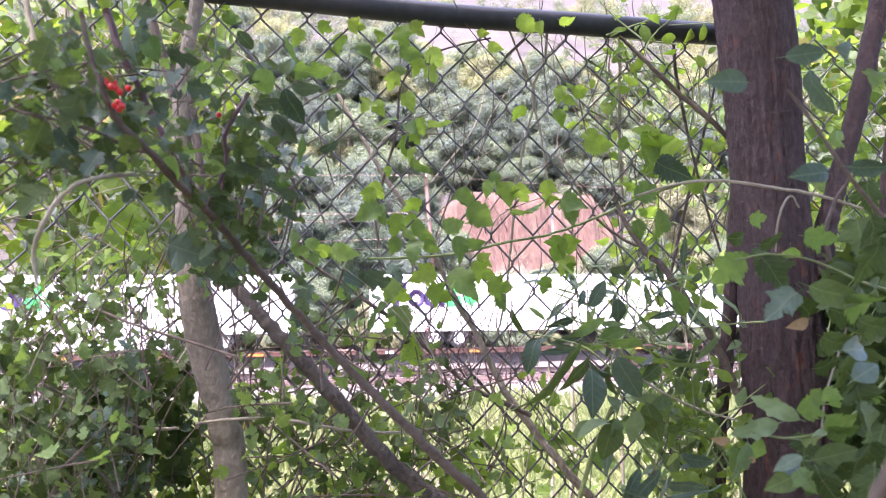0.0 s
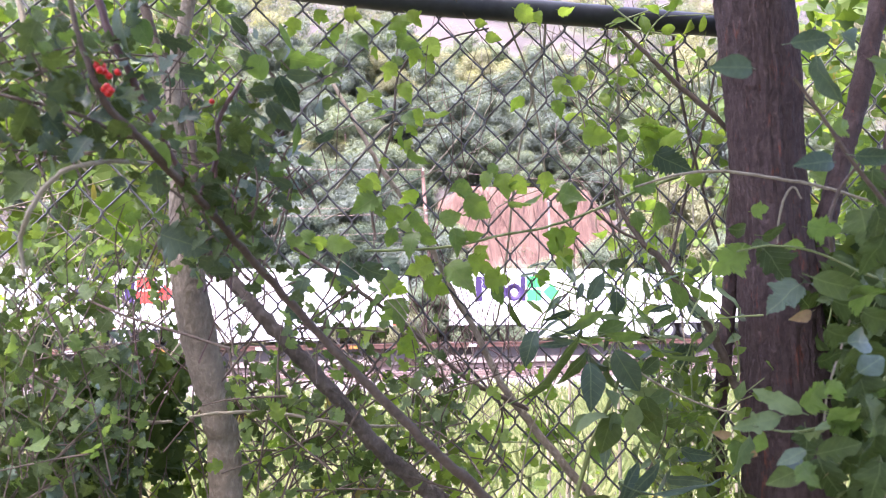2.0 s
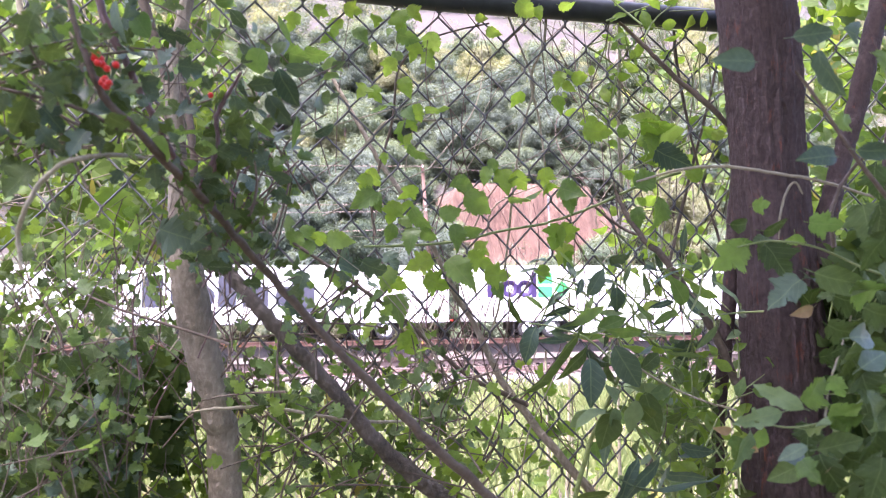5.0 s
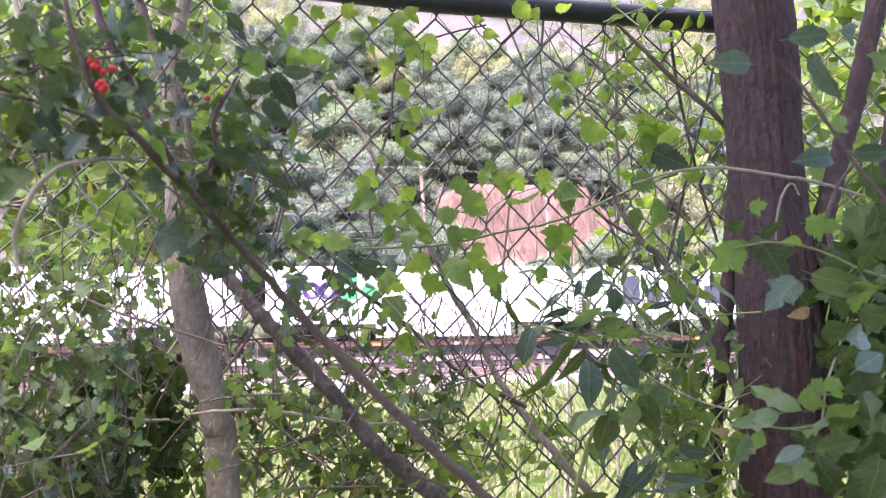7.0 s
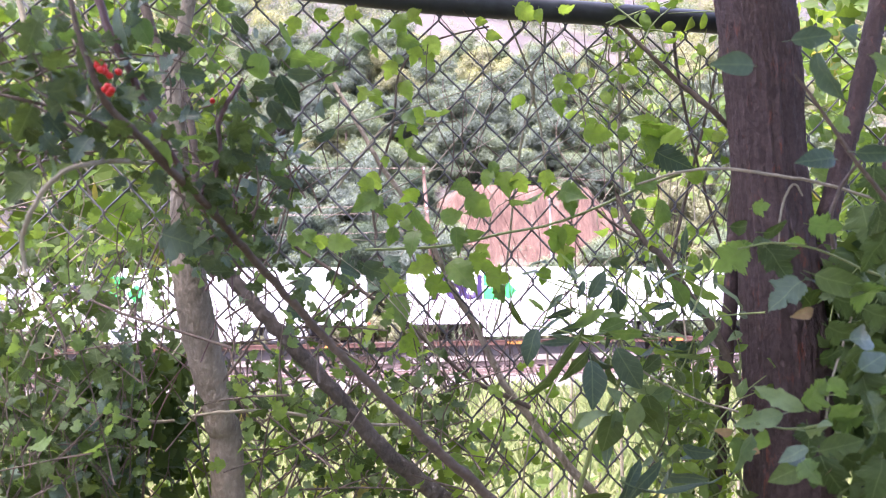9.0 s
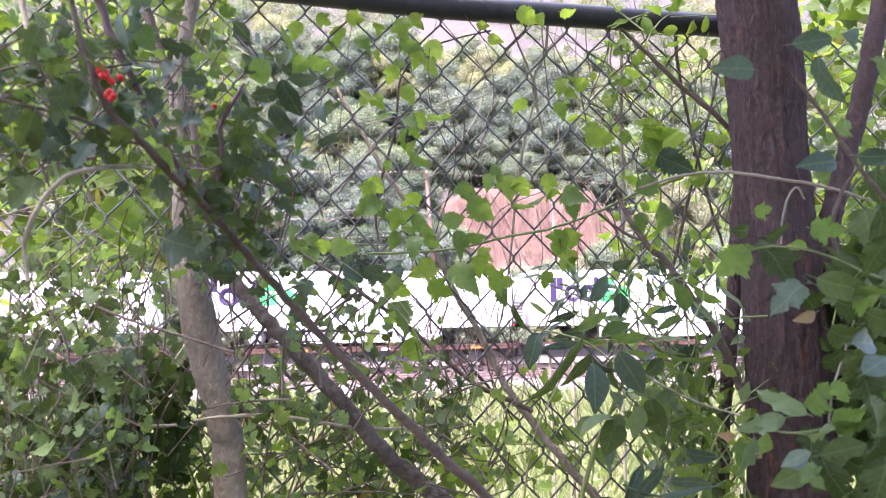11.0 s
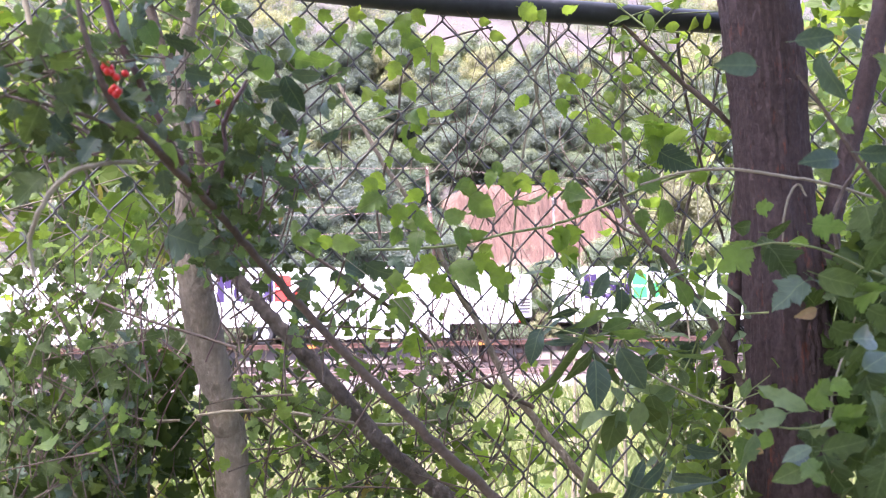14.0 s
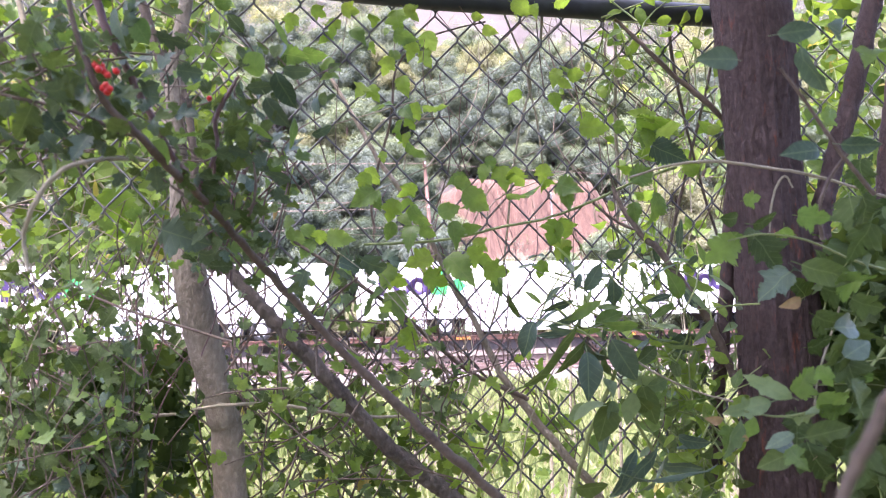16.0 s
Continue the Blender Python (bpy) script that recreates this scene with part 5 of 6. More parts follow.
leaf(vine, "trilobe", "leaf_lime", 0.084, 1.040, 1.841, 0.022, 180, 15, 0)
leaf(vine, "trilobe", "leaf_lime", 0.064, 1.010, 1.768, 0.036, 210, 15, 0)
leaf(vine, "trilobe", "leaf_lime", 0.084, 1.020, 1.766, 0.030, 150, 15, 0)
leaf(vine, "trilobe", "leaf_lime", 0.145, 1.020, 1.741, 0.032, 190, 15, 0)
leaf(vine, "trilobe", "leaf_lime", 0.117, 1.010, 1.709, 0.037, 200, 15, 0)
leaf(vine, "trilobe", "leaf_lime", 0.128, 1.020, 1.698, 0.031, 160, 15, 0)
leaf(vine, "trilobe", "leaf_lime", 0.096, 1.030, 1.676, 0.020, 190, 15, 0)
leaf(vine, "trilobe", "leaf_lime", 0.136, 1.020, 1.724, 0.026, 160, 15, 0)
leaf(vine, "toothed", "leaf_lime", 0.125, 1.000, 1.771, 0.036, 160, 10, 0)
leaf(vine, "toothed", "leaf_lime", 0.454, 0.950, 1.724, 0.047, 300, 25, 0)
leaf(vine, "toothed", "leaf_lime", 0.475, 0.950, 1.717, 0.053, 70, 20, 0)
leaf(vine, "toothed", "leaf_lime", 0.464, 0.950, 1.690, 0.040, 190, 20, 0)
leaf(vine, "toothed", "leaf_lime", 0.282, 1.000, 1.761, 0.035, 185, 25, 0)
leaf(vine, "toothed", "leaf_lime", 0.393, 0.960, 1.708, 0.050, 92, 40, 0)
leaf(vine, "toothed", "leaf_lime", 0.348, 1.000, 1.791, 0.034, 200, 10, 0)
leaf(vine, "toothed", "leaf_lime", 0.362, 1.000, 1.808, 0.030, 10, 20, 0)
leaf(vine, "toothed", "leaf_lime", 0.381, 1.000, 1.799, 0.037, 85, 25, 0)
leaf(vine, "toothed", "leaf_lime", 0.364, 1.000, 1.783, 0.026, 120, 20, 0)
leaf(vine, "toothed", "leaf_lime", 0.347, 1.000, 1.755, 0.034, 160, 15, 0)
leaf(vine, "toothed", "leaf_lime", 0.253, 1.000, 1.859, 0.028, 100, 30, 0)
leaf(vine, "toothed", "leaf_lime", 0.235, 1.000, 1.880, 0.022, 90, 30, 0)
leaf(vine, "toothed", "leaf_lime", 0.301, 0.990, 1.891, 0.043, 115, 30, 0)
leaf(vine, "toothed", "leaf_lime", 0.318, 0.990, 1.887, 0.025, 180, 20, 0)
leaf(vine, "toothed", "leaf_lime", 0.363, 0.990, 1.903, 0.033, 100, 30, 0)
leaf(vine, "toothed", "leaf_mid", 0.062, 1.000, 1.842, 0.034, 140, 15, 0)
leaf(vine, "toothed", "leaf_mid", 0.101, 1.000, 1.852, 0.020, 200, 15, 0)
leaf(vine, "toothed", "leaf_mid", 0.129, 1.000, 1.845, 0.040, 100, 30, 0)
leaf(vine, "toothed", "leaf_mid", 0.163, 1.000, 1.837, 0.047, 165, 15, 0)
leaf(vine, "toothed", "leaf_mid", 0.089, 1.000, 1.740, 0.041, 262, 30, 0)
leaf(vine, "toothed", "leaf_mid", 0.127, 0.990, 1.731, 0.034, 140, 15, 0)
leaf(vine, "toothed", "leaf_mid", 0.170, 1.000, 1.745, 0.043, 82, 55, 0)
leaf(vine, "toothed", "leaf_mid", 0.140, 0.990, 1.677, 0.039, 108, 15, 0)
leaf(vine, "toothed", "leaf_mid", 0.019, 1.020, 1.790, 0.033, 240, 15, 0)
leaf(vine, "toothed", "leaf_mid", 0.003, 1.020, 1.820, 0.043, 110, 40, 0)
leaf(vine, "toothed", "leaf_mid", 0.023, 1.020, 1.805, 0.037, 120, 30, 0)
leaf(vine, "toothed", "leaf_mid", -0.027, 0.990, 1.808, 0.048, 102, 35, 0)
leaf(vine, "toothed", "leaf_mid", 0.116, 1.030, 1.831, 0.029, 30, 15, 0)
leaf(vine, "trilobe", "leaf_lime", 0.065, 1.000, 1.634, 0.031, 200, 15, 0)
leaf(vine, "trilobe", "leaf_lime", 0.082, 1.020, 1.646, 0.036, 180, 15, 0)
leaf(vine, "trilobe", "leaf_lime", 0.103, 1.000, 1.593, 0.038, 200, 15, 0)
leaf(vine, "trilobe", "leaf_lime", 0.126, 1.020, 1.625, 0.037, 210, 15, 0)
leaf(vine, "trilobe", "leaf_lime", 0.132, 1.030, 1.603, 0.031, 160, 15, 0)
leaf(vine, "trilobe", "leaf_lime", 0.137, 0.990, 1.523, 0.045, 250, 15, 0)
leaf(vine, "trilobe", "leaf_lime", 0.165, 0.990, 1.497, 0.045, 110, 15, 0)
leaf(vine, "trilobe", "leaf_lime", 0.125, 0.990, 1.414, 0.043, 160, 15, 0)
leaf(vine, "trilobe", "leaf_lime", 0.122, 1.000, 1.393, 0.040, 140, 15, 0)
leaf(vine, "trilobe", "leaf_lime", 0.070, 1.000, 1.433, 0.031, 190, 15, 0)
leaf(vine, "trilobe", "leaf_lime", 0.264, 1.000, 1.640, 0.045, 170, 15, 0)
leaf(vine, "trilobe", "leaf_lime", 0.287, 1.000, 1.642, 0.040, 160, 15, 0)
leaf(vine, "trilobe", "leaf_lime", 0.323, 1.000, 1.647, 0.035, 180, 15, 0)
leaf(vine, "trilobe", "leaf_lime", 0.329, 1.000, 1.633, 0.033, 150, 15, 0)
leaf(vine, "trilobe", "leaf_lime", 0.251, 0.990, 1.508, 0.045, 92, 15, 0)
leaf(vine, "trilobe", "leaf_lime", 0.316, 1.000, 1.509, 0.030, 200, 15, 0)
leaf(vine, "trilobe", "leaf_lime", 0.337, 1.000, 1.561, 0.052, 232, 15, 0)
leaf(vine, "trilobe", "leaf_lime", 0.356, 1.000, 1.565, 0.047, 140, 15, 0)
leaf(vine, "trilobe", "leaf_lime", 0.350, 1.010, 1.540, 0.041, 200, 15, 0)
leaf(vine, "trilobe", "leaf_lime", 0.356, 1.000, 1.531, 0.033, 120, 15, 0)
leaf(vine, "trilobe", "leaf_lime", 0.228, 1.000, 1.529, 0.044, 110, 15, 0)
leaf(vine, "trilobe", "leaf_lime", 0.005, 1.000, 1.556, 0.031, 200, 15, 0)
leaf(vine, "trilobe", "leaf_lime", 0.232, 1.010, 1.545, 0.030, 130, 15, 0)
leaf(vine, "trilobe", "leaf_lime", 0.110, 1.000, 1.498, 0.042, 130, 15, 0)
leaf(vine, "toothed", "leaf_mid", 0.062, 0.990, 1.609, 0.048, 240, 15, 0)
leaf(vine, "toothed", "leaf_mid", 0.084, 1.000, 1.607, 0.033, 170, 15, 0)
leaf(vine, "toothed", "leaf_mid", 0.100, 1.000, 1.564, 0.033, 190, 15, 0)
leaf(vine, "toothed", "leaf_mid", 0.124, 1.000, 1.580, 0.031, 150, 15, 0)
leaf(vine, "toothed", "leaf_mid", 0.143, 0.990, 1.582, 0.045, 140, 15, 0)
leaf(vine, "toothed", "leaf_mid", 0.155, 1.000, 1.564, 0.034, 130, 15, 0)
leaf(vine, "toothed", "leaf_mid", 0.186, 0.990, 1.595, 0.042, 70, 35, 0)
leaf(vine, "toothed", "leaf_mid", 0.190, 0.990, 1.558, 0.045, 170, 15, 0)
leaf(vine, "toothed", "leaf_mid", 0.126, 0.980, 1.554, 0.044, 190, 15, 0)
leaf(vine, "toothed", "leaf_mid", 0.093, 0.980, 1.501, 0.044, 200, 15, 0)
leaf(vine, "toothed", "leaf_mid", 0.107, 0.970, 1.461, 0.057, 168, 15, 0)
leaf(vine, "toothed", "leaf_mid", 0.071, 0.970, 1.466, 0.057, 222, 15, 0)
leaf(vine, "toothed", "leaf_mid", 0.198, 0.980, 1.508, 0.064, 140, 15, 0)
leaf(vine, "toothed", "leaf_mid", 0.219, 1.000, 1.571, 0.032, 80, 15, 0)
leaf(vine, "toothed", "leaf_mid", 0.225, 0.990, 1.606, 0.057, 128, 15, 0)
leaf(vine, "toothed", "leaf_mid", 0.211, 1.000, 1.604, 0.030, 200, 15, 0)
leaf(vine, "toothed", "leaf_mid", 0.196, 1.000, 1.639, 0.034, 250, 15, 0)
leaf(vine, "toothed", "leaf_mid", 0.207, 0.990, 1.633, 0.037, 90, 15, 0)
leaf(vine, "toothed", "leaf_mid", 0.236, 1.000, 1.648, 0.032, 200, 15, 0)
leaf(vine, "toothed", "leaf_mid", 0.299, 0.990, 1.620, 0.066, 96, 35, 0)
leaf(vine, "toothed", "leaf_mid", 0.361, 0.990, 1.627, 0.052, 110, 15, 0)
leaf(vine, "toothed", "leaf_mid", 0.360, 1.000, 1.609, 0.035, 170, 15, 0)
leaf(vine, "toothed", "leaf_mid", 0.253, 1.000, 1.485, 0.032, 160, 15, 0)
leaf(vine, "toothed", "leaf_mid", 0.035, 0.990, 1.555, 0.044, 96, 15, 0)
leaf(vine, "toothed", "leaf_mid", -0.014, 1.000, 1.540, 0.036, 220, 15, 0)
leaf(vine, "toothed", "leaf_mid", -0.007, 1.000, 1.563, 0.034, 120, 15, 0)
leaf(vine, "toothed", "leaf_mid", -0.022, 1.000, 1.559, 0.030, 30, 15, 0)
leaf(vine, "toothed", "leaf_mid", 0.248, 1.000, 1.661, 0.029, 150, 15, 0)
leaf(vine, "lobed", "leaf_sheen", 0.044, 0.960, 1.515, 0.038, 100, 15, 0)
leaf(vine, "lobed", "leaf_sheen", 0.078, 0.960, 1.515, 0.043, 120, 15, 0)
leaf(vine, "lobed", "leaf_sheen", 0.033, 0.960, 1.500, 0.029, 200, 15, 0)
leaf(vine, "lobed", "leaf_sheen", 0.020, 0.970, 1.507, 0.025, 160, 15, 0)
leaf(vine, "lobed", "leaf_sheen", 0.003, 0.970, 1.455, 0.025, 180, 15, 0)
leaf(vine, "lobed", "leaf_sheen", -0.020, 0.950, 1.493, 0.040, 200, 15, 0)
leaf(vine, "lobed", "leaf_sheen", -0.024, 0.950, 1.463, 0.035, 110, 15, 0)
leaf(vine, "lobed", "leaf_sheen", 0.063, 0.970, 1.523, 0.033, 60, 15, 0)
leaf(vine, "lobed", "leaf_sheen", 0.026, 0.970, 1.468, 0.024, 240, 15, 0)
leaf(vine, "lobed", "leaf_sheen", 0.051, 0.970, 1.486, 0.020, 120, 15, 0)
leaf(vine, "lobed", "leaf_sheen", 0.100, 0.970, 1.526, 0.034, 150, 15, 0)
leaf(vine, "lobed", "leaf_sheen", 0.037, 0.980, 1.535, 0.030, 60, 15, 0)
leaf(vine, "lance", "leaf_dark", 0.261, 0.950, 1.456, 0.050, 172, 45, 0)
leaf(vine, "lance", "leaf_dry", -0.049, 0.900, 1.578, 0.024, 185, 20, 0)
leaf(vine, "lance", "leaf_dry", 0.076, 0.900, 1.254, 0.018, 150, 30, 0)
leaf(vine, "lance", "leaf_dry", 0.200, 1.000, 1.234, 0.018, 100, 30, 0)
twigs(vine, "twig_brown", 16, slab((-0.029, 1.050, 1.881), (0.408, 1.050, 1.571), 1.03, 1.09), 0.2, 0.0009, 75)
twigs(vine, "twig_pale", 10, slab((-0.027, 1.050, 1.553), (0.414, 1.050, 1.763), 1.03, 1.09), 0.25, 0.001, 76, 40)
tagged(vine, "climbing vine with bright green lobed leaves woven into the fence", "vine")

# ---- vine and twigs at the fence beside the big tree ----
vine_b = new("fence_vine")
stem(vine_b, "twig_brown", [(0.417, 0.970, 1.626, 0.0028), (0.428, 0.960, 1.589, 0.0036), (0.447, 0.950, 1.556, 0.0043), (0.474, 0.940, 1.524, 0.0050), (0.508, 0.930, 1.469, 0.0054), (0.535, 0.920, 1.416, 0.0057), (0.558, 0.920, 1.358, 0.0061)])
stem(vine_b, "twig_brown", [(0.444, 1.000, 1.887, 0.0021), (0.461, 1.000, 1.872, 0.0030), (0.491, 0.990, 1.835, 0.0034), (0.534, 0.990, 1.795, 0.0038), (0.572, 0.980, 1.758, 0.0042), (0.607, 0.980, 1.725, 0.0042)])
stem(vine_b, "twig_pale", [(0.470, 1.060, 1.915, 0.0022), (0.469, 1.060, 1.841, 0.0027), (0.464, 1.060, 1.750, 0.0026), (0.465, 1.060, 1.652, 0.0026), (0.459, 1.060, 1.573, 0.0022)])
stem(vine_b, "twig_brown", [(0.564, 1.050, 1.963, 0.0027), (0.559, 1.050, 1.897, 0.0027), (0.562, 1.050, 1.833, 0.0027), (0.577, 1.050, 1.742, 0.0022), (0.602, 1.060, 1.654, 0.0022), (0.626, 1.060, 1.565, 0.0022)])
stem(vine_b, "twig_brown", [(0.406, 1.020, 1.610, 0.0021), (0.428, 1.010, 1.588, 0.0021), (0.449, 1.000, 1.572, 0.0025), (0.461, 0.980, 1.564, 0.0024)])
stem(vine_b, "twig_brown", [(0.534, 1.050, 1.528, 0.0026), (0.562, 1.060, 1.609, 0.0027), (0.584, 1.060, 1.681, 0.0022), (0.619, 1.060, 1.792, 0.0023), (0.650, 1.060, 1.906, 0.0023)])
leaf(vine_b, "toothed", "leaf_mid", 0.466, 0.960, 1.695, 0.043, 200, 15, 0)
leaf(vine_b, "toothed", "leaf_mid", 0.502, 0.970, 1.710, 0.069, 78, 35, 0)
leaf(vine_b, "toothed", "leaf_mid", 0.459, 0.930, 1.585, 0.057, 190, 15, 0)
leaf(vine_b, "toothed", "leaf_mid", 0.440, 0.950, 1.584, 0.034, 170, 15, 0)
leaf(vine_b, "toothed", "leaf_mid", 0.455, 0.950, 1.640, 0.055, 60, 15, 0)
leaf(vine_b, "toothed", "leaf_mid", 0.437, 0.980, 1.715, 0.033, 100, 15, 0)
leaf(vine_b, "toothed", "leaf_sheen", 0.499, 0.950, 1.669, 0.065, 108, 30, 0)
leaf(vine_b, "toothed", "leaf_sheen", 0.507, 0.950, 1.404, 0.055, 95, 30, 0)
leaf(vine_b, "toothed", "leaf_sheen", 0.417, 0.950, 1.533, 0.047, 85, 50, 0)
sprigs(vine_b, "ovate", ("leaf_lime", "leaf_lime", "leaf_mid"), 24, slab((0.419, 1.000, 1.931), (0.602, 1.000, 1.765), 0.97, 1.1), 0.034, 71, 5, 0.10)
sprigs(vine_b, "toothed", ("leaf_lime",), 16, slab((0.456, 1.000, 1.751), (0.598, 1.000, 1.516), 1.0, 1.2), 0.036, 72, 4, 0.10)
twigs(vine_b, "twig_brown", 46, slab((0.400, 1.100, 1.908), (0.651, 1.100, 1.395), 1.04, 1.25), 0.2, 0.0009, 73)
twigs(vine_b, "twig_pale", 24, slab((0.476, 1.100, 1.874), (0.654, 1.100, 1.270), 1.04, 1.3), 0.26, 0.001, 74)
tagged(vine_b, "tangle of thin twigs and small green leaves on the fence", "vine")

# ---- shrub with long dark leaves ----
laurel = new("shrub")
stem(laurel, "twig_green", [(0.302, 0.860, 1.225, 0.0030), (0.318, 0.840, 1.300, 0.0027), (0.336, 0.820, 1.354, 0.0023), (0.351, 0.810, 1.399, 0.0020), (0.341, 0.800, 1.426, 0.0016)])
stem(laurel, "twig_pale", [(0.340, 0.800, 1.411, 0.0013), (0.380, 0.800, 1.381, 0.0013), (0.435, 0.800, 1.354, 0.0013), (0.472, 0.780, 1.342, 0.0013)])
stem(laurel, "twig_green", [(0.428, 0.840, 1.223, 0.0024), (0.402, 0.840, 1.276, 0.0024), (0.377, 0.830, 1.312, 0.0020), (0.360, 0.820, 1.340, 0.0016)])
stem(laurel, "twig_green", [(0.337, 0.810, 1.400, 0.0013), (0.308, 0.820, 1.426, 0.0013), (0.270, 0.830, 1.439, 0.0010), (0.246, 0.840, 1.443, 0.0010)])
leaf(laurel, "ovate", "leaf_sheen", 0.241, 0.820, 1.417, 0.049, 205, 20, 0)
leaf(laurel, "ovate", "leaf_sheen", 0.299, 0.780, 1.376, 0.060, 182, 10, 0)
leaf(laurel, "ovate", "leaf_sheen", 0.347, 0.790, 1.391, 0.064, 150, 10, 0)
leaf(laurel, "ovate", "leaf_sheen", 0.358, 0.840, 1.468, 0.037, 178, 25, 0)
leaf(laurel, "ovate", "leaf_sheen", 0.349, 0.880, 1.494, 0.046, 35, 25, 0)
leaf(laurel, "ovate", "leaf_sheen", 0.436, 0.820, 1.292, 0.042, 82, 30, 0)
leaf(laurel, "ovate", "leaf_sheen", 0.319, 0.800, 1.400, 0.041, 110, 40, 0)
leaf(laurel, "ovate", "leaf_sheen", 0.384, 0.820, 1.411, 0.040, 70, 45, 0)
leaf(laurel, "lance", "leaf_dark", 0.269, 0.800, 1.402, 0.114, 52, 18, 0)
leaf(laurel, "lance", "leaf_dark", 0.327, 0.820, 1.389, 0.053, 215, 20, 0)
leaf(laurel, "lance", "leaf_dark", 0.333, 0.830, 1.432, 0.060, 75, 30, 0)
leaf(laurel, "lance", "leaf_dark", 0.403, 0.800, 1.413, 0.055, 95, 45, 0)
leaf(laurel, "lance", "leaf_sheen", 0.340, 0.780, 1.272, 0.081, 48, 25, 0)
leaf(laurel, "lance", "leaf_sheen", 0.379, 0.780, 1.270, 0.075, 82, 40, 0)
leaf(laurel, "lance", "leaf_sheen", 0.417, 0.800, 1.267, 0.064, 95, 45, 0)
leaf(laurel, "lance", "leaf_sheen", 0.323, 0.800, 1.309, 0.070, 205, 20, 0)
leaf(laurel, "lance", "leaf_sheen", 0.267, 0.840, 1.439, 0.047, 265, 50, 0)
leaf(laurel, "lance", "leaf_sheen", 0.287, 0.820, 1.426, 0.039, 100, 45, 0)
leaf(laurel, "ovate", "leaf_pale", 0.324, 0.780, 1.337, 0.029, 182, 10, 0)
leaf(laurel, "ovate", "leaf_pale", 0.332, 0.800, 1.362, 0.033, 190, 15, 0)
leaf(laurel, "ovate", "leaf_pale", 0.296, 0.780, 1.341, 0.048, 240, 15, 0)
leaf(laurel, "ovate", "leaf_pale", 0.346, 0.780, 1.338, 0.045, 182, 15, 0)
leaf(laurel, "ovate", "leaf_pale", 0.403, 0.820, 1.363, 0.043, 85, 40, 0)
leaf(laurel, "ovate", "leaf_pale", 0.298, 0.820, 1.332, 0.032, 230, 30, 0)
leaf(laurel, "ovate", "leaf_dark", 0.373, 0.800, 1.339, 0.045, 150, 20, 0)
leaf(laurel, "ovate", "leaf_dark", 0.319, 0.790, 1.323, 0.060, 192, 10, 0)
leaf(laurel, "ovate", "leaf_dark", 0.329, 0.800, 1.388, 0.038, 120, 40, 0)
leaf(laurel, "ovate", "leaf_dark", 0.307, 0.800, 1.251, 0.050, 100, 30, 0)
leaf(laurel, "ovate", "leaf_dark", 0.391, 0.820, 1.398, 0.040, 60, 30, 0)
leaf(laurel, "ovate", "leaf_dark", 0.430, 0.840, 1.328, 0.034, 90, 30, 0)
leaf(laurel, "lance", "leaf_mid", 0.362, 0.820, 1.431, 0.063, 100, 15, 0)
leaf(laurel, "lance", "leaf_sheen", 0.344, 0.760, 1.273, 0.079, 235, 15, 0)
leaf(laurel, "lance", "leaf_sheen", 0.379, 0.740, 1.272, 0.108, 86, 35, 0)
leaf(laurel, "ovate", "leaf_sheen", 0.433, 0.800, 1.295, 0.041, 80, 15, 0)
leaf(laurel, "lance", "leaf_pale", 0.450, 0.850, 1.402, 0.053, 88, 30, 0)
leaf(laurel, "ovate", "leaf_dark", 0.388, 0.820, 1.336, 0.058, 165, 15, 0)
leaf(laurel, "lance", "leaf_mid", 0.323, 0.840, 1.452, 0.063, 65, 15, 0)
leaf(laurel, "lance", "leaf_pale", 0.399, 0.840, 1.363, 0.056, 95, 15, 0)
leaf(laurel, "ovate", "leaf_mid", 0.467, 0.860, 1.331, 0.043, 120, 15, 0)
leaf(laurel, "lance", "leaf_dark", 0.296, 0.830, 1.393, 0.062, 215, 15, 0)
leaf(laurel, "lance", "leaf_mid", 0.455, 0.900, 1.451, 0.053, 60, 15, 0)
leaf(laurel, "ovate", "leaf_mid", 0.360, 0.860, 1.441, 0.043, 70, 15, 0)
leaf(laurel, "lance", "leaf_sheen", 0.294, 0.840, 1.439, 0.060, 255, 35, 0)
leaf(laurel, "lance", "leaf_sheen", 0.276, 0.840, 1.422, 0.042, 270, 35, 0)
sprigs(laurel, "ovate", ("leaf_mid", "leaf_lime", "leaf_pale"), 22, slab((0.432, 0.950, 1.498), (0.559, 0.950, 1.196), 0.86, 1.0), 0.04, 81, 4, 0.11)
sprigs(laurel, "lance", ("leaf_mid", "leaf_sheen", "leaf_pale"), 17, slab((0.328, 0.950, 1.521), (0.519, 0.950, 1.388), 0.86, 0.97), 0.05, 82, 4, 0.09)
rooted(laurel, "twig_green", "leaf_shaded", (0.22, 0.42, 0.84, 0.95), 7, 1.05, 0.003, 83)
sprigs(laurel, "ovate", ("leaf_mid", "leaf_dark", "leaf_pale"), 30, slab((0.500, 1.050, 1.383), (0.627, 1.050, 1.161), 0.98, 1.2), 0.038, 84, 5, 0.12)
sprigs(laurel, "ovate", ("leaf_mid", "leaf_dark", "leaf_lime"), 22, slab((0.444, 0.900, 1.378), (0.546, 0.900, 1.214), 0.84, 0.98), 0.036, 85, 5, 0.11)
tagged(laurel, "shrub with long pointed dull green leaves", "shrub")

# ---- leafy creeper in front of the big tree ----
creeper = new("creeper")
stem(creeper, "twig_pale", [(0.277, 0.600, 1.567, 0.0010), (0.310, 0.580, 1.575, 0.0012), (0.340, 0.560, 1.574, 0.0014), (0.380, 0.550, 1.567, 0.0014), (0.409, 0.540, 1.560, 0.0014), (0.442, 0.530, 1.548, 0.0012), (0.475, 0.520, 1.535, 0.0012)])
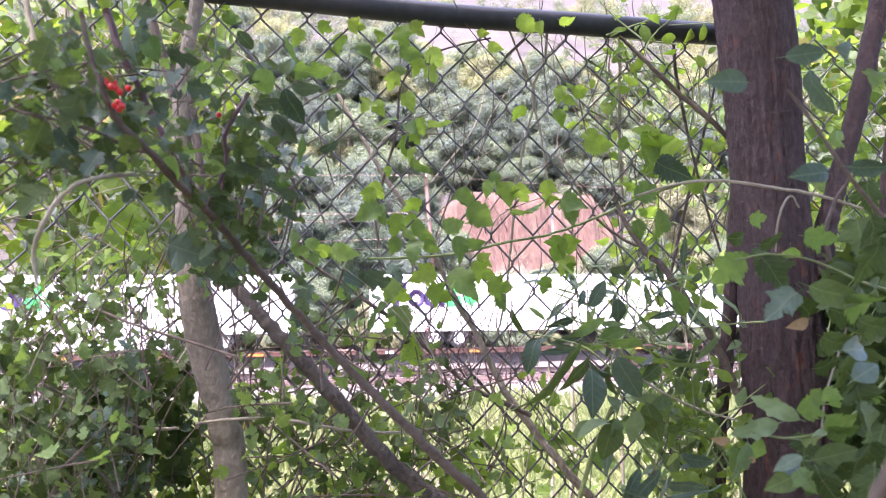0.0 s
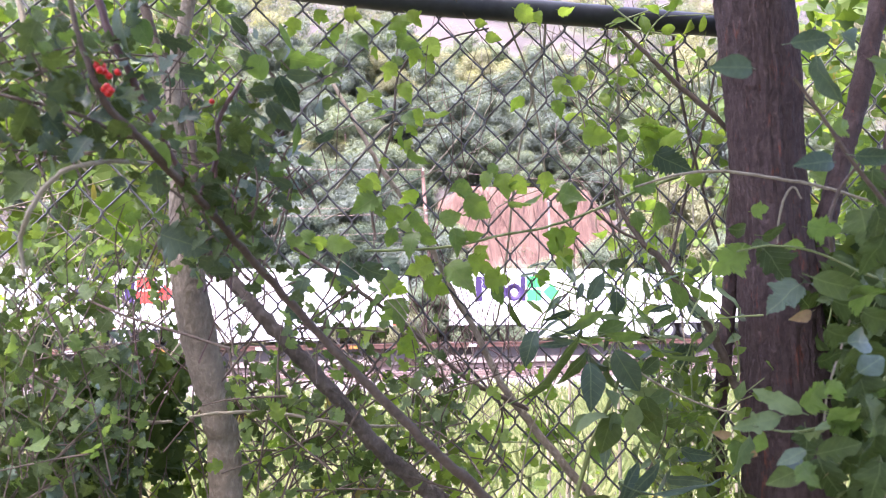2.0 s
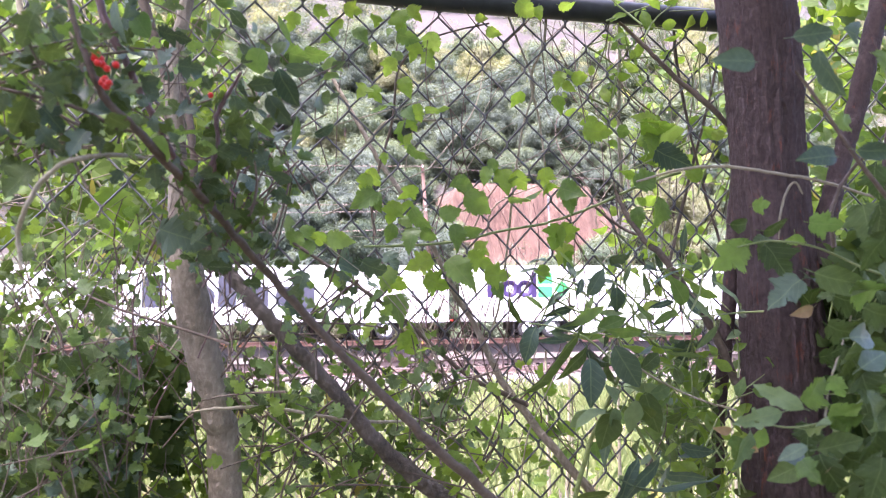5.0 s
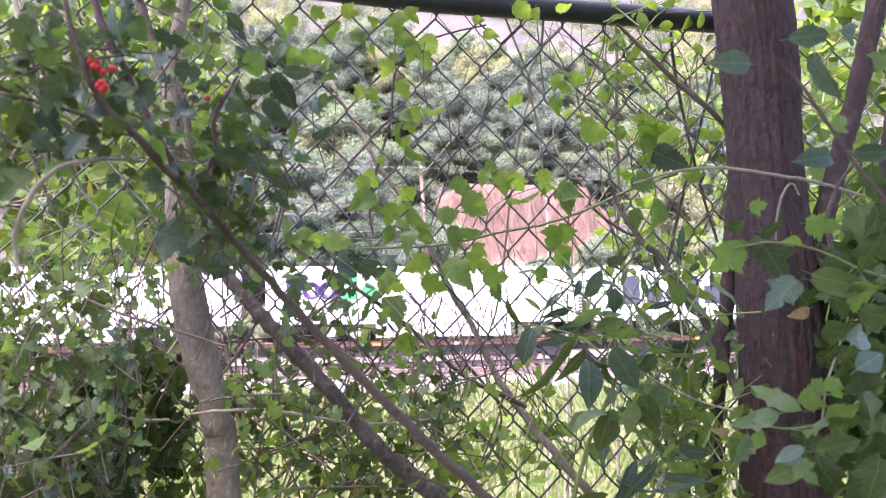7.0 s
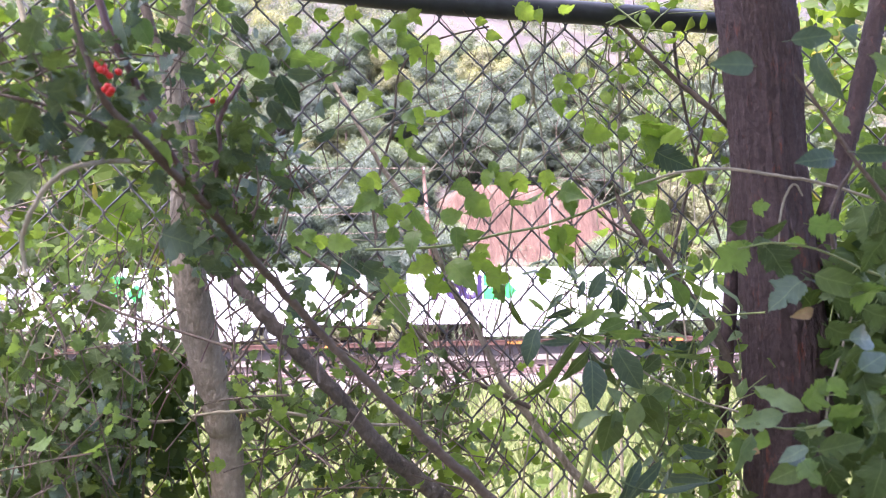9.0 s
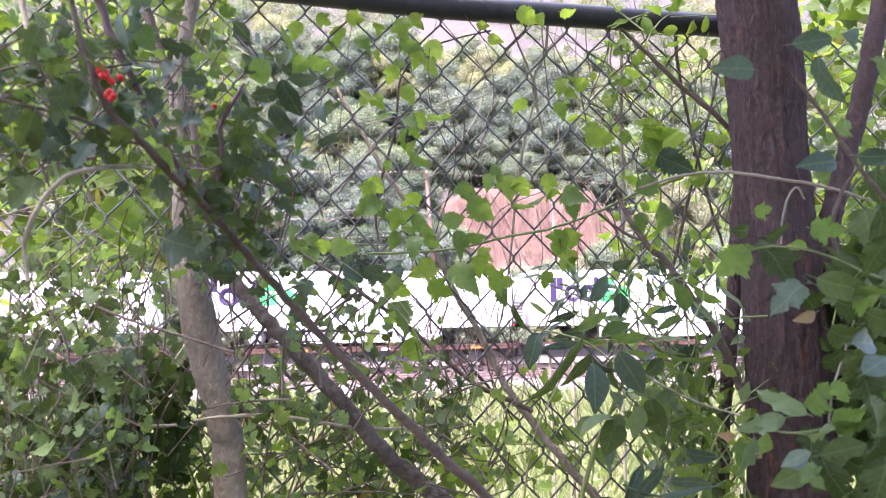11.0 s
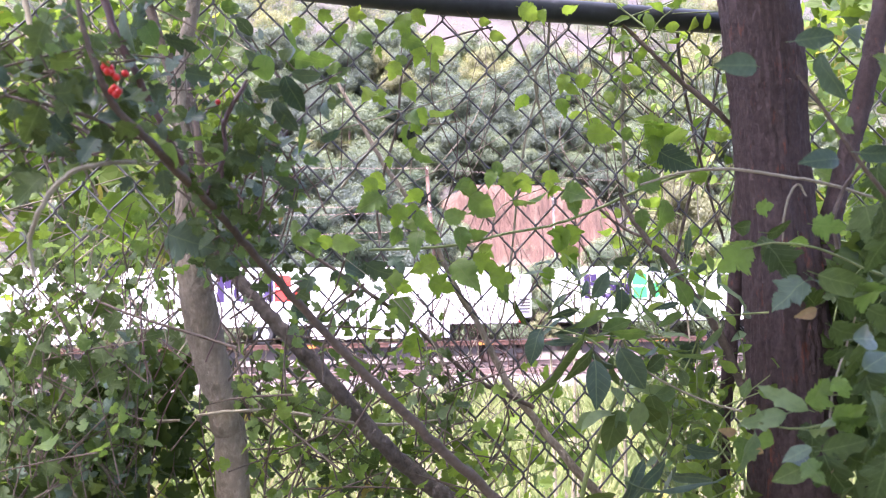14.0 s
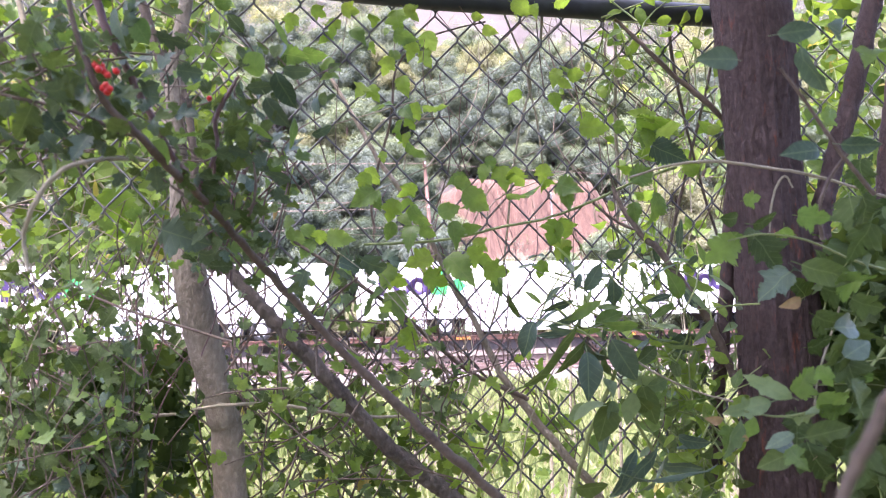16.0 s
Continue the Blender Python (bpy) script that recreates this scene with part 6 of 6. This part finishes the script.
stem(creeper, "twig_pale", [(0.385, 0.560, 1.513, 0.0007), (0.388, 0.560, 1.535, 0.0010), (0.394, 0.560, 1.552, 0.0010), (0.403, 0.560, 1.562, 0.0010), (0.410, 0.560, 1.552, 0.0007)])
stem(creeper, "twig_pale", [(0.359, 0.480, 1.376, 0.0008), (0.363, 0.480, 1.396, 0.0008), (0.371, 0.480, 1.416, 0.0008), (0.385, 0.480, 1.448, 0.0008)])
stem(creeper, "twig_brown", [(0.293, 0.400, 1.600, 0.0009), (0.307, 0.400, 1.582, 0.0011), (0.321, 0.400, 1.561, 0.0012), (0.336, 0.400, 1.540, 0.0014), (0.354, 0.400, 1.519, 0.0016)])
stem(creeper, "twig_brown", [(0.390, 0.500, 1.500, 0.0019), (0.389, 0.500, 1.526, 0.0017), (0.403, 0.500, 1.553, 0.0015), (0.413, 0.480, 1.575, 0.0013)])
stem(creeper, "twig_brown", [(0.148, 0.140, 1.443, 0.0018), (0.140, 0.145, 1.430, 0.0016), (0.136, 0.150, 1.416, 0.0017), (0.132, 0.155, 1.403, 0.0016), (0.127, 0.160, 1.386, 0.0016)])
stem(creeper, "twig_green", [(0.403, 0.450, 1.425, 0.0012), (0.374, 0.450, 1.398, 0.0010), (0.355, 0.460, 1.379, 0.0010), (0.320, 0.460, 1.373, 0.0008), (0.291, 0.460, 1.378, 0.0006)])
stem(creeper, "twig_green", [(0.452, 0.500, 1.474, 0.0013), (0.418, 0.500, 1.483, 0.0011), (0.383, 0.510, 1.501, 0.0009), (0.351, 0.520, 1.507, 0.0009), (0.328, 0.530, 1.503, 0.0007)])
leaf(creeper, "ovate", "leaf_sheen", 0.226, 0.360, 1.589, 0.029, 268, 25, 0)
leaf(creeper, "ovate", "leaf_sheen", 0.310, 0.400, 1.625, 0.029, 80, 30, 0)
leaf(creeper, "ovate", "leaf_sheen", 0.301, 0.380, 1.590, 0.036, 88, 30, 0)
leaf(creeper, "ovate", "leaf_sheen", 0.289, 0.380, 1.541, 0.030, 262, 35, 0)
leaf(creeper, "ovate", "leaf_dark", 0.343, 0.500, 1.516, 0.038, 100, 40, 0)
leaf(creeper, "ovate", "leaf_sheen", 0.356, 0.470, 1.474, 0.030, 95, 40, 0)
leaf(creeper, "ovate", "leaf_dark", 0.340, 0.540, 1.522, 0.028, 96, 25, 0)
leaf(creeper, "ovate", "leaf_sheen", 0.276, 0.400, 1.368, 0.021, 265, 55, 0)
leaf(creeper, "ovate", "leaf_sheen", 0.331, 0.380, 1.546, 0.025, 80, 30, 0)
leaf(creeper, "ovate", "leaf_sheen", 0.334, 0.400, 1.627, 0.029, 75, 25, 0)
leaf(creeper, "trilobe", "leaf_mid", 0.325, 0.540, 1.494, 0.037, 222, 10, 0)
leaf(creeper, "trilobe", "leaf_mid", 0.346, 0.550, 1.504, 0.021, 130, 20, 0)
leaf(creeper, "trilobe", "leaf_mid", 0.372, 0.560, 1.542, 0.019, 78, 30, 0)
leaf(creeper, "trilobe", "leaf_mid", 0.378, 0.530, 1.508, 0.022, 180, 20, 0)
leaf(creeper, "trilobe", "leaf_mid", 0.357, 0.400, 1.610, 0.024, 200, 25, 0)
leaf(creeper, "trilobe", "leaf_mid", 0.358, 0.440, 1.582, 0.019, 60, 20, 0)
leaf(creeper, "trilobe", "leaf_mid", 0.371, 0.480, 1.515, 0.027, 85, 35, 0)
leaf(creeper, "trilobe", "leaf_dark", 0.357, 0.520, 1.489, 0.038, 150, 10, 0)
leaf(creeper, "trilobe", "leaf_dark", 0.350, 0.530, 1.503, 0.024, 200, 20, 0)
leaf(creeper, "trilobe", "leaf_dark", 0.387, 0.460, 1.510, 0.039, 170, 15, 0)
leaf(creeper, "trilobe", "leaf_dark", 0.372, 0.460, 1.458, 0.029, 100, 20, 0)
leaf(creeper, "trilobe", "leaf_dark", 0.376, 0.450, 1.472, 0.024, 60, 25, 0)
leaf(creeper, "trilobe", "leaf_dark", 0.356, 0.450, 1.437, 0.029, 110, 20, 0)
leaf(creeper, "trilobe", "leaf_dark", 0.368, 0.440, 1.426, 0.029, 150, 20, 0)
leaf(creeper, "trilobe", "leaf_dark", 0.354, 0.460, 1.423, 0.024, 70, 25, 0)
leaf(creeper, "trilobe", "leaf_dark", 0.378, 0.440, 1.448, 0.026, 100, 25, 0)
leaf(creeper, "trilobe", "leaf_mid", 0.348, 0.440, 1.380, 0.026, 70, 25, 0)
leaf(creeper, "trilobe", "leaf_mid", 0.366, 0.440, 1.400, 0.028, 140, 25, 0)
leaf(creeper, "trilobe", "leaf_mid", 0.348, 0.450, 1.399, 0.019, 160, 25, 0)
leaf(creeper, "trilobe", "leaf_mid", 0.302, 0.420, 1.352, 0.020, 130, 25, 0)
leaf(creeper, "trilobe", "leaf_mid", 0.289, 0.480, 1.356, 0.020, 200, 25, 0)
leaf(creeper, "trilobe", "leaf_dark", 0.346, 0.420, 1.413, 0.032, 160, 20, 0)
leaf(creeper, "trilobe", "leaf_dark", 0.355, 0.420, 1.373, 0.032, 200, 20, 0)
leaf(creeper, "trilobe", "leaf_dark", 0.334, 0.420, 1.357, 0.029, 130, 25, 0)
leaf(creeper, "trilobe", "leaf_dark", 0.353, 0.420, 1.346, 0.032, 170, 20, 0)
leaf(creeper, "trilobe", "leaf_dark", 0.321, 0.420, 1.340, 0.023, 110, 30, 0)
leaf(creeper, "trilobe", "leaf_dark", 0.379, 0.440, 1.537, 0.029, 200, 20, 0)
leaf(creeper, "ovate", "leaf_dry", 0.338, 0.470, 1.451, 0.018, 245, 10, 0)
leaf(creeper, "ovate", "leaf_dry", 0.316, 0.420, 1.355, 0.014, 150, 30, 0)
leaf(creeper, "ovate", "leaf_dry", 0.290, 0.500, 1.367, 0.015, 262, 30, 0)
leaf(creeper, "ovate", "leaf_dry", 0.296, 0.470, 1.357, 0.010, 190, 20, 0)
leaf(creeper, "leaflet", "leaf_pale", 0.309, 0.460, 1.394, 0.038, 291, 15, 0)
leaf(creeper, "leaflet", "leaf_pale", 0.293, 0.460, 1.380, 0.038, 259, 15, 0)
leaf(creeper, "leaflet", "leaf_pale", 0.333, 0.450, 1.377, 0.045, 109, 15, 0)
leaf(creeper, "trilobe", "leaf_mid", 0.353, 0.480, 1.396, 0.032, 55, 15, 0)
leaf(creeper, "leaflet", "leaf_pale", 0.287, 0.470, 1.357, 0.035, 214, 15, 0)
leaf(creeper, "ovate", "leaf_mid", 0.305, 0.480, 1.361, 0.024, 195, 15, 0)
leaf(creeper, "trilobe", "leaf_dark", 0.337, 0.470, 1.361, 0.029, 190, 15, 0)
leaf(creeper, "ovate", "leaf_dark", 0.325, 0.420, 1.368, 0.035, 80, 15, 0)
leaf(creeper, "ovate", "leaf_sheen", 0.305, 0.440, 1.358, 0.029, 262, 15, 0)
leaf(creeper, "ovate", "leaf_dark", 0.305, 0.450, 1.346, 0.030, 248, 15, 0)
leaf(creeper, "trilobe", "leaf_mid", 0.348, 0.440, 1.384, 0.031, 100, 15, 0)
leaf(creeper, "trilobe", "leaf_dark", 0.345, 0.420, 1.402, 0.032, 160, 15, 0)
leaf(creeper, "trilobe", "leaf_dark", 0.343, 0.430, 1.419, 0.032, 200, 15, 0)
leaf(creeper, "ovate", "leaf_sheen", 0.329, 0.400, 1.435, 0.033, 85, 15, 0)
leaf(creeper, "ovate", "leaf_dark", 0.334, 0.420, 1.470, 0.039, 95, 15, 0)
leaf(creeper, "trilobe", "leaf_mid", 0.352, 0.420, 1.463, 0.033, 120, 15, 0)
leaf(creeper, "trilobe", "leaf_sheen", 0.345, 0.500, 1.464, 0.036, 250, 15, 0)
leaf(creeper, "ovate", "leaf_sheen", 0.318, 0.380, 1.423, 0.029, 60, 15, 0)
leaf(creeper, "trilobe", "leaf_dark", 0.326, 0.400, 1.368, 0.033, 170, 15, 0)
leaf(creeper, "trilobe", "leaf_dark", 0.317, 0.420, 1.347, 0.033, 140, 15, 0)
leaf(creeper, "trilobe", "leaf_dark", 0.314, 0.380, 1.353, 0.032, 200, 15, 0)
leaf(creeper, "trilobe", "leaf_dark", 0.325, 0.390, 1.389, 0.031, 140, 15, 0)
leaf(creeper, "trilobe", "leaf_dark", 0.356, 0.420, 1.489, 0.033, 200, 15, 0)
leaf(creeper, "trilobe", "leaf_dark", 0.362, 0.420, 1.507, 0.035, 150, 15, 0)
leaf(creeper, "ovate", "leaf_dark", 0.346, 0.400, 1.473, 0.027, 100, 15, 0)
sprigs(creeper, "ovate", ("leaf_lime", "leaf_lime", "leaf_mid"), 48, slab((0.812, 1.100, 2.012), (0.998, 1.100, 1.580), 1.02, 1.3), 0.045, 91, 5, 0.12)
# right-edge leaves use the darker materials: deep shade given by their colour
leaf_mass("leaf_crowd", "trilobe", "leaf_shaded", 620, slab((0.660, 0.800, 1.558), (0.821, 0.800, 1.170), 0.68, 1.0), 0.05, 93, creeper, -0.1)
sprigs(creeper, "trilobe", ("leaf_dark", "leaf_dark", "leaf_mid"), 26, slab((0.586, 0.700, 1.520), (0.653, 0.700, 1.244), 0.55, 0.8), 0.045, 92, 4, 0.09)
rooted(creeper, "twig_brown", "leaf_shaded", (0.62, 0.85, 0.68, 0.9), 8, 1.05, 0.003, 94)
tagged(creeper, "leafy creeper with three-lobed pale green leaves", "creeper")

# ---- bright shrub behind the fence ----
bright = new("shrub")
leaf_mass("leaf_crowd", "toothed", "leaf_shrub", 1000, slab((-0.681, 1.500, 2.119), (-0.170, 1.500, 1.574), 1.15, 1.9), 0.048, 13, bright, 0.1)
leaf_mass("leaf_crowd", "toothed", "leaf_shrub", 330, slab((0.905, 1.600, 2.277), (1.506, 1.600, 1.526), 1.25, 2.2), 0.05, 14, bright, 0.1)
sprigs(bright, "toothed", ("leaf_lime", "leaf_mid", "leaf_dark"), 44, slab((-0.491, 1.150, 1.948), (-0.147, 1.150, 1.545), 1.06, 1.25), 0.04, 15, 5, 0.13, twig="twig_pale")
twigs(bright, "twig_pale", 30, slab((-0.530, 1.200, 2.005), (-0.084, 1.200, 1.585), 1.06, 1.5), 0.35, 0.0018, 16, -15)
leaf(bright, "trilobe", "leaf_lime", -0.279, 1.080, 1.594, 0.087, 172, 10, 0)
leaf(bright, "trilobe", "leaf_lime", -0.324, 1.080, 1.641, 0.066, 200, 10, 0)
leaf(bright, "trilobe", "leaf_lime", -0.297, 1.070, 1.554, 0.059, 150, 15, 0)
leaf(bright, "trilobe", "leaf_lime", -0.339, 1.100, 1.557, 0.055, 210, 10, 0)
leaf(bright, "trilobe", "leaf_lime", -0.268, 1.100, 1.581, 0.048, 140, 15, 0)
stem(bright, "twig_pale", [(-0.157, 0.430, 1.478, 0.0011), (-0.160, 0.430, 1.496, 0.0012), (-0.153, 0.420, 1.510, 0.0014), (-0.146, 0.420, 1.524, 0.0014), (-0.135, 0.420, 1.535, 0.0014), (-0.125, 0.430, 1.541, 0.0014), (-0.117, 0.460, 1.549, 0.0013), (-0.120, 0.550, 1.567, 0.0011)])
rooted(bright, "twig_pale", "leaf_shrub", (-0.9, -0.35, 1.2, 1.7), 12, 1.4, 0.005, 17)
rooted(bright, "twig_pale", "leaf_shrub", (0.5, 1.2, 1.3, 2.0), 12, 1.4, 0.005, 18)
leaf_mass("leaf_crowd", "toothed", "leaf_shaded", 420, slab((-0.641, 1.500, 2.122), (-0.247, 1.500, 1.719), 1.35, 2.00), 0.05, 19, bright, -0.1)
leaf_mass("leaf_crowd", "toothed", "leaf_shaded", 260, slab((1.108, 1.500, 2.243), (1.361, 1.500, 1.627), 1.30, 2.00), 0.05, 20, bright, 0.0)
leaf_mass("leaf_crowd", "toothed", "leaf_shrub", 260, slab((0.961, 1.300, 2.138), (1.180, 1.300, 1.604), 1.10, 1.50), 0.045, 22, bright, 0.0)
stem(bright, "twig_pale", [(-0.371, 0.950, 1.889, 0.0034), (-0.364, 0.950, 1.852, 0.0038), (-0.353, 0.950, 1.805, 0.0037), (-0.340, 0.950, 1.762, 0.0033), (-0.324, 0.970, 1.718, 0.0024)])
stem(bright, "bark_grey", [(-0.163, 0.980, 1.924, 0.0085), (-0.165, 0.970, 1.880, 0.0079), (-0.173, 0.950, 1.817, 0.0068)])
stem(bright, "bark_bough", [(-0.192, 0.950, 1.794, 0.0052), (-0.176, 0.950, 1.765, 0.0055), (-0.159, 0.950, 1.717, 0.0050), (-0.156, 0.960, 1.687, 0.0039)])
tagged(bright, "sunlit shrub with bright yellow-green leaves behind the fence", "shrub")

# ---- undergrowth ----
scrub = new("undergrowth")
leaf_mass("leaf_crowd", "lobed", "leaf_shaded", 240, slab((-0.381, 0.900, 1.218), (-0.186, 0.900, 1.443), 0.80, 1.0), 0.025, 3, scrub, 0.12)
leaf_mass("leaf_crowd", "lobed", "leaf_shrub", 100, slab((-0.213, 0.950, 1.193), (-0.086, 0.950, 1.416), 0.95, 1.1), 0.026, 4, scrub, 0.3)
leaf_mass("leaf_crowd", "lobed", "leaf_shrub", 110, slab((-0.380, 0.900, 1.206), (-0.203, 0.900, 1.375), 0.82, 1.0), 0.026, 5, scrub, 0.2)
sprigs(scrub, "lobed", ("leaf_dark", "leaf_mid"), 50, slab((-0.319, 0.800, 1.264), (-0.175, 0.800, 1.504), 0.66, 0.85), 0.024, 31, 5, 0.10, spread=32, twig="twig_brown", fat=0.0007)
twigs(scrub, "twig_pale", 5, slab((-0.358, 0.900, 1.217), (-0.145, 0.900, 1.406), 0.78, 1.0), 0.2, 0.0009, 32)
twigs(scrub, "twig_brown", 24, slab((-0.284, 0.920, 1.206), (-0.090, 0.920, 1.404), 0.80, 1.05), 0.2, 0.0009, 34, -5)
twigs(scrub, "twig_brown", 8, slab((-0.358, 0.900, 1.205), (-0.145, 0.900, 1.432), 0.78, 1.0), 0.16, 0.0009, 33)
stem(scrub, "twig_pale", [(-0.301, 0.880, 1.380, 0.0009), (-0.251, 0.870, 1.364, 0.0018), (-0.216, 0.870, 1.351, 0.0022), (-0.180, 0.870, 1.344, 0.0022), (-0.157, 0.870, 1.344, 0.0016)])
stem(scrub, "twig_pale", [(-0.134, 0.840, 1.352, 0.0012), (-0.104, 0.830, 1.356, 0.0018), (-0.056, 0.830, 1.356, 0.0018), (-0.008, 0.830, 1.348, 0.0018), (0.041, 0.840, 1.337, 0.0019), (0.094, 0.860, 1.332, 0.0016), (0.135, 0.870, 1.334, 0.0010)])
rooted(scrub, "twig_brown", "leaf_shaded", (-0.55, -0.12, 0.78, 0.98), 22, 1.2, 0.003, 35)
sprigs(scrub, "lobed", ("leaf_lime", "leaf_mid", "leaf_dark"), 16, slab((-0.376, 0.950, 1.448), (-0.189, 0.950, 1.556), 0.9, 1.0), 0.024, 36, 4, 0.09, spread=32, twig="twig_pale")
sprigs(scrub, "lobed", ("leaf_dark", "leaf_dark", "leaf_sheen"), 46, slab((-0.299, 0.780, 1.438), (-0.176, 0.780, 1.281), 0.70, 0.86), 0.025, 37, 5, 0.10, spread=32, twig="twig_brown", fat=0.0007)
leaf_mass("leaf_crowd", "lobed", "leaf_shaded", 210, slab((-0.369, 0.950, 1.422), (-0.156, 0.950, 1.236), 0.88, 1.00), 0.028, 38, scrub, 0.05)
sprigs(scrub, "lobed", ("leaf_dark", "leaf_mid"), 26, slab((-0.356, 0.920, 1.526), (-0.148, 0.920, 1.425), 0.84, 1.00), 0.025, 50, 4, 0.09, spread=32, twig="twig_pale", fat=0.0008)
twigs(scrub, "twig_brown", 8, slab((-0.287, 0.800, 1.482), (-0.076, 0.800, 1.283), 0.72, 0.90), 0.22, 0.0010, 52, -8)
twigs(scrub, "twig_red", 10, slab((-0.303, 0.820, 1.425), (-0.072, 0.820, 1.256), 0.72, 0.95), 0.15, 0.0010, 55, -4)
tagged(scrub, "dense dark undergrowth of lobed leaves and thin stems", "undergrowth")

brake = new("undergrowth")
sprigs(brake, "lobed", ("leaf_mid", "leaf_pale", "leaf_dark", "leaf_lime"), 66, slab((-0.098, 0.900, 1.232), (0.204, 0.900, 1.405), 0.80, 1.05), 0.025, 41, 5, 0.10, twig="twig_brown")
sprigs(brake, "lobed", ("leaf_mid", "leaf_pale"), 12, slab((-0.062, 0.750, 1.412), (0.060, 0.750, 1.529), 0.7, 0.9), 0.024, 42, 4, 0.09, twig="twig_brown")
leaf_mass("leaf_crowd", "lobed", "leaf_shrub", 130, slab((-0.122, 1.000, 1.173), (0.218, 1.000, 1.354), 0.9, 1.15), 0.026, 43, brake, 0.1)
twigs(brake, "twig_brown", 46, slab((-0.109, 1.000, 1.193), (0.399, 1.000, 1.388), 0.9, 1.3), 0.2, 0.0011, 44)
twigs(brake, "twig_pale", 22, slab((-0.109, 1.000, 1.193), (0.267, 1.000, 1.391), 0.9, 1.2), 0.2, 0.0009, 45)
twigs(brake, "twig_red", 40, slab((0.145, 1.100, 1.306), (0.305, 1.100, 1.471), 1.04, 1.25), 0.16, 0.0011, 46)
sprigs(brake, "lobed", ("leaf_lime", "leaf_mid"), 12, slab((0.210, 1.050, 1.184), (0.417, 1.050, 1.335), 1.0, 1.2), 0.04, 47, 4, 0.11)
rooted(brake, "twig_brown", "leaf_shaded", (-0.1, 0.42, 0.86, 1.2), 18, 1.0, 0.003, 48)
sprigs(brake, "lobed", ("leaf_mid", "leaf_dark"), 16, slab((-0.117, 0.950, 1.227), (0.061, 0.950, 1.456), 0.9, 1.0), 0.026, 49, 5, 0.1, twig="twig_brown")
sprigs(brake, "lobed", ("leaf_mid", "leaf_dark", "leaf_mid", "leaf_lime"), 24, slab((-0.103, 0.920, 1.404), (0.155, 0.920, 1.225), 0.84, 1.02), 0.027, 54, 5, 0.10, spread=40, twig="twig_brown", fat=0.0009)
tagged(brake, "mixed green undergrowth with many thin bare stems", "undergrowth")


# ---- what moves ----
def motions():
    for thing, left in MOVING:
        walk(thing, [(t, pose(left + SPEED * t, 0, 0)) for t in (0.0, 4.0, 8.0, 12.0, 16.0)])


motions()
